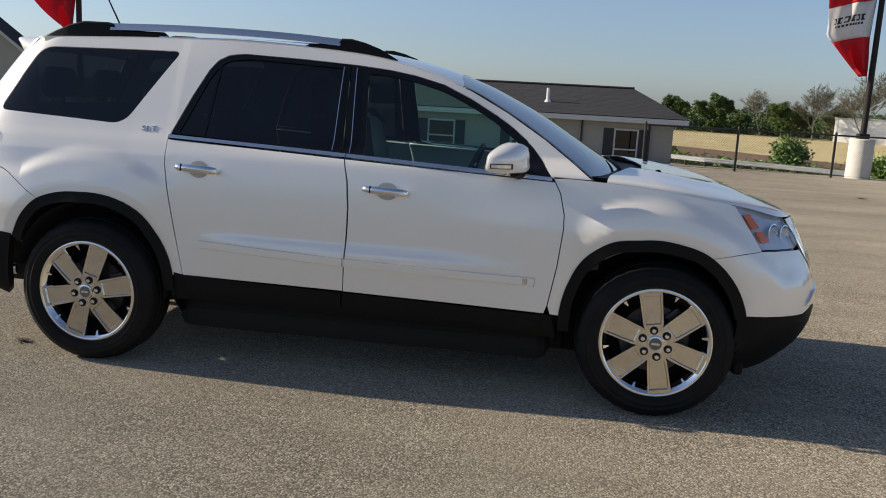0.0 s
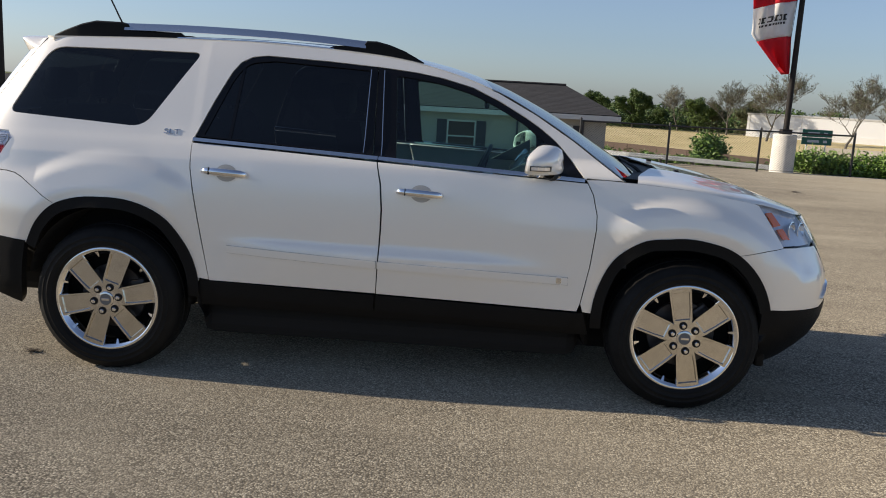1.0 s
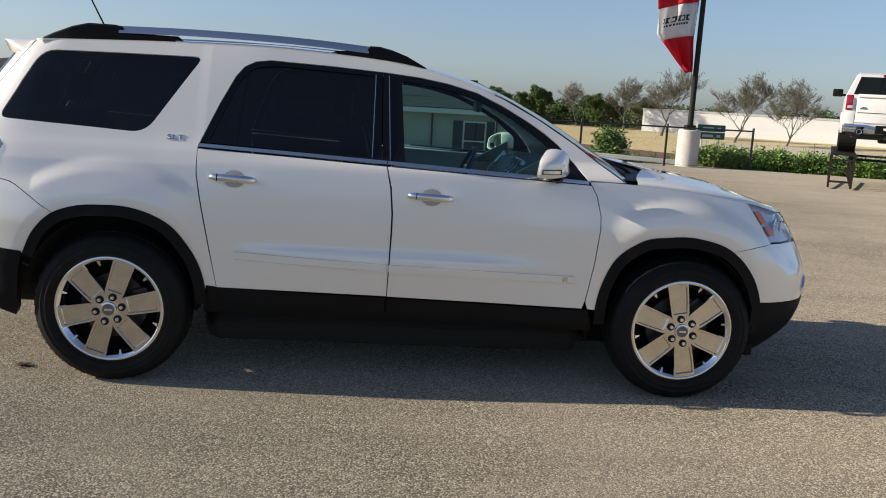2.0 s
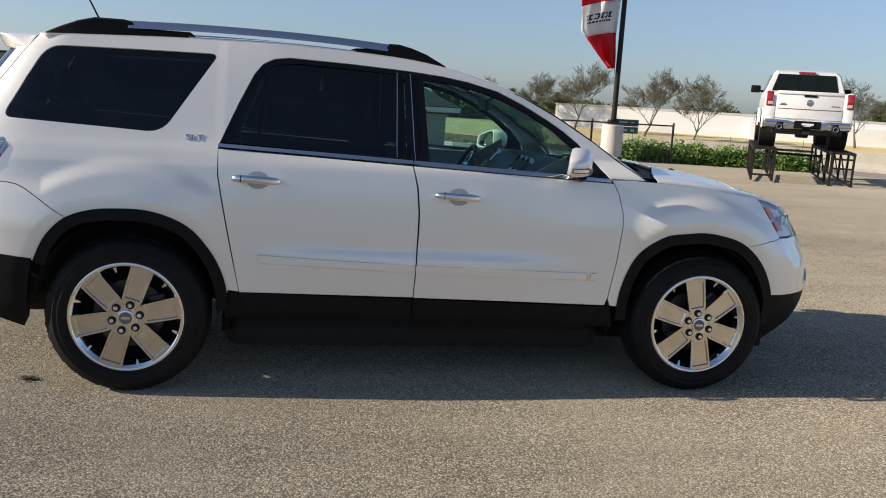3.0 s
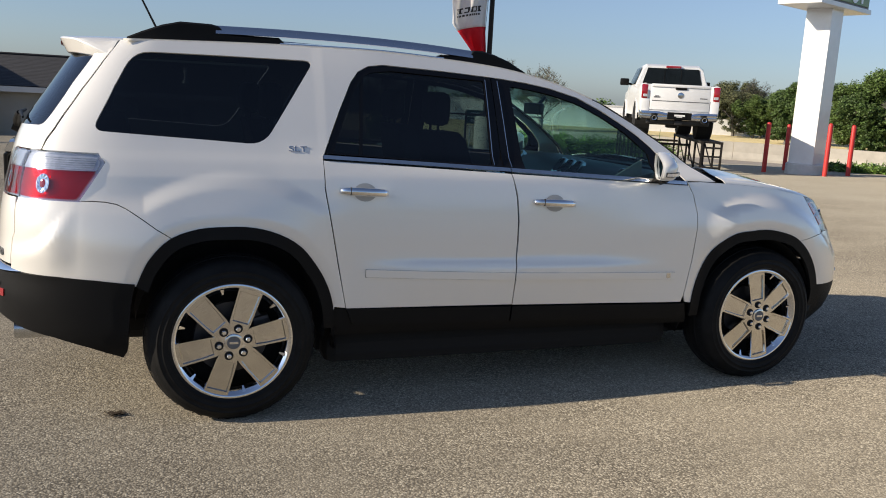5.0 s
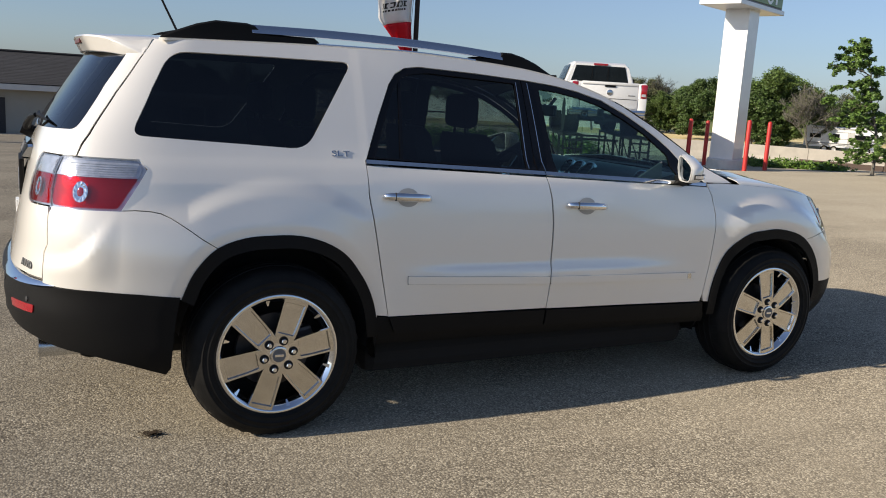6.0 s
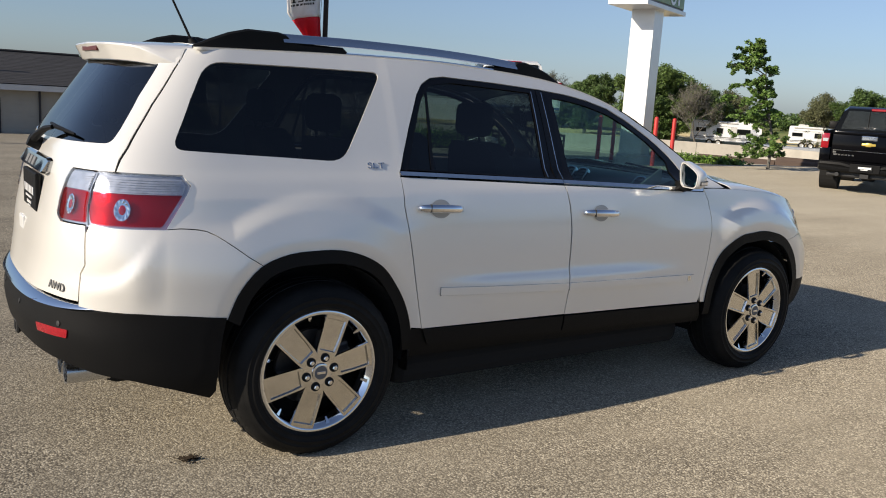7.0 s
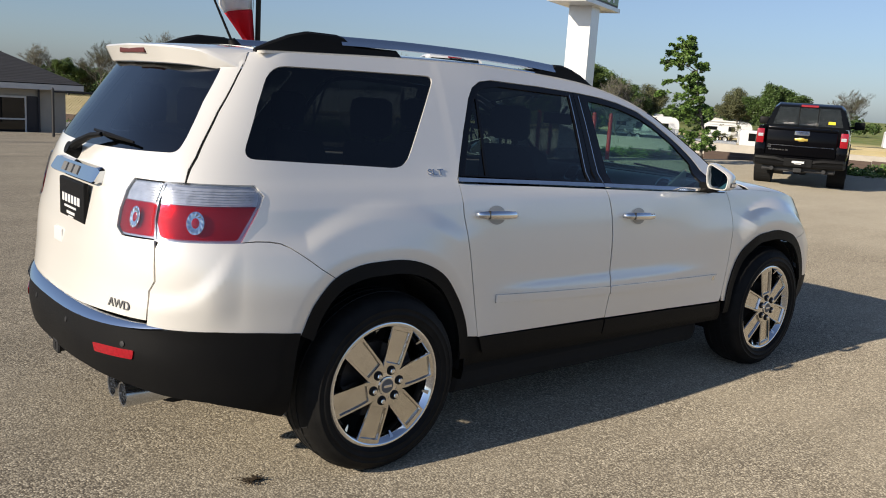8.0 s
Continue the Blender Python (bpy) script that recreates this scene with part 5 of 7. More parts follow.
for i in range(21):
    yy = -0.32 + 0.60 * i / 20
    pp = -abs(yy) / 0.72 * 0.55 if yy < 0 else yy / 0.72 * 0.55
    x = gate(pp, 1.2).x
    e = 1.0 if 0 < i < 20 else 0.7
    rings.append([(x + 0.01, yy, 1.215 - 0.034 * e), (x - 0.028, yy, 1.215 - 0.032 * e), (x - 0.034, yy, 1.215 - 0.026 * e), (x - 0.010, yy, 1.215 + 0.030 * e), (x + 0.01, yy, 1.215 + 0.034 * e)])
loft(bm, rings)
cb = part("tailgate_bar", bm, M_CHROME, gate_body, "chrome tailgate bar", smooth=True, angle=40)
for a in (-0.10, -0.02, 0.06):
    x = gate(a + 0.03, 1.2).x
    bm = bmesh.new()
    prism(bm, [(x - 0.0335, 1.200), (x - 0.026, 1.200), (x - 0.012, 1.234), (x - 0.019, 1.234)], a, a + 0.055)
    part("emblem", bm, M_TRIMGREY, cb, "raised grey emblem block")
x = gate(0, 1.07).x
bm = bmesh.new()
box(bm, x - 0.016, x + 0.006, -0.235, 0.10, 1.012, 1.176, 0.006)
pl = part("licence_plate", bm, M_BLACKPLASTIC, gate_body, "black dealer plate with pale lettering bars")
bars("print_bar", (x - 0.0165, 0.05, 1.065), (0, -1, 0), (0, 0, 1), [(0.0 + 0.042 * k, 0.030 + 0.042 * k, 0.012, 0.046) for k in range(6)] + [(0.03, 0.19, -0.010, -0.001), (0.06, 0.17, -0.036, -0.024), (0.08, 0.15, -0.048, -0.043)], M_WHITE, pl)
x = gate(0.06, 0.93).x
bm = bmesh.new()
box(bm, x - 0.006, x + 0.01, 0.02, 0.13, 0.895, 0.955, 0.004)
part("latch_cover", bm, M_WHITE, gate_body)
for yy in (-0.62, -0.22, 0.22, 0.62):
    pp = math.copysign(abs(yy) / 0.72 * 0.52, yy)
    m = frame_at(gate, pp, 0.625, True)
    bm = bmesh.new()
    lathe(bm, [(0.012, 0.004), (0.011, 0.009), (0.0, 0.010)], 16, m)
    part("parking_sensor", bm, M_STEELBLACK, rear_bumper, smooth=True)
for sy in (-1, 1):
    for yy in (0.385, 0.515):
        bm = bmesh.new()
        mm = Matrix.Translation((-0.935, sy * yy, 0.378)) @ Matrix.Rotation(radians(-90), 4, "Y")
        lathe(bm, [(0.0, -0.06), (0.040, -0.06), (0.043, 0.02), (0.050, 0.022), (0.051, 0.0), (0.048, -0.24), (0.0, -0.24)], 24, mm)
        part("exhaust_tip", bm, M_ALU, car, "chrome exhaust tip", smooth=True)
bm = bmesh.new()
box(bm, -1.07, -0.85, -0.080, -0.020, 0.445, 0.500, 0.008)
hitch = part("tow_receiver", bm, M_STEELBLACK, car, "black steel tow receiver")
bm = bmesh.new()
box(bm, -1.082, -1.062, -0.086, -0.014, 0.438, 0.507, 0.01)
part("collar", bm, M_STEELBLACK, hitch)
bm = bmesh.new()
box(bm, -1.084, -1.081, -0.068, -0.032, 0.455, 0.49)
part("socket", bm, M_DARK, hitch)
# plain black underbody boxes, added to block light and darken the ground below
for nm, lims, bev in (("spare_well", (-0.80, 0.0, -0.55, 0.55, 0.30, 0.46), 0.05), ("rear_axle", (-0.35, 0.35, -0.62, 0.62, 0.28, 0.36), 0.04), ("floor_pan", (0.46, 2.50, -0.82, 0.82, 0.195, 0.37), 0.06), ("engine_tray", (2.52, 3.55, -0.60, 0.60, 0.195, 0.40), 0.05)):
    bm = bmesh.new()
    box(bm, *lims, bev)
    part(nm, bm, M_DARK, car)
for sy in (-1, 1):
    bm = bmesh.new()
    box(bm, 3.42, 3.47, min(sy * 0.55, sy * 0.86), max(sy * 0.55, sy * 0.86), 0.235, 0.36, 0.012)
    part("air_dam", bm, M_BLACKPLASTIC, car)

for sy in (-1, 1):
    for x0, x1, z0 in ((2.47, 2.535, 0.29), (0.455, 0.50, 0.30)):
        bm = bmesh.new()
        loft(bm, [[(x0 + d, sy * 0.66, z), (x1, sy * 0.66, z), (x1 - 0.01, sy * (0.905 - e), z), (x0 + d + 0.015, sy * (0.915 - e), z)] for z, d, e in ((z0, 0.035, 0.05), (z0 + 0.06, 0.015, 0.015), (0.40, 0.0, 0.0), (0.50, 0.0, 0.0))])
        part("splash_guard", bm, M_BLACKPLASTIC, car, "black splash guard by the wheel", smooth=True, angle=50)

# cabin
def seat(x, y, w, headrests=1):
    s = new("seat")
    s.parent = car
    bm = bmesh.new()
    box(bm, x - 0.26, x + 0.26, y - w / 2, y + w / 2, 0.62, 0.80, 0.05)
    part("cushion", bm, M_SEAT, s, smooth=True)
    bm = bmesh.new()
    loft(bm, [[(x - 0.30 - d, y - w / 2 + i, z), (x - 0.16 - d, y - w / 2 + i + 0.03, z), (x - 0.16 - d, y + w / 2 - i - 0.03, z), (x - 0.30 - d, y + w / 2 - i, z)] for z, d, i in ((0.72, 0.0, 0.0), (0.95, 0.05, 0.0), (1.20, 0.10, 0.02), (1.33, 0.13, 0.06), (1.37, 0.15, 0.12))])
    part("backrest", bm, M_SEAT, s, smooth=True, angle=50)
    for k in range(headrests):
        yy = y if headrests == 1 else y + (k - (headrests - 1) / 2) * w * 0.5
        bm = bmesh.new()
        box(bm, x - 0.46, x - 0.36, yy - 0.13, yy + 0.13, 1.40, 1.58, 0.04)
        rod(bm, (x - 0.42, yy - 0.06, 1.3), (x - 0.41, yy - 0.06, 1.45), 0.008, n=6)
        rod(bm, (x - 0.42, yy + 0.06, 1.3), (x - 0.41, yy + 0.06, 1.45), 0.008, n=6)
        part("headrest", bm, M_SEAT, s, smooth=True)
for x, wd in ((1.55, 0.52), (0.65, 0.52)):
    for y in (-0.40, 0.40):
        seat(x, y, wd)
seat(-0.15, 0.0, 1.1, 2)
bm = bmesh.new()
loft(bm, [[(x, -0.80, z0), (x, -0.80, z1), (x, 0.80, z1), (x, 0.80, z0)] for x, z0, z1 in ((2.10, 0.70, 0.98), (2.12, 0.70, 1.08), (2.20, 0.70, 1.175), (2.30, 0.70, 1.20), (2.50, 0.70, 1.19), (2.72, 0.70, 1.12))])
ds = part("dashboard", bm, M_DASH, car, smooth=True, angle=40)
for y in (-0.66, -0.16, -0.05, 0.06, 0.68):
    # upright oval vents that lean forward with the fascia
    m = Matrix.Translation((2.185, y, 1.155)) @ Matrix.Rotation(radians(38), 4, "Y")
    bm = bmesh.new()
    rings = []
    for r, o in ((1.0, 0.012), (1.0, -0.012), (0.82, -0.016), (0.80, 0.004)):
        rings.append([m @ Vector((o, 0.048 * r * math.copysign(abs(math.cos(k * math.pi / 12)) ** 0.6, math.cos(k * math.pi / 12)), 0.062 * r * math.copysign(abs(math.sin(k * math.pi / 12)) ** 0.6, math.sin(k * math.pi / 12)))) for k in range(24)])
    loft(bm, rings, caps=False)
    vent = part("air_vent", bm, M_ALU, ds, "silver-rimmed air vent", smooth=True, angle=40)
    for k in range(3):
        bm = bmesh.new()
        box(bm, -0.004, 0.006, -0.038, 0.038, -0.030 + 0.026 * k, -0.022 + 0.026 * k, 0.0, m)
        part("vane", bm, M_STEELBLACK, vent)
for sy in (-1, 1):
    bm = bmesh.new()
    prism(bm, [(1.98, 1.12), (2.255, 1.12), (2.245, 1.272)], min(sy * 0.775, sy * 0.76), max(sy * 0.775, sy * 0.76), 0.003)
    part("sail_trim", bm, M_TRIMGREY, car, "grey inner trim behind the mirror")
bm = bmesh.new()
mm = Matrix.Translation((1.90, 0.40, 1.06)) @ Matrix.Rotation(radians(-66), 4, "Y")
rings = []
for i in range(32):
    a = 2 * math.pi * i / 32
    rings.append([mm @ Vector(((0.185 + 0.015 * math.cos(b)) * math.cos(a), (0.185 + 0.015 * math.cos(b)) * math.sin(a), 0.015 * math.sin(b))) for b in [2 * math.pi * j / 8 for j in range(8)]])
rings.append(rings[0])
loft(bm, rings, caps=False)
sw = part("steering_wheel", bm, M_DASH, car, smooth=True)
bm = bmesh.new()
for a in (0, 120, 240):
    q = mm @ Matrix.Rotation(radians(a + 90), 4, "Z")
    rod(bm, q @ Vector((0.03, 0, -0.02)), q @ Vector((0.18, 0, 0)), 0.018, 0.012, 8)
box(bm, -0.07, 0.07, -0.07, 0.07, -0.03, 0.01, 0.02, mm)
rod(bm, mm @ Vector((0, 0, -0.02)), mm @ Vector((0, 0, -0.25)), 0.03, n=10)
part("wheel_hub", bm, M_ALU, sw)
bm = bmesh.new()
p = roof(1.95, 0)
box(bm, p.x - 0.03, p.x, -0.12, 0.12, p.z - 0.16, p.z - 0.09, 0.012)
rod(bm, (p.x, 0, p.z - 0.12), (p.x + 0.06, 0, p.z - 0.05), 0.012, n=6)
part("inner_mirror", bm, M_DASH, car)
def liner(x, s):
    v = roof(x, s)
    return Vector((v.x, v.y * 0.96, v.z - 0.04))
panel("headliner", liner, [(-0.35, -0.64), (1.72, -0.64), (1.72, 0.64), (-0.35, 0.64)], M_TRIMGREY, car, rim=0.0, step=0.1)

# ---- things of the lot ----


def on_ground(x, y, lift=0.0):
    return (x, y, ground_z(x, y) + lift)


# house behind the car
def build_house(x0, x1, y0, depth, eave, ridge, base, windows, name, label, vents=(), hip=True):
    h = thing(name, label, "house", (0, 0, 0))
    bm = bmesh.new()
    box(bm, x0, x1, y0, y0 + depth, base, eave - 0.02)
    wall = part("wall", bm, M_SIDING, h, "grey-beige vinyl siding")
    # lapped boards on the front wall, in one run each between openings
    bm = bmesh.new()
    z = base + 0.7
    while z < eave - 0.08:
        cuts = sorted([(a - 0.05, b + 0.05) for a, b, c, d in windows if c - 0.05 < z + 0.1 and d + 0.05 > z])
        x = x0
        for a, b in cuts + [(x1, x1)]:
            if a > x + 0.05:
                vs = [bm.verts.new(p) for p in ((x, y0 - 0.022, z), (a, y0 - 0.022, z), (a, y0 - 0.004, z + 0.125), (x, y0 - 0.004, z + 0.125), (x, y0, z), (a, y0, z))]
                bm.faces.new((vs[0], vs[1], vs[2], vs[3]))
                bm.faces.new((vs[4], vs[5], vs[1], vs[0]))
            x = max(x, b)
        z += 0.125
    part("siding", bm, M_SIDING, wall)
    oh = 0.45
    bm = bmesh.new()
    for a, b, c, d in ((x0 - oh, x1 + oh, y0 - oh, y0 - oh + 0.03), (x0 - oh, x1 + oh, y0 + depth + oh - 0.03, y0 + depth + oh)):
        box(bm, a, b, c, d, eave - 0.04, eave + 0.16)
    for a in (x0 - oh, x1 + oh - 0.03):
        box(bm, a, a + 0.03, y0 - oh + 0.03, y0 + depth + oh - 0.03, eave - 0.04, eave + 0.16)
    part("fascia", bm, M_FASCIA, h, "white fascia and gutter")
    bm = bmesh.new()
    box(bm, x0 - oh + 0.03, x1 + oh - 0.03, y0 - oh + 0.03, y0 + depth + oh - 0.03, eave - 0.035, eave - 0.012)
    part("soffit", bm, M_FASCIA, h)
    bm = bmesh.new()
    ym = y0 + depth / 2
    inset = depth / 2 + oh if hip else 0.0
    e = [Vector(p) for p in ((x0 - oh, y0 - oh, eave + 0.16), (x1 + oh, y0 - oh, eave + 0.16), (x1 + oh, y0 + depth + oh, eave + 0.16), (x0 - oh, y0 + depth + oh, eave + 0.16))]
    r = [Vector((x0 - oh + inset, ym, ridge)), Vector((x1 + oh - inset * 0.344, ym, ridge))]
    def slope(a, b, c, d, rows):
        for k in range(rows):
            t0, t1 = k / rows, (k + 1) / rows
            p = [a.lerp(d, t0), b.lerp(c, t0), b.lerp(c, t1), a.lerp(d, t1)]
            up = Vector((0, 0, 0.004))
            length = (p[1] - p[0]).length
            n = max(1, int(length / 1.0))
            for i in range(n):
                q = [p[0].lerp(p[1], i / n) + up, p[0].lerp(p[1], (i + 1) / n) + up, p[3].lerp(p[2], (i + 1) / n), p[3].lerp(p[2], i / n)]
                vs = [bm.verts.new(v) for v in q]
                if (vs[2].co - vs[3].co).length > 1e-4:
                    bm.faces.new(vs)
                else:
                    bm.faces.new(vs[:3])
                drop = Vector((0, 0, -0.03))
                bm.faces.new((vs[1], vs[0], bm.verts.new(q[0] + drop), bm.verts.new(q[1] + drop)))
    slope(e[0], e[1], r[1], r[0], 22)
    slope(e[2], e[3], r[0], r[1], 22)
    slope(e[1], e[2], r[1], r[1], 22)
    slope(e[3], e[0], r[0], r[0], 22)
    part("roof", bm, M_SHINGLE, h, "dark grey shingle roof")
    bm = bmesh.new()
    tube(bm, [r[0] + Vector((0, 0, 0.02)), r[1] + Vector((0, 0, 0.02))], 0.06, 6)
    part("ridge_cap", bm, M_SHINGLE, h)
    for a, b, c, d in windows:
        root = new("window")
        root.parent = h
        bm = bmesh.new()
        for q in ((a - 0.05, a, c, d), (b, b + 0.05, c, d), (a - 0.05, b + 0.05, d, d + 0.06), (a - 0.05, b + 0.05, c - 0.05, c), (a, b, (c + d) / 2 - 0.025, (c + d) / 2 + 0.025)):
            box(bm, q[0], q[1], y0 - 0.05, y0 - 0.002, q[2], q[3])
        part("window_frame", bm, M_FASCIA, root)
        bm = bmesh.new()
        box(bm, a, b, y0 - 0.028, y0 - 0.022, c, d)
        part("pane", bm, M_PANEBLUE, root)
        for s0, s1 in ((a - 0.42, a - 0.07), (b + 0.07, b + 0.42)):
            bm = bmesh.new()
            box(bm, s0, s1, y0 - 0.045, y0 - 0.004, c - 0.05, d + 0.06, 0.006)
            zz = c + 0.05
            while zz < d - 0.05:
                box(bm, s0 + 0.05, s1 - 0.05, y0 - 0.055, y0 - 0.044, zz, zz + 0.03)
                zz += 0.06
            part("shutter", bm, M_SHUTTER, root, "dark louvred shutter")
    for vx, t in vents:
        bm = bmesh.new()
        base_pt = Vector((vx, y0 - oh, eave + 0.16)).lerp(Vector((vx, ym, ridge)), t)
        rod(bm, base_pt - Vector((0, 0, 0.05)), base_pt + Vector((0, 0, 0.5)), 0.06, n=12)
        rod(bm, base_pt - Vector((0, 0, 0.05)), base_pt + Vector((0, 0, 0.08)), 0.16, 0.07, 12)
        part("vent_pipe", bm, M_WHITE, h, "white roof vent pipe")
    return h

build_house(-17.5, 6.15, 26.0, 8.6, 0.96, 2.16, -1.6, [(4.15, 4.9, -0.72, 0.62), (0.45, 1.4, -0.45, 0.60), (-2.6, -1.7, -0.45, 0.60), (-10.5, -9.6, -0.45, 0.60)], "house", "long single-storey house with grey siding and dark hipped shingle roof", vents=[(1.62, 0.36)])
bm = bmesh.new()
rod(bm, (2.95, 25.93, -1.4), (2.95, 25.93, 0.92), 0.035, n=8)
tagged(part("downspout", bm, M_SHUTTER), "dark downspout fixed to the house wall", "downspout")
bm = bmesh.new()
rod(bm, (5.32, 25.93, -1.4), (5.32, 25.93, 0.92), 0.035, n=8)
tagged(part("downspout", bm, M_SHUTTER), "dark downspout fixed to the house wall", "downspout")


def build_gable(cx, y, half_w, apex, eave, base, depth, label):
    g = thing("gabled_porch", label, "porch")
    bm = bmesh.new()
    prism(bm, [(cx - half_w + 0.3, base), (cx + half_w - 0.3, base), (cx + half_w - 0.3, eave + 0.15), (cx, apex - 0.12), (cx - half_w + 0.3, eave + 0.15)], y, y + depth)
    part("wall", bm, M_SIDING, g)
    for s in (1, -1):
        bm = bmesh.new()
        prism(bm, [(cx, apex), (cx + s * half_w, eave), (cx + s * half_w, eave - 0.14), (cx, apex - 0.14)], y - 0.32, y - 0.28)
        part("rake_board", bm, M_FASCIA, g, "white rake board")
        bm = bmesh.new()
        prism(bm, [(cx, apex + 0.03), (cx + s * (half_w + 0.03), eave + 0.03), (cx + s * (half_w + 0.03), eave + 0.004), (cx, apex + 0.004)], y - 0.36, y + depth)
        part("roof", bm, M_SHINGLE, g)
    return g

build_gable(-7.0, 25.2, 2.75, 2.85, 0.42, -1.6, 4.0, "front gable porch with grey siding and white rake boards")
build_gable(-21.7, 25.0, 4.0, 5.1, 2.2, -1.6, 0.7, "neighbouring gabled building with brown-grey wall")


# fence
def chain_link_mat():
    m = bpy.data.materials.new("chain_link")
    m.use_nodes = True
    nt = m.node_tree
    b = nt.nodes["Principled BSDF"]
    b.inputs["Base Color"].default_value = (0.03, 0.03, 0.03, 1)
    b.inputs["Roughness"].default_value = 0.5
    return m

M_CHAIN = chain_link_mat()


def build_fence(xs, y, h):
    f = thing("chain_link_fence", "black chain-link fence with steel posts", "fence")
    for x in xs:
        bm = bmesh.new()
        z = ground_z(x, y)
        rod(bm, (x, y, z - 0.1), (x, y, z + h + 0.06), 0.038, n=10)
        rod(bm, (x, y, z + h + 0.06), (x, y, z + h + 0.12), 0.045, 0.01, 10)
        part("post", bm, M_STEELBLACK, f)
    for a, b in zip(xs, xs[1:]):
        za, zb = ground_z(a, y), ground_z(b, y)
        for k, nm in ((h, "top_rail"), (0.06, "bottom_wire")):
            bm = bmesh.new()
            rod(bm, (a, y, za + k), (b, y, zb + k), 0.026 if k > 1 else 0.006, n=8)
            part(nm, bm, M_STEELBLACK, f)
        # woven wires, crossing at 45 degrees
        bm = bmesh.new()
        n = int((b - a + h) / 0.085)
        for sg in (1, -1):
            for i in range(n):
                s = i * 0.085 - h
                x0, x1 = max(0.0, s), min(b - a, s + h)
                if x1 - x0 < 0.03:
                    continue
                z0, z1 = 0.06 + (x0 - s), 0.06 + (x1 - s)
                z0, z1 = min(z0, h), min(z1, h)
                p, q = (a + x0, z0), (a + x1, z1)
                if sg < 0:
                    p, q = (a + b - p[0], p[1]), (a + b - q[0], q[1])
                w = 0.0017
                yy = y - 0.03 + 0.004 * sg
                vs = [bm.verts.new(v) for v in ((p[0] - w, yy, za + p[1] + w), (p[0] + w, yy, za + p[1] - w), (q[0] + w, yy, zb + q[1] - w), (q[0] - w, yy, zb + q[1] + w), (p[0], yy + 0.005, za + p[1]), (q[0], yy + 0.005, zb + q[1]))]
                bm.faces.new(vs[:4])
                bm.faces.new((vs[0], vs[3], vs[5], vs[4]))
                bm.faces.new((vs[1], vs[4], vs[5], vs[2]))
        part("mesh", bm, M_CHAIN, f, "woven black wire mesh")
    return f

build_fence([4.9, 7.75, 10.65, 13.6], 22.7, 1.3)


def build_flagpole(x, y, flag_z, size, pipe_top, base_r, base_h):
    z = ground_z(x, y)
    p = thing("flagpole", "dark flagpole standing in a whitewashed round concrete base", "flagpole", (x, y, z))
    bm = bmesh.new()
    lathe(bm, [(0.0, -0.2), (base_r, -0.2), (base_r, base_h - 0.03), (base_r - 0.03, base_h), (0.0, base_h)], 40)
    part("base", bm, M_WHITECONC, p, "whitewashed concrete drum", smooth=True, angle=40)
    bm = bmesh.new()
    box(bm, -0.16, 0.16, -0.16, 0.16, base_h, base_h + 0.16, 0.02)
    part("shoe", bm, M_RUSTSTEEL, p)
    bm = bmesh.new()
    lathe(bm, [(0.0, base_h), (0.095, base_h), (0.075, pipe_top), (0.0, pipe_top)], 16)
    part("pole", bm, M_RUSTSTEEL, p, smooth=True, angle=40)
    f = new("flag")
    f.parent = p
    bm = bmesh.new()
    tube(bm, [(-0.14, -0.05, flag_z - z - 1.12 * size), (-0.24, -0.08, flag_z - z - 0.7), (-0.18, -0.08, flag_z - z + 0.6), (-0.10, 0, pipe_top - 0.2)], 0.009, 5)
    part("halyard", bm, M_STEELBLACK, p)
    # the cloth hangs from the hoist in slack folds; three bands
    nx, nz = 22, 30
    w, h = 0.86 * size, 2.0 * size
    def cloth(u, v):
        reach = w * ((1 - 0.92 * max(0.0, (v - 0.58) / 0.42)) if v > 0.58 else 1.0)
        sag = 0.16 * size * u * (1 - v)
        fold = 0.13 * size * math.sin(u * 9 + v * 3.5) * (0.25 + u) + 0.05 * size * math.sin(u * 17 - v * 8)
        return (-0.16 - reach * u * 0.92 - 0.10 * size * (1 - v) * u + 0.10 * math.sin(v * 5) * u, fold, flag_z - z + h * (0.5 - v) - sag - 0.10 * size * math.sin(v * 3) * u * u)
    for v0, v1, m in ((0.0, 0.33, M_FLAGRED), (0.33, 0.65, M_FLAGWHITE), (0.65, 1.0, M_FLAGRED)):
        verts, faces = [], []
        k = 12
        for j in range(k + 1):
            for i in range(nx + 1):
                verts.append(cloth(i / nx, v0 + (v1 - v0) * j / k))
        for j in range(k):
            for i in range(nx):
                a = j * (nx + 1) + i
                faces.append((a, a + 1, a + nx + 2, a + nx + 1))
        ob = link_mesh("band", verts, faces, m, f)
        sol = ob.modifiers.new("cloth", "SOLIDIFY")
        sol.thickness = 0.004
    # the print: plain bars that follow the cloth
    def patch(u0, u1, v0, v1):
        verts = []
        for j in range(3):
            for i in range(9):
                q = cloth(u0 + (u1 - u0) * i / 8, v0 + (v1 - v0) * j / 2)
                verts.append((q[0], q[1] - 0.012, q[2]))
        faces = [(j * 9 + i, j * 9 + i + 1, j * 9 + i + 10, j * 9 + i + 9) for j in range(2) for i in range(8)]
        ob = link_mesh("print_bar", verts, faces, M_INK, f)
        ob.modifiers.new("ink", "SOLIDIFY").thickness = 0.002
    for k in range(6):
        a = 0.20 + 0.105 * k
        patch(a, a + 0.078, 0.438, 0.452)
        patch(a + (0.0 if k % 2 else 0.03), a + (0.03 if k % 2 else 0.075), 0.452, 0.482)
        patch(a + 0.01, a + 0.085, 0.482, 0.494)
    for k in range(9):
        patch(0.24 + 0.058 * k, 0.278 + 0.058 * k, 0.510, 0.530)
    return p

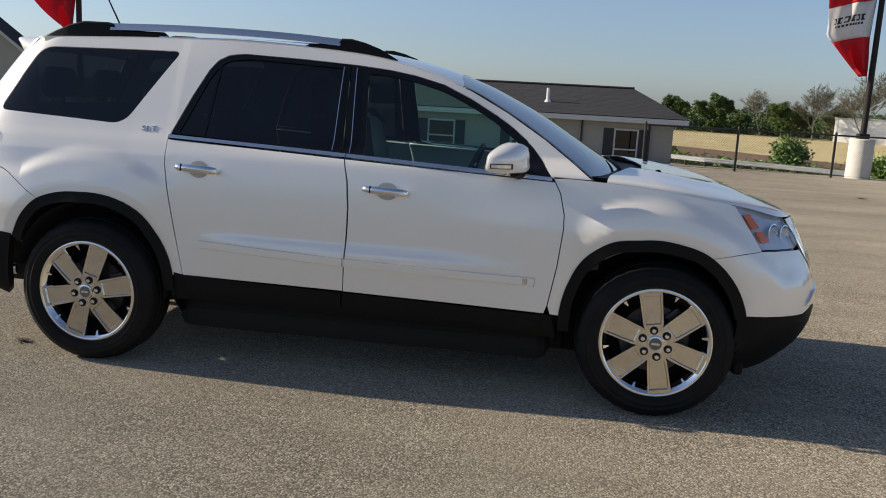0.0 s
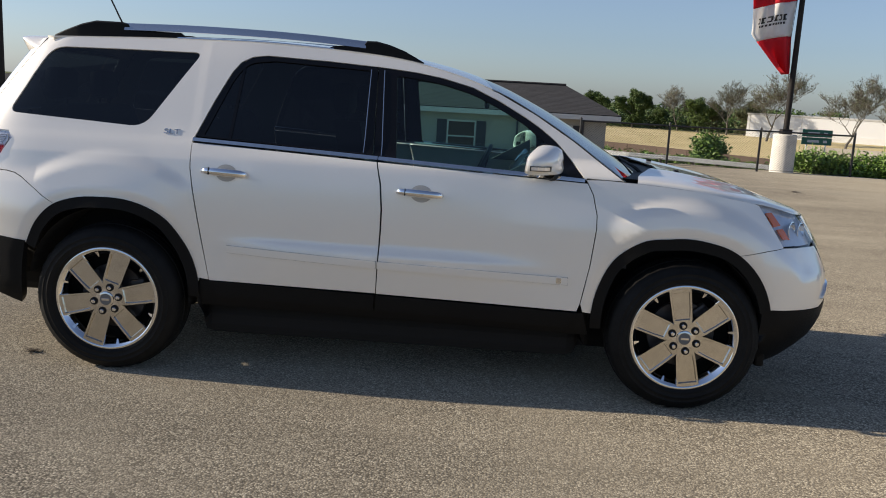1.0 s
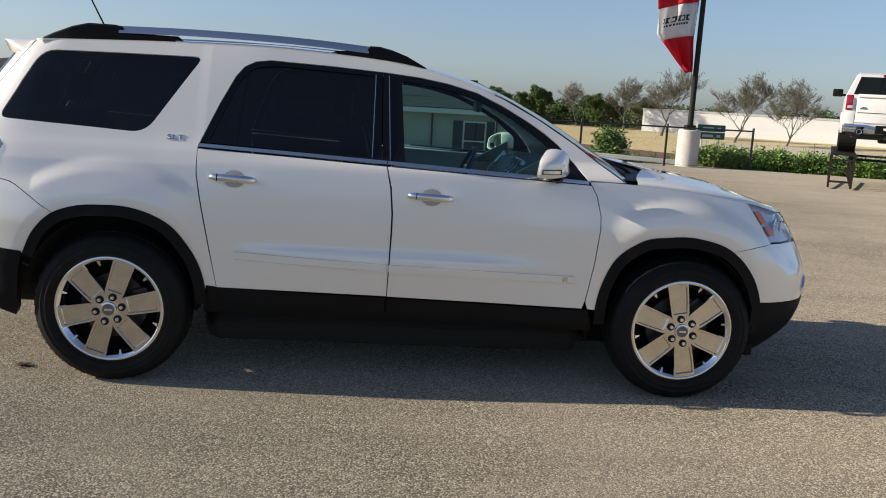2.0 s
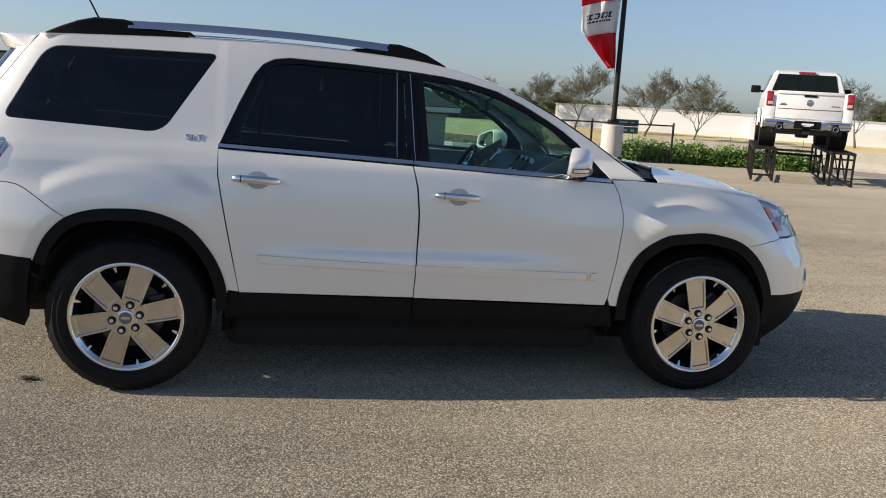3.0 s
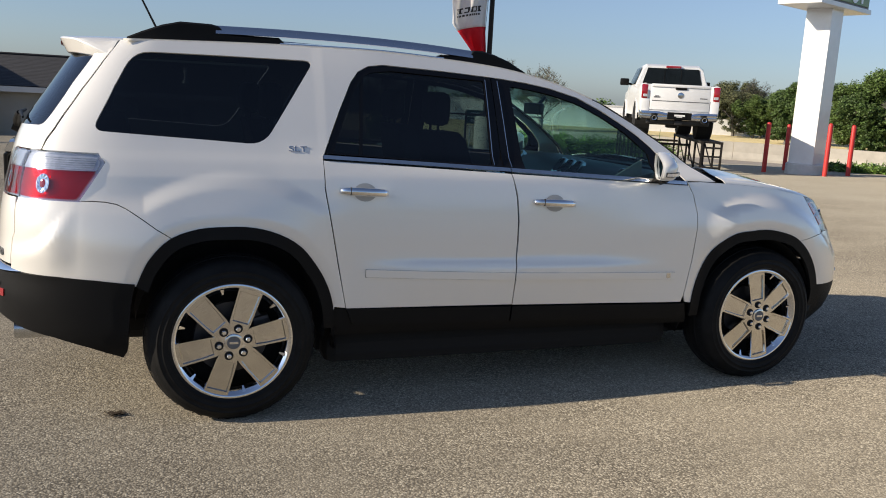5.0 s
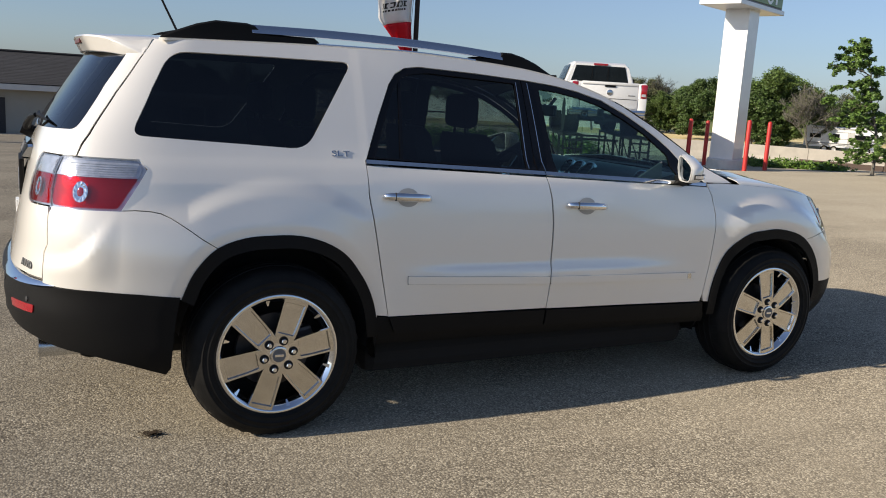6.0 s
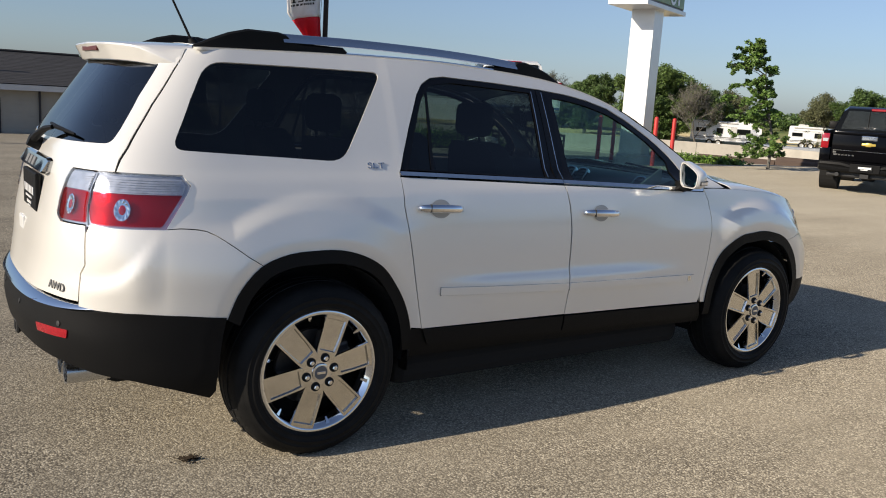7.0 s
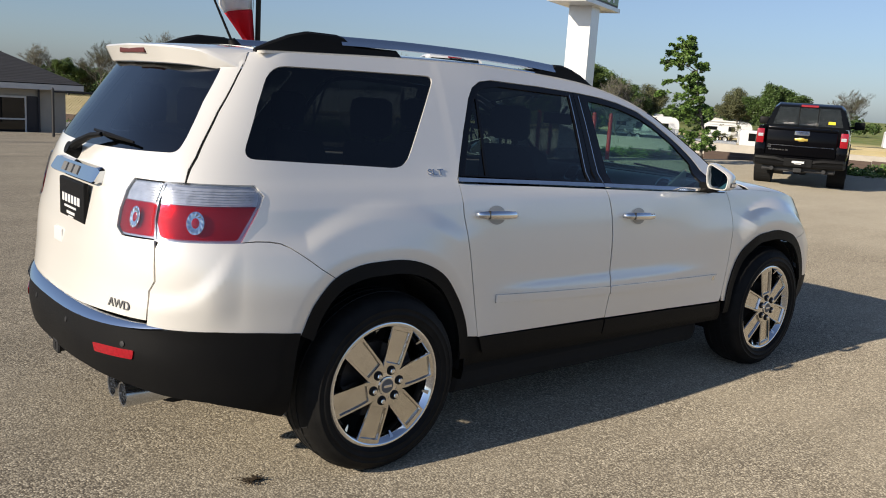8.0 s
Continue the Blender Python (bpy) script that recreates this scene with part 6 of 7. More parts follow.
build_flagpole(11.57, 23.15, 4.48, 1.7, 8.6, 0.37, 1.24)
build_flagpole(-13.15, 20.6, 4.6, 1.7, 8.5, 0.45, 1.2)


# roadside sign on a square column
def build_sign():
    s = thing("pylon_sign", "tall white sign column carrying a green display cabinet", "sign", (17.2, 13.65, ground_z(17.2, 13.65)), 22)
    bm = bmesh.new()
    lathe(bm, [(0, -0.2), (0.52, -0.2), (0.52, 0.27), (0.49, 0.3), (0, 0.3)], 40)
    part("footing", bm, M_WHITECONC, s, "round concrete footing", smooth=True, angle=40)
    bm = bmesh.new()
    loft(bm, [[(-a, -a, z), (a, -a, z), (a, a, z), (-a, a, z)] for a, z in ((0.345, 0.29), (0.345, 4.45))])
    part("column", bm, M_WHITE, s, "white painted steel column")
    bm = bmesh.new()
    box(bm, -1.55, 1.55, -0.58, 0.58, 4.42, 4.54, 0.01)
    part("tray", bm, M_WHITE, s, "white cabinet edge")
    bm = bmesh.new()
    box(bm, -1.48, 1.48, -0.52, 0.52, 4.54, 7.0, 0.01)
    part("cabinet", bm, M_GREYPANEL, s)
    bm = bmesh.new()
    box(bm, -1.40, 1.40, -0.55, -0.523, 4.60, 6.9)
    disp = part("display", bm, M_SCREEN, s, "green display panel")
    bm = bmesh.new()
    lathe(bm, [(0.16, 0), (0.24, 0), (0.24, 0.012), (0.16, 0.012), (0.16, 0)], 28, Matrix.Translation((0.45, -0.551, 4.86)) @ Matrix.Rotation(radians(90), 4, "X"))
    box(bm, 0.85, 0.97, -0.563, -0.552, 4.65, 5.1)
    part("symbol", bm, M_WHITE, disp)
    return s

build_sign()


def build_bollard(x, y):
    b = thing("bollard", "red painted steel bollard standing by the sign", "bollard", on_ground(x, y), group="bollards round the sign")
    bm = bmesh.new()
    lathe(bm, [(0, -0.2), (0.062, -0.2), (0.062, 1.33), (0.055, 1.365), (0.03, 1.39), (0, 1.395)], 20)
    part("pipe", bm, M_REDPAINT, b, smooth=True, angle=60)
    return b

b0 = build_bollard(16.36, 14.3)
for q in ((18.4, 15.75), (16.9, 12.62), (18.2, 13.1)):
    copy_thing(b0, pose(*on_ground(*q)))


# display ramps
def build_ramp(m):
    r = thing("display_ramp", "welded black steel car ramp on the asphalt", "ramp", group="ramps under the white pickup")
    r.matrix_world = m
    w, L, h = 0.24, 5.2, 0.80
    for sx in (-w, w):
        bm = bmesh.new()
        box(bm, sx - 0.03, sx + 0.03, 0, L, h - 0.07, h)
        part("rail", bm, M_RUSTSTEEL, r)
        for y in (0.03, 1.1, 2.6, 4.1, L - 0.03):
            bm = bmesh.new()
            box(bm, sx - 0.025, sx + 0.025, y - 0.025, y + 0.025, 0, h - 0.07)
            part("leg", bm, M_RUSTSTEEL, r)
        for y0, y1 in ((1.1, 2.6), (2.6, 4.1)):
            bm = bmesh.new()
            rod(bm, (sx, y0, 0.05), (sx, y1, h - 0.1), 0.018, n=6)
            part("brace", bm, M_RUSTSTEEL, r)
        bm = bmesh.new()
        box(bm, sx - 0.02, sx + 0.02, 0.05, L - 0.05, 0.0, 0.04)
        part("foot_rail", bm, M_RUSTSTEEL, r)
    for z in (0.12, 0.40, 0.62):
        bm = bmesh.new()
        box(bm, -w, w, 0.01, 0.05, z, z + 0.045)
        part("rung", bm, M_RUSTSTEEL, r)
    bm = bmesh.new()
    y = 0.06
    while y < L - 0.05:
        box(bm, -w + 0.03, w - 0.03, y, y + 0.05, h - 0.05, h - 0.004)
        y += 0.11
    part("grating", bm, M_RUSTSTEEL, r)
    return r

TRUCK = pose(12.68, 13.38, 0.0, 0, 0, -28)     # local y points forward
ramp = build_ramp(TRUCK @ pose(-0.87, -0.12, -0.04))
copy_thing(ramp, TRUCK @ pose(0.87, -0.12, -0.04))
for y in (1.4, 3.9):
    bm = bmesh.new()
    box(bm, -0.58, 0.58, y, y + 0.05, 0.55, 0.61, m=TRUCK)
    tagged(part("ramp_crossbar", bm, M_RUSTSTEEL), "black steel bar tying the two ramps", "crossbar")


# pickups
def build_pickup(m, paint, style, label):
    t = thing("pickup_truck", label, "pickup")
    t.matrix_world = m
    W = 1.0
    light = style == "white"
    bumper_mat = M_CHROME if light else M_BLACKPLASTIC
    def ring(y, pts):
        return [(x, y, z) for x, z in pts]
    # load bed
    bm = bmesh.new()
    sec = [(-W * 0.97, 0.62), (-W, 0.80), (-W, 1.05), (-W * 0.985, 1.22), (-W * 0.955, 1.36), (-W * 0.90, 1.375), (-W * 0.88, 1.36), (-W * 0.88, 0.75), (W * 0.88, 0.75), (W * 0.88, 1.36), (W * 0.90, 1.375), (W * 0.955, 1.36), (W * 0.985, 1.22), (W, 1.05), (W, 0.80), (W * 0.97, 0.62)]
    loft(bm, [ring(y, [(x * k, z) for x, z in sec]) for y, k in ((0.10, 0.975), (0.2, 0.99), (0.6, 1.0), (1.9, 1.0))])
    bed = part("bed", bm, paint, t, smooth=True, angle=25)
    # tailgate
    bm = bmesh.new()
    box(bm, -0.74, 0.74, 0.055, 0.12, 0.72, 1.35, 0.018)
    gate_ob = part("tailgate", bm, paint, t, smooth=True)
    bm = bmesh.new()
    box(bm, -0.73, 0.73, 0.025, 0.075, 1.29, 1.365, 0.015)
    part("spoiler_lip", bm, paint, gate_ob, smooth=True)
    bm = bmesh.new()
    box(bm, -0.70, 0.70, 0.046, 0.058, 0.94, 0.952)
    part("crease", bm, M_DARK if light else M_CHROMEDULL, gate_ob)
    bm = bmesh.new()
    box(bm, -0.14, 0.14, 0.03, 0.055, 1.235, 1.285, 0.01)
    part("gate_handle", bm, M_BLACKPLASTIC if light else M_CHROME, gate_ob)
    bm = bmesh.new()
    if light:
        lathe(bm, [(0, 0.0), (0.075, 0.0), (0.075, 0.01), (0.06, 0.016), (0, 0.016)], 20, Matrix.Translation((0, 0.055, 1.10)) @ Matrix.Rotation(radians(90), 4, "X"))
        part("emblem", bm, M_BADGE, gate_ob, "dark round emblem", smooth=True)
        bars("lettering", (-0.66, 0.053, 1.02), (1, 0, 0), (0, 0, 1), [(0, 0.16, 0.0, 0.03), (0.03, 0.13, 0.035, 0.055), (1.14, 1.32, 0.01, 0.035)], M_TRIMGREY, gate_ob)
    else:
        box(bm, -0.14, 0.14, 0.035, 0.056, 1.07, 1.125, 0.012)
        box(bm, -0.06, 0.06, 0.03, 0.056, 1.055, 1.14, 0.012)
        part("emblem", bm, mat("gold_emblem", (0.75, 0.55, 0.12), 0.3, 0.6), gate_ob, smooth=True)
        bm = bmesh.new()
        box(bm, -0.16, 0.16, 0.03, 0.056, 1.19, 1.29, 0.02)
        part("handle_plate", bm, M_CHROME, gate_ob)
        bars("lettering", (-0.70, 0.053, 0.83), (1, 0, 0), (0, 0, 1), [(0, 0.07, 0.05, 0.09), (0.02, 0.09, 0.0, 0.035), (0.11, 0.16, 0.0, 0.03), (0.18, 0.23, 0.0, 0.03), (0.25, 0.30, 0.0, 0.03), (0.32, 0.37, 0.0, 0.03), (0.39, 0.44, 0.0, 0.03)], M_CHROMEDULL, gate_ob)
    for s in (-1, 1):
        bm = bmesh.new()
        inner, low_z = (0.815, 0.99) if light else (0.80, 0.97)
        box(bm, min(s * inner, s * 0.965), max(s * inner, s * 0.965), 0.045, 0.22, low_z, 1.34 if light else 1.30, 0.02)
        tl = part("tail_lamp", bm, M_REDLENS, t, "red tail lamp", smooth=True)
        bm = bmesh.new()
        zc = 1.03 if light else 1.12
        box(bm, min(s * 0.82, s * 0.93), max(s * 0.82, s * 0.93), 0.036, 0.05, zc, zc + 0.07, 0.008)
        part("reverse_lamp", bm, M_CLEARLENS, tl)
        bm = bmesh.new()
        box(bm, min(s * 0.752, s * 0.968), max(s * 0.752, s * 0.968), 0.06, 0.24, 0.64, 0.985, 0.015)
        part("corner_post", bm, paint, t, smooth=True)
    # bumper
    bm = bmesh.new()
    loft(bm, [[(x, y0 + 0.07, z0), (x, y0 + 0.015, z0 + 0.03), (x, y0, z0 + 0.08), (x, y0 + 0.025, z0 + 0.11), (x, y0 + 0.02, z1 - 0.09), (x, y0 - 0.004, z1 - 0.07), (x, y0 + 0.012, z1 - 0.02), (x, y0 + 0.05, z1), (x, y0 + 0.2, z1 + 0.01), (x, y0 + 0.2, z0)] for x, y0, z0, z1 in ((-0.98, 0.12, 0.50, 0.69), (-0.93, -0.03, 0.48, 0.70), (-0.5, -0.09, 0.46, 0.70), (-0.3, -0.08, 0.47, 0.66), (0.3, -0.08, 0.47, 0.66), (0.5, -0.09, 0.46, 0.70), (0.93, -0.03, 0.48, 0.70), (0.98, 0.12, 0.50, 0.69))])
    bp = part("rear_bumper", bm, bumper_mat, t, "chrome rear bumper" if light else "black rear bumper", smooth=True)
    bm = bmesh.new()
    box(bm, -0.30, 0.30, -0.098, -0.07, 0.49, 0.675, 0.01)
    part("plate_recess", bm, M_BLACKPLASTIC, bp)
    bm = bmesh.new()
    box(bm, -0.16, 0.16, -0.112, -0.098, 0.52, 0.655, 0.004)
    part("dealer_plate", bm, M_BLACKPLASTIC, bp)
    bars("print_bar", (-0.13, -0.113, 0.555), (1, 0, 0), (0, 0, 1), [(0, 0.26, 0.02, 0.065), (0.05, 0.2, -0.005, 0.01)], M_WHITE, bp)
    # cab
    bm = bmesh.new()
    def cab_ring(y, zb, zt, wt, wb=0.98):
        return [(-wb, y, zb), (-wb - 0.01, y, 1.0), (-wb, y, 1.32), (-wt - 0.03, y, zt - 0.08), (-wt + 0.06, y, zt), (wt - 0.06, y, zt), (wt + 0.03, y, zt - 0.08), (wb, y, 1.32), (wb + 0.01, y, 1.0), (wb, y, zb)]
    loft(bm, [cab_ring(1.93, 0.55, 1.36, 0.93), cab_ring(1.95, 0.55, 1.88, 0.76), cab_ring(2.15, 0.55, 1.94, 0.76), cab_ring(3.2, 0.55, 1.94, 0.76), cab_ring(3.55, 0.55, 1.90, 0.75), cab_ring(4.25, 0.55, 1.36, 0.88)])
    part("cab", bm, paint, t, smooth=True, angle=25)
    bm = bmesh.new()
    loft(bm, [[(-0.97, 4.2, 0.6), (-0.98, 4.2, 1.25), (-0.75, 4.2, 1.37), (0.75, 4.2, 1.37), (0.98, 4.2, 1.25), (0.97, 4.2, 0.6)], [(-0.97, 5.4, 0.6), (-0.96, 5.4, 1.15), (-0.7, 5.4, 1.25), (0.7, 5.4, 1.25), (0.96, 5.4, 1.15), (0.97, 5.4, 0.6)], [(-0.85, 5.75, 0.55), (-0.85, 5.75, 1.05), (-0.6, 5.75, 1.12), (0.6, 5.75, 1.12), (0.85, 5.75, 1.05), (0.85, 5.75, 0.55)]])
    part("bonnet", bm, paint, t, smooth=True, angle=25)
    bm = bmesh.new()
    vs = [bm.verts.new(p) for p in ((-0.80, 1.926, 1.40), (0.80, 1.926, 1.40), (0.68, 1.932, 1.83), (-0.68, 1.932, 1.83))]
    bm.faces.new(vs)
    bmesh.ops.solidify(bm, geom=bm.faces[:], thickness=0.012)
    rs = part("rear_screen", bm, M_PANEBLUE if light else M_SKYPANE, t, "dark rear screen")
    for x in (-0.22, 0.22):
        bm = bmesh.new()
        box(bm, x - 0.008, x + 0.008, 1.905, 1.925, 1.40, 1.83)
        part("slider_frame", bm, M_BLACKPLASTIC, rs)
    bm = bmesh.new()
    box(bm, -0.2, 0.2, 1.90, 1.97, 1.845, 1.90, 0.012)
    part("brake_lamp", bm, M_REDLENS, t, "red high brake lamp")
    for s in (-1, 1):
        bm = bmesh.new()
        pts = [(s * 0.965, 2.15, 1.38), (s * 0.965, 4.0, 1.38), (s * 0.815, 3.5, 1.84), (s * 0.805, 2.2, 1.86)]
        off = Vector((s * 0.012, 0, 0))
        vs = [bm.verts.new(Vector(p) + off) for p in pts]
        bm.faces.new(vs)
        bmesh.ops.solidify(bm, geom=bm.faces[:], thickness=0.01)
        part("side_window", bm, M_PANEBLUE, t)
        bm = bmesh.new()
        box(bm, min(s * 1.03, s * 1.28), max(s * 1.03, s * 1.28), 3.55, 3.68, 1.36, 1.56, 0.03)
        rod(bm, (s * 0.95, 3.65, 1.40), (s * 1.08, 3.62, 1.42), 0.03, n=8)
        part("mirror", bm, M_BLACKPLASTIC, t, "black door mirror", smooth=True)
        for y in (1.25, 4.75):
            wh = new("wheel")
            wh.parent = t
            wh.matrix_basis = Matrix.Translation((s * 0.87, y, 0.40)) @ Matrix.Rotation(radians(90 * s), 4, "Y")
            bm = bmesh.new()
            lathe(bm, [(0.24, 0.10), (0.30, 0.13), (0.36, 0.12), (0.395, 0.09), (0.40, 0.04), (0.40, -0.06), (0.385, -0.12), (0.30, -0.15), (0.24, -0.12)], 36)
            part("tyre", bm, M_RUBBER, wh, smooth=True, angle=50)
            bm = bmesh.new()
            lathe(bm, [(0.24, 0.10), (0.22, 0.06), (0.10, 0.07), (0.06, 0.09), (0.0, 0.09)], 30)
            part("rim", bm, M_CHROMEDULL, wh, smooth=True)
            # arch lip
            bm = bmesh.new()
            rings = []
            for r, xx in ((0.46, s * 1.012), (0.50, s * 1.012), (0.50, s * 0.97)):
                rings.append([(xx, y + r * math.cos(radians(180 * k / 18)), 0.46 + r * math.sin(radians(180 * k / 18))) for k in range(19)])
            loft(bm, rings, close=False)
            part("arch_lip", bm, paint if light else M_BLACKPLASTIC, t, smooth=True)
            bm = bmesh.new()
            rod(bm, (s * 1.004, y, 0.46), (s * 0.62, y, 0.46), 0.46, n=30)
            part("wheel_well", bm, M_DARK, t)
        bm = bmesh.new()
        if light:
            lathe(bm, [(0.0, 0.10), (0.043, 0.10), (0.046, 0.0), (0.060, -0.005), (0.062, 0.01), (0.058, 0.5)], 20, Matrix.Translation((s * 0.62, -0.125, 0.515)) @ Matrix.Rotation(radians(-90), 4, "X"))
            part("exhaust_tip", bm, M_CHROME, t, "chrome exhaust tip", smooth=True)
            bm = bmesh.new()
            rod(bm, (s * 0.62, -0.100, 0.505), (s * 0.62, 0.05, 0.505), 0.095, n=20)
            part("exhaust_cutout", bm, M_DARK, bp)
        else:
            rod(bm, (s * 0.55, -0.05, 0.42), (s * 0.55, 0.5, 0.42), 0.045, n=14)
            part("frame_horn", bm, M_STEELBLACK, t, smooth=True)
    bm = bmesh.new()
    box(bm, -0.45, 0.45, 0.15, 5.2, 0.42, 0.62, 0.02)
    box(bm, -0.80, 0.80, 1.17, 1.33, 0.32, 0.44, 0.02)
    box(bm, -0.15, 0.15, 1.1, 1.4, 0.25, 0.5, 0.04)
    box(bm, -0.09, 0.09, -0.02, 0.3, 0.36, 0.46, 0.01)
    box(bm, -0.78, 0.78, 0.10, 0.30, 0.36, 0.52, 0.03)
    part("chassis", bm, M_STEELBLACK, t)
    return t

build_pickup(TRUCK @ pose(0, 0, 0.762), M_WHITE, "white", "white crew-cab pickup with chrome bumper parked on ramps")
build_pickup(pose(16.4, 6.07, 0, 0, 0, -65), M_TRUCKBLACK, "black", "glossy black pickup parked on the asphalt")
bm = bmesh.new()
box(bm, -0.04, 0.12, 0, 0.02, 0, 0.07, 0.004, pose(16.4, 6.07, 0, 0, 0, -65) @ pose(0.5, 1.905, 1.46))
tagged(part("window_sticker", bm, mat("sticker_yellow", (0.8, 0.65, 0.03), 0.6)), "small yellow sticker on the black pickup's rear screen", "sticker")

# ---- trees, hedge and distance ----
def leaf_faces(bm, centre, n, spread, size, rng):
    for _ in range(n):
        d = Vector((rng.gauss(0, 1), rng.gauss(0, 1), rng.gauss(0, 1))).normalized() * rng.random() ** 0.5
        p = Vector(centre) + Vector((d.x, d.y, d.z * 0.8)) * spread * 0.72
        a = Vector((rng.uniform(-1, 1), rng.uniform(-1, 1), rng.uniform(-0.6, 0.6))).normalized()
        b = a.cross(Vector((rng.uniform(-1, 1), rng.uniform(-1, 1), rng.uniform(-1, 1)))).normalized()
        s = size * rng.uniform(0.6, 1.3)
        q = [p - a * s, p + b * s * 0.5, p + a * s, p - b * s * 0.5]
        bm.faces.new([bm.verts.new(v) for v in q])


def build_tree(seed, height, width, leaf_mat, leaves, leaf_size, label, trunk_r=None, clear=0.18, spread=0.5, lean=0.0, category="tree", twigs=4, fine=0.0016, rise=0.25, low=0):
    rng = random.Random(seed)
    t = thing("tree", label, category)
    wood, tips = bmesh.new(), []
    r0 = trunk_r or height * 0.018
    def grow(p, d, length, r, depth):
        pts, rs = [p], [r]
        q, e = p, d
        for k in range(3):
            e = (e + Vector((rng.gauss(0, 0.13) + lean * 0.1, rng.gauss(0, 0.13), rng.gauss(0.04, 0.06)))).normalized()
            q = q + e * length / 3
            pts.append(q)
            rs.append(r * (1 - 0.22 * (k + 1)))
        tube(wood, pts, rs, 7 if depth < 2 else 4 if depth < 4 else 3)
        if depth >= 1:
            tips.append((pts[2], depth))
        if depth >= twigs:
            tips.append((q, depth))
            return
        for k in range(3 if depth < 3 else 2):
            a = rng.uniform(0, 6.28) if depth else 6.28 * k / 3 + rng.uniform(-0.5, 0.5)
            side = Vector((math.cos(a), math.sin(a), 0))
            nd = (e * rng.uniform(0.5, 1.0) + side * rng.uniform(0.4, 0.9) * width / height * 2.0 + Vector((0, 0, rise))).normalized()
            grow(pts[rng.choice((2, 3))], nd, length * rng.uniform(0.58, 0.8), max(r * 0.42, height * fine), depth + 1)
        grow(q, e, length * 0.7, max(r * 0.33, height * fine), depth + 1)
    grow(Vector((0, 0, -0.2)), Vector((0, 0, 1)), height * (clear + 0.14), r0, 0)
    top = max(p.z for p, _ in tips)
    k = height / top
    for v in wood.verts:
        v.co = v.co * k
    part("trunk", wood, M_BARK, t)
    crown = bmesh.new()
    sel = [p for p, d in tips if d >= 2]
    rng.shuffle(sel)
    per = max(1, leaves // max(1, len(sel)))
    gone = 0.0 if leaves > 3000 else 0.25
    for p in sel:
        if rng.random() < gone or p.z * k < height * clear:
            continue
        leaf_faces(crown, p * k, int(per * rng.uniform(0.4, 1.6)), height * 0.11 * spread * 2, leaf_size, rng)
    # low boughs that hang round the trunk
    for i in range(low):
        a, h = rng.uniform(0, 6.28), rng.uniform(0.10, 0.55)
        r = width * rng.uniform(0.05, 0.42) * (0.6 + 0.7 * h)
        leaf_faces(crown, (r * math.cos(a), r * math.sin(a), h * height), int(leaves / 260 * rng.uniform(0.4, 1.6)), height * 0.075, leaf_size, rng)
    part("crown", crown, leaf_mat, t)
    return t


def plant_all(tree, spots, size, turn):
    """Stands the tree on its first spot (x, y, scale) and copies of it on the others."""
    stand = [pose(x, y, ground_z(x, y), 0, 0, turn * i) @ Matrix.Scale(k * size, 4) for i, (x, y, k) in enumerate(spots)]
    for m in stand[1:]:
        copy_thing(tree, m)
    tree.matrix_world = stand[0]

plant_all(build_tree(11, 7.4, 5.5, M_LEAFDARK, 42000, 0.115, "dense green leafy tree beyond the road", clear=0.06, low=110),
          ((16.9, 114.9, 0.62), (21.2, 112.1, 0.68), (64.2, 66.1, 0.87), (64.7, 55.7, 0.87), (71.5, 54.0, 0.76), (79.5, 42.4, 0.85)), 1.0, 70)
plant_all(build_tree(5, 8.0, 8.0, M_LEAFOLIVE, 9000, 0.055, "half-bare tree with fine grey-brown branches", clear=0.16, twigs=6, spread=0.3, fine=0.0026, rise=0.5),
          ((26.6, 108.9, 0.66), (31.0, 101.6, 0.74), (31.8, 88.7, 0.86), (36.8, 80.4, 0.84), (39.6, 74.6, 0.81), (59.1, 76.8, 0.82), (73.9, 80.3, 0.79), (64.2, 50.2, 0.75), (93.9, 42.9, 0.71)), 1.14, 47)
plant_all(build_tree(23, 7.5, 7.0, M_LEAFOLIVE, 24000, 0.10, "olive-brown spring tree beyond the road", clear=0.06, low=70),
          ((31.4, 109.8, 0.46), (33.8, 103.9, 0.53), (71.9, 81.9, 0.82), (70.2, 83.3, 0.81), (68.5, 79.6, 0.8), (79.7, 47.8, 0.72), (74.1, 55.7, 0.7)), 1.04, 63)
plant_all(build_tree(31, 9.0, 8.5, M_LEAFMID, 42000, 0.13, "broad green tree beyond the road", clear=0.05, low=110),
          ((28.6, 106.4, 0.5), (25.6, 115.3, 0.33), (73.3, 88.6, 0.66), (68.3, 75.8, 0.55), (70.6, 73.8, 0.69), (68.9, 75.3, 0.55), (66.5, 59.7, 0.80), (66.8, 56.3, 0.91)), 0.96, 51)

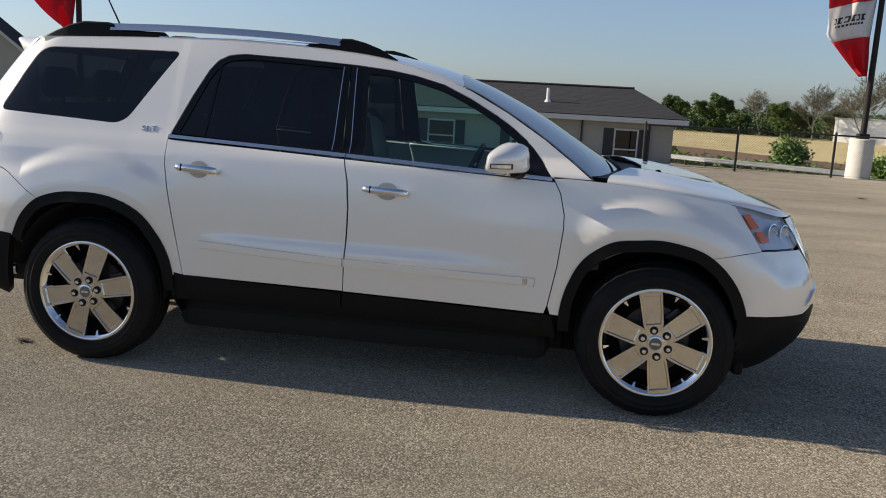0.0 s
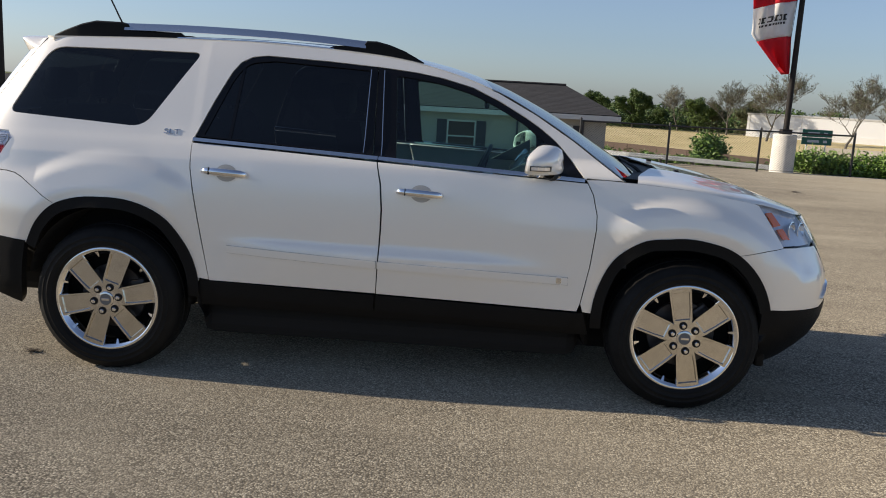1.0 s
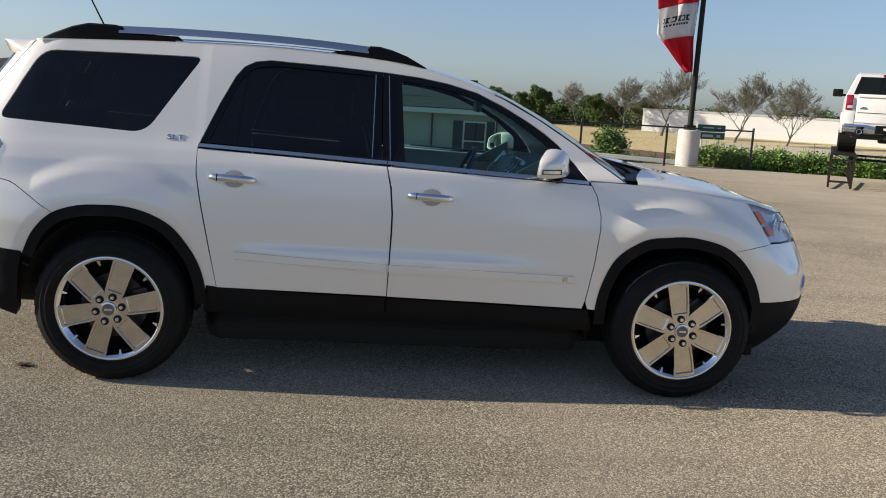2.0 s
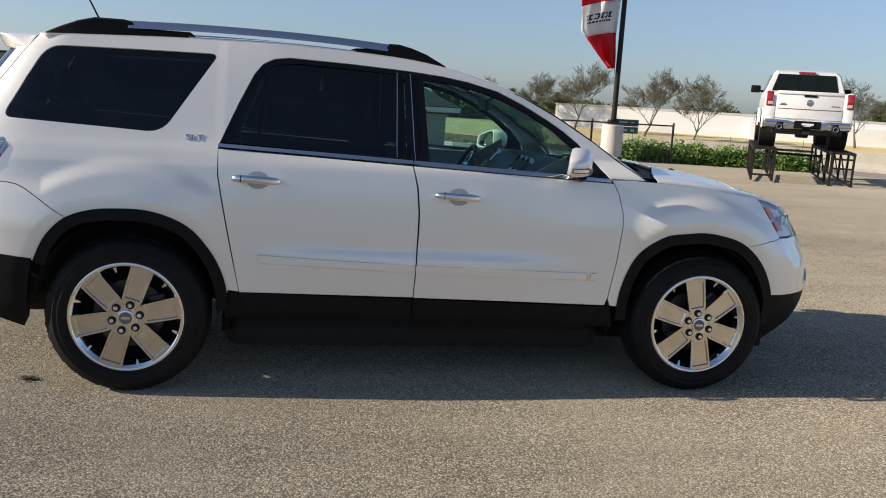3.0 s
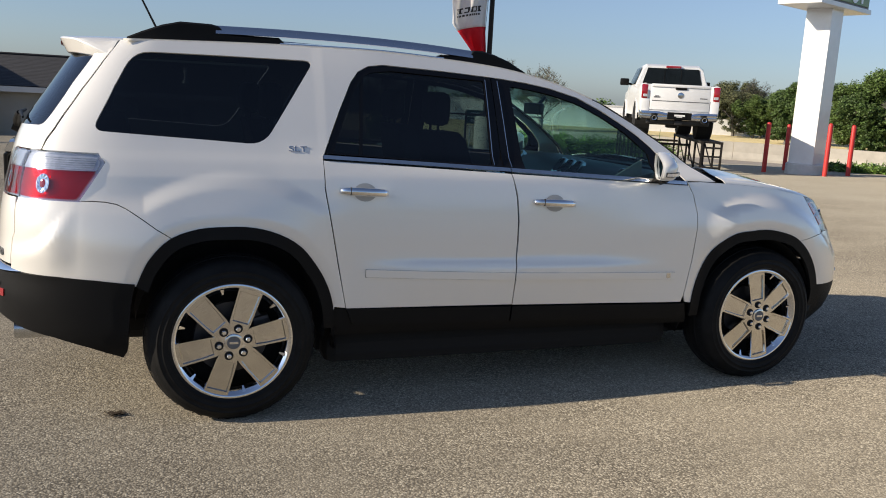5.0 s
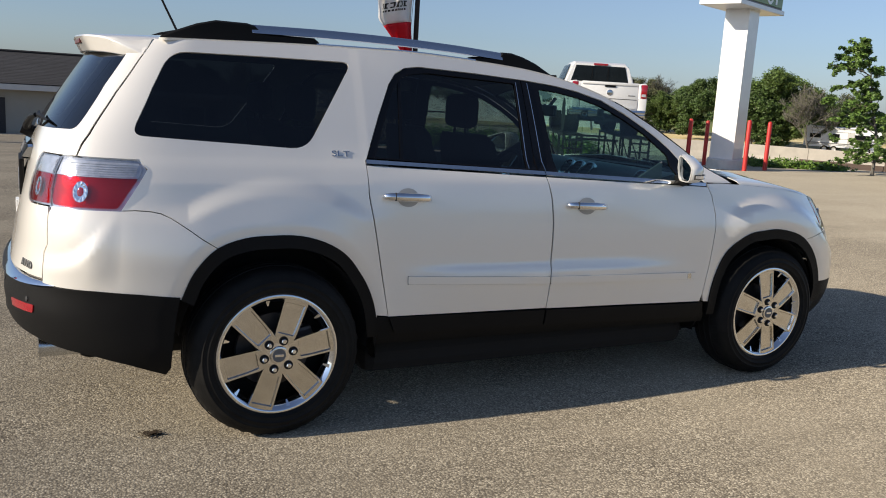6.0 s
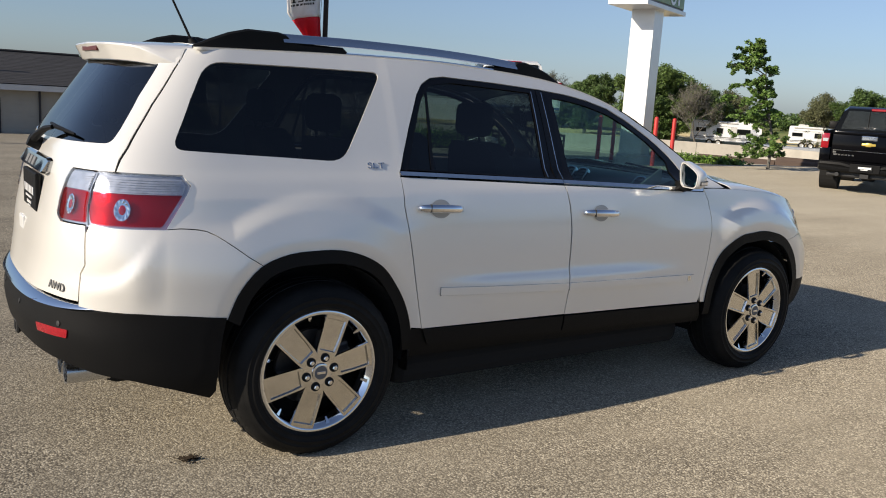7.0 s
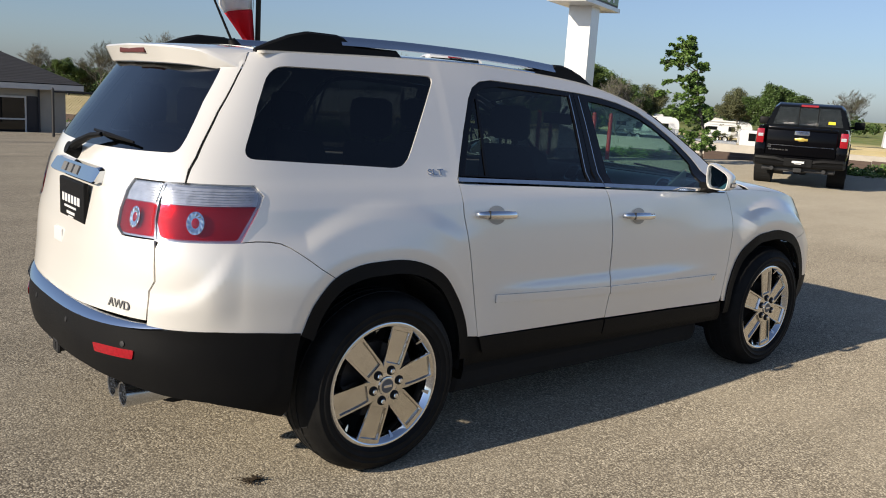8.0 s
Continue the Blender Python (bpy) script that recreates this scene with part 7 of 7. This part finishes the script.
# young wind-blown tree at the edge of the lot
def build_young_tree():
    rng = random.Random(15)
    t = thing("tree", "young wind-blown leafy tree at the lot's edge", "tree")
    wood, crown = bmesh.new(), bmesh.new()
    H = 3.6
    wind = Vector((-0.22, 0.72, 0.0))
    stem = [Vector((0.05 * math.sin(k * 0.9), 0.04 * math.cos(k * 1.3), H * k / 9)) + wind * (k / 9) ** 1.6 for k in range(10)]
    tube(wood, stem, [0.05 - 0.0048 * k for k in range(10)], 7)
    for i in range(58):
        h = 0.08 + 0.92 * (i + rng.random()) / 58
        reach = ip(h, [(0.0, 0.6), (0.12, 1.05), (0.26, 1.05), (0.36, 0.75), (0.5, 0.8), (0.62, 0.72), (0.74, 0.85), (0.86, 0.7), (1.0, 0.35)]) * rng.uniform(0.45, 1.2)
        k = min(8, int(h * 9))
        base = stem[k].lerp(stem[k + 1], h * 9 - k)
        a = i * 2.4 + rng.uniform(-0.5, 0.5)
        d = Vector((math.cos(a), math.sin(a), rng.uniform(0.35, 0.9) if h > 0.3 else 0.25)).normalized()
        # boughs start upwards and are blown over to one side
        bough = [base + d * reach * u + wind * 0.75 * reach * u * u + Vector((0, 0, -0.22 * reach * u * u)) for u in (0, 0.35, 0.7, 1.0)]
        tube(wood, bough, [0.016, 0.011, 0.007, 0.003], 4)
        for j in range(rng.randint(3, 5)):
            u = rng.uniform(0.45, 1.0)
            q = base + d * reach * u + wind * 0.75 * reach * u * u + Vector((0, 0, -0.22 * reach * u * u))
            tip = q + Vector((rng.gauss(0, 0.10), rng.gauss(0.10, 0.10), rng.gauss(-0.02, 0.07)))
            tube(wood, [q, tip], [0.004, 0.002], 3)
            # a drooping spray of leaves
            for e in range(3):
                leaf_faces(crown, q.lerp(tip, e / 2) + Vector((0, 0, -0.02 * e)), rng.randint(14, 34), rng.uniform(0.07, 0.14), 0.052, rng)
    part("trunk", wood, M_BARK, t)
    part("crown", crown, M_LEAF, t)
    return t
young = build_young_tree()
young.matrix_world = pose(20.85, 11.57, ground_z(20.85, 11.57), 0, 0, 40)

# wood line along the horizon
def wood_line():
    rng = random.Random(4)
    bm = bmesh.new()
    for i in range(420):
        a = radians(rng.uniform(-12, 100))
        r = rng.uniform(165, 230)
        x, y = 3 + r * math.cos(a), r * math.sin(a)
        h = rng.uniform(3.0, 6.0)
        leaf_faces(bm, (x, y, ground_z(x, y) + h * 0.42), 330, h * 0.60, 0.34, rng)
    # dense dark understorey under the trees beyond the field
    for i in range(260):
        a = radians(rng.uniform(72, 92))
        r = rng.uniform(116, 130)
        x, y = 3 + r * math.cos(a), r * math.sin(a)
        h = rng.uniform(1.6, 3.4)
        leaf_faces(bm, (x, y, ground_z(x, y) + h * 0.4), 150, h * 0.9, 0.17, rng)
    return bm
tagged(part("woods", wood_line(), M_LEAFDARK), "far line of green woods and bushes", "woods", kind="stuff")

# hedge and scrub behind the fence and the ramps
def scrub(name, line, width, height, count, size, m, seed, label):
    rng = random.Random(seed)
    bm = bmesh.new()
    for i in range(count):
        t = rng.random() * (len(line) - 1)
        k = int(t)
        a, b = Vector(line[k]), Vector(line[min(k + 1, len(line) - 1)])
        p = a.lerp(b, t - k) + Vector((rng.gauss(0, width), rng.gauss(0, width)))
        h = height * (0.7 + 0.3 * math.sin(t * 9) + 0.25 * math.sin(t * 23 + 1)) * rng.uniform(0.3, 1.0)
        leaf_faces(bm, (p.x, p.y, ground_z(p.x, p.y) + h * 0.55), 14, height * 0.38, size, rng)
        if i % 6 == 0:
            tube(bm, [(p.x, p.y, ground_z(p.x, p.y) - 0.05), (p.x + rng.gauss(0, 0.1), p.y + rng.gauss(0, 0.1), ground_z(p.x, p.y) + h * 0.9)], 0.012, 3)
    return tagged(part(name, bm, m), label, "hedge", kind="stuff")

scrub("hedge", [(12.6, 24.3), (15.5, 23.9), (17.0, 23.2), (18.4, 22.3)], 0.35, 1.12, 3300, 0.06, M_HEDGE, 2, "bright green hedge behind the fence and ramps")
scrub("hedge", [(17.9, 59.5), (18.5, 59.3), (18.9, 59.1)], 0.2, 3.2, 420, 0.16, M_LEAF, 3, "leafy green bush beyond the guard rail")
scrub("hedge", [(7.0, 70.0), (12.0, 68.5), (16.5, 65.0), (20.5, 59.5), (23.5, 56.0)], 0.5, 1.0, 420, 0.13, M_LEAF, 6, "low scrub along the bank")
scrub("hedge", [(3.5, 66.0), (8.2, 62.0), (12.2, 58.6), (16.6, 56.0), (20.6, 53.0), (24.6, 49.8)], 0.5, 1.25, 800, 0.11, M_LEAF, 12, "rough green bushes behind the guard rail")
scrub("hedge", [(20.3, 15.9), (21.2, 14.7), (21.9, 13.6)], 0.25, 0.42, 420, 0.05, M_HEDGE, 7, "low green scrub at the lot's edge")
scrub("hedge", [(23.0, 9.0), (24.0, 7.0), (24.5, 4.5)], 0.3, 0.5, 260, 0.06, M_LEAF, 9, "low green scrub beyond the black pickup")

# guard rail along the road behind the fence
def build_guardrail():
    g = thing("guard_rail", "galvanised guard rail on timber posts beside the road", "guard rail")
    line = [Vector((x, y, ground_z(x, y) + 0.52)) for x, y in ((4.0, 64.0), (8.5, 60.0), (12.0, 56.6), (16.0, 54.2), (20.0, 51.2), (24.0, 48.0))]
    prof = [(-0.155, 0.0), (-0.12, -0.03), (-0.07, -0.07), (-0.03, -0.03), (0.0, 0.0), (0.03, -0.03), (0.07, -0.07), (0.12, -0.03), (0.155, 0.0)]
    bm = bmesh.new()
    rings = []
    for p in line:
        rings.append([(p.x - 0.75 * o, p.y + 0.66 * o, p.z + h) for h, o in prof])
    loft(bm, rings, close=False)
    bmesh.ops.solidify(bm, geom=bm.faces[:], thickness=0.006)
    part("rail", bm, M_GALV, g)
    for a, b in zip(line, line[1:]):
        n = max(1, round((b - a).length / 1.9))
        for i in range(n):
            p = a.lerp(b, i / n)
            bm = bmesh.new()
            box(bm, p.x + 0.05, p.x + 0.2, p.y + 0.05, p.y + 0.2, ground_z(p.x, p.y) - 0.3, p.z + 0.12, 0.01)
            part("post", bm, M_BROWNWALL, g)
    return g
build_guardrail()

# low wall of precast panels along the lot's edge and the highway barrier
def build_wall_line(name, line, low, high, thick, m, step, label):
    w = thing(name, label, "barrier", kind="structure")
    for a, b in zip(line, line[1:]):
        a, b = Vector(a), Vector(b)
        n = max(1, round((b - a).length / step))
        ang = math.degrees(math.atan2(b.y - a.y, b.x - a.x))
        for i in range(n):
            p = a.lerp(b, (i + 0.5) / n)
            bm = bmesh.new()
            L = (b - a).length / n - 0.03
            z0 = low(p.x, p.y)
            sec = [(-thick, z0 - 0.4), (thick, z0 - 0.4), (thick, z0 + 0.15), (thick * 0.5, z0 + 0.35 * (high - 0) + 0.1), (thick * 0.45, z0 + high), (-thick * 0.45, z0 + high), (-thick * 0.5, z0 + 0.35 * high + 0.1), (-thick, z0 + 0.15)]
            mm = pose(p.x, p.y, 0, 0, 0, ang)
            loft(bm, [[mm @ Vector((xx, y, z)) for y, z in sec] for xx in (-L / 2, L / 2)])
            part("panel", bm, m, w)
    return w

build_wall_line("highway_barrier", [(28.0, 66.0), (42.0, 57.5), (52.0, 48.5), (59.5, 38.0), (64.0, 24.0), (66.0, 6.0)], lambda x, y: -2.45, 1.45, 0.3, M_CONC, 6.0, "long tan concrete highway barrier")
build_wall_line("edge_wall", [(24.0, 16.9), (26.5, 12.0), (28.0, 6.5), (28.5, 1.0)], lambda x, y: ground_z(x, y), 0.30, 0.14, M_BROWNWALL, 3.0, "low brown retaining wall at the lot's edge")
build_wall_line("edge_wall", [(5.0, 70.0), (11.5, 68.5), (15.5, 64.0), (19.0, 58.5), (23.0, 53.5)], lambda x, y: -2.5, 0.85, 0.12, M_BROWNWALL, 3.0, "low brown retaining wall beside the road")

# warehouse
def build_warehouse():
    w = thing("warehouse", "long white metal-sided warehouse behind the trees", "warehouse")
    a, b = Vector((33.6, 102.3)), Vector((67.2, 82.9))
    ang = math.degrees(math.atan2(b.y - a.y, b.x - a.x))
    L = (b - a).length
    mm = pose(a.x, a.y, -2.6, 0, 0, ang)
    bm = bmesh.new()
    box(bm, 0, L, 0, 18, 0, 3.75, m=mm)
    wall = part("wall", bm, M_WAREHOUSE, w)
    x = 0.3
    while x < L:
        bm = bmesh.new()
        box(bm, x, x + 0.05, -0.03, 0.0, 1.5, 3.7, m=mm)
        part("joint", bm, M_FASCIA, wall)
        x += 6.0
    bm = bmesh.new()
    box(bm, -0.1, L + 0.1, -0.06, 18.1, 3.75, 3.95, m=mm)
    part("roof", bm, M_FASCIA, w)
    bm = bmesh.new()
    box(bm, 0, L * 0.62, -0.08, -0.002, 0, 1.85, m=mm)
    box(bm, L * 0.62, L + 5.0, -0.9, -0.1, 0, 3.0, m=mm)
    part("skirt", bm, M_WHITE, w, "white lower wall")
    for x in (8, 20):
        bm = bmesh.new()
        box(bm, x, x + 2.6, -0.13, -0.082, 0.55, 0.85, m=mm)
        part("print_bar", bm, M_REDPAINT, w)
build_warehouse()

# green road sign
def build_roadsign():
    s = thing("road_sign", "green road direction sign on two posts", "road sign", (22.95, 50.8, -2.4), 0)
    for dx, w, z0 in ((0, 1.9, 2.55), (0, 1.9, 2.05)):
        bm = bmesh.new()
        box(bm, -w / 2, w / 2, -0.02, 0.02, z0, z0 + 0.46, 0.01)
        p = part("panel", bm, M_SIGNGREEN, s)
        bars("print_bar", (-0.6, -0.021, z0 + 0.14), (1, 0, 0), (0, 0, 1), [(0, 0.75, 0, 0.16), (1.0, 1.25, 0, 0.16)], M_FASCIA, p)
    for x in (-0.6, 0.6):
        bm = bmesh.new()
        rod(bm, (x, 0.05, -0.3), (x, 0.05, 2.6), 0.05, n=8)
        part("post", bm, M_GALV, s)
build_roadsign()


# distant vehicles
def build_van(at, rz, L, H, paint, label, name="motorhome", base=0.55):
    v = thing(name, label, "vehicle", at, rz)
    bm = bmesh.new()
    sec = rounded([(-L / 2, base, 0.12), (L / 2 - 0.25, base, 0.1), (L / 2, base + 0.55, 0.2), (L / 2 - 0.12, H - 0.35, 0.3), (L / 2 - 0.6, H, 0.25), (-L / 2 + 0.1, H, 0.15)], 4)
    prism(bm, sec, -1.15, 1.15, 0.03)
    body = part("body", bm, paint, v)
    n = max(2, int(L / 2.1))
    for k in range(n):
        x0 = -L * 0.42 + k * L * 0.86 / n
        wide = (0.95, 0.6, 1.25, 0.5)[k % 4]
        low, high = (H * 0.52, H * 0.72) if k % 3 else (H * 0.56, H * 0.70)
        bm = bmesh.new()
        prism(bm, rounded([(x0, low, 0.06), (x0 + wide, low, 0.06), (x0 + wide, high, 0.06), (x0, high, 0.06)], 3), -1.185, -1.15)
        frame_ob = part("window", bm, M_PANEBLUE, body, "dark side window")
        bm = bmesh.new()
        for a, b, c, d in ((x0 - 0.03, x0 + wide + 0.03, low - 0.03, low), (x0 - 0.03, x0 + wide + 0.03, high, high + 0.03), (x0 - 0.03, x0, low, high), (x0 + wide, x0 + wide + 0.03, low, high)):
            box(bm, a, b, -1.19, -1.152, c, d)
        part("window_frame", bm, M_TRIMGREY, frame_ob)
    bm = bmesh.new()
    box(bm, L * 0.06, L * 0.06 + 0.62, -1.175, -1.15, base + 0.05, H * 0.80, 0.02)
    part("door", bm, M_FASCIA, body, "pale entry door")
    for z0, z1, a, b in ((0.30, 0.315, -0.46, 0.30), (0.345, 0.375, -0.46, 0.42), (0.79, 0.80, -0.4, 0.1)):
        bm = bmesh.new()
        box(bm, L * a, L * b, -1.18, -1.15, H * z0, H * z1)
        part("stripe", bm, M_TRIMGREY, body, "grey stripe")
    bm = bmesh.new()
    box(bm, -L * 0.40, L * 0.15, -1.27, -1.15, H - 0.2, H - 0.09, 0.03)
    part("awning", bm, M_FASCIA, body, "rolled awning")
    for x in (-L * 0.22, L * 0.18):
        bm = bmesh.new()
        loft(bm, [[(x - 0.5 + d, -0.4 + d, z), (x + 0.5 - d, -0.4 + d, z), (x + 0.5 - d, 0.4 - d, z), (x - 0.5 + d, 0.4 - d, z)] for z, d in ((H - 0.02, 0.0), (H + 0.16, 0.03), (H + 0.24, 0.16))])
        part("roof_unit", bm, M_FASCIA, v, "roof air unit")
    for x in (-L * 0.22, -L * 0.22 + 0.85, L * 0.32):
        wheel = new("wheel")
        wheel.parent = v
        bm = bmesh.new()
        lathe(bm, [(0.2, 0.1), (0.3, 0.1), (0.36, 0.08), (0.36, -0.12), (0, -0.12)], 20, Matrix.Translation((x, -1.06, 0.36)) @ Matrix.Rotation(radians(90), 4, "X"))
        part("tyre", bm, M_RUBBER, wheel)
        bm = bmesh.new()
        lathe(bm, [(0.2, 0.09), (0.14, 0.06), (0.0, 0.06)], 16, Matrix.Translation((x, -1.06, 0.36)) @ Matrix.Rotation(radians(90), 4, "X"))
        part("rim", bm, M_GALV, wheel)
    return v

for x, y, L, turn, H in ((72.0, 53.1, 7.0, -52, 2.55), (80.0, 48.3, 5.0, -55, 2.3), (90.0, 32.2, 7.5, -62, 2.2)):
    build_van((x, y, ground_z(x, y) - 0.02), turn, L, H, M_WAREHOUSE, "white motorhome with dark windows parked beyond the road")


def build_lorry(at, rz):
    c = thing("lorry", "white flat-bed lorry on the road", "lorry", at, rz)
    bm = bmesh.new()
    prism(bm, [(0.0, 0.6), (2.1, 0.6), (2.15, 1.5), (1.75, 2.45), (0.1, 2.5), (0.0, 2.3)], -1.05, 1.05, 0.05)
    cab = part("cab", bm, M_WHITE, c)
    bm = bmesh.new()
    prism(bm, [(0.75, 1.5), (1.75, 1.5), (1.5, 2.2), (0.75, 2.2)], -1.075, -1.05)
    part("side_window", bm, M_PANEBLUE, cab)
    bm = bmesh.new()
    box(bm, -6.2, -0.25, -1.2, 1.2, 0.95, 1.3, 0.04)
    part("flat_bed", bm, M_GALV, c)
    bm = bmesh.new()
    box(bm, -6.0, 2.0, -0.5, 0.5, 0.55, 0.9)
    part("chassis", bm, M_STEELBLACK, c)
    for x in (-4.9, 1.1):
        for s in (-1, 1):
            bm = bmesh.new()
            lathe(bm, [(0, 0.05), (0.28, 0.07), (0.46, 0.05), (0.48, -0.2), (0, -0.2)], 22, Matrix.Translation((x, s * 0.95, 0.48)) @ Matrix.Rotation(radians(90 if s < 0 else -90), 4, "X"))
            part("wheel", bm, M_RUBBER, c)
    return c

build_lorry((70.5, 41.0, -2.45), -52)

# stains and cracks on the asphalt
def stain(x, y, r, seed):
    rng = random.Random(seed)
    bm = bmesh.new()
    for i in range(130):
        d = abs(rng.gauss(0, r * 0.55))
        a = rng.uniform(0, 6.28)
        s = rng.uniform(0.06, 0.17) * r * (1.1 - min(1, d / r / 1.5) * 0.7)
        cx, cy = x + d * math.cos(a) * 1.25, y + d * math.sin(a) * 0.8
        n = 7
        bm.faces.new([bm.verts.new((cx + s * math.cos(6.283 * k / n) * rng.uniform(0.6, 1.2), cy + s * math.sin(6.283 * k / n) * rng.uniform(0.6, 1.2), 0.0035 + 0.0001 * i)) for k in range(n)])
    tagged(part("oil_stain", bm, M_STAIN), "dark oily stain on the asphalt", "stain", kind="stuff")
stain(-0.517, -0.764, 0.06, 1)
stain(8.15, 12.08, 0.14, 5)

def crack(pts, seed, w=0.006):
    rng = random.Random(seed)
    bm = bmesh.new()
    line = []
    for a, b in zip(pts, pts[1:]):
        a, b = Vector(a), Vector(b)
        n = int((b - a).length / 0.12)
        for i in range(n):
            p = a.lerp(b, i / n)
            line.append((p.x + rng.gauss(0, 0.018), p.y + rng.gauss(0, 0.018)))
    for p, q in zip(line, line[1:]):
        d = Vector((q[0] - p[0], q[1] - p[1])).normalized()
        nx, ny = -d.y * w / 2, d.x * w / 2
        bm.faces.new([bm.verts.new(v) for v in ((p[0] - nx, p[1] - ny, 0.0035), (q[0] - nx, q[1] - ny, 0.0035), (q[0] + nx, q[1] + ny, 0.0035), (p[0] + nx, p[1] + ny, 0.0035))])
    tagged(part("crack", bm, M_STAIN), "fine dark crack in the asphalt", "crack", kind="stuff")
crack([(3.75, -0.35), (4.3, -0.72), (5.2, -1.35), (6.4, -2.2)], 3)
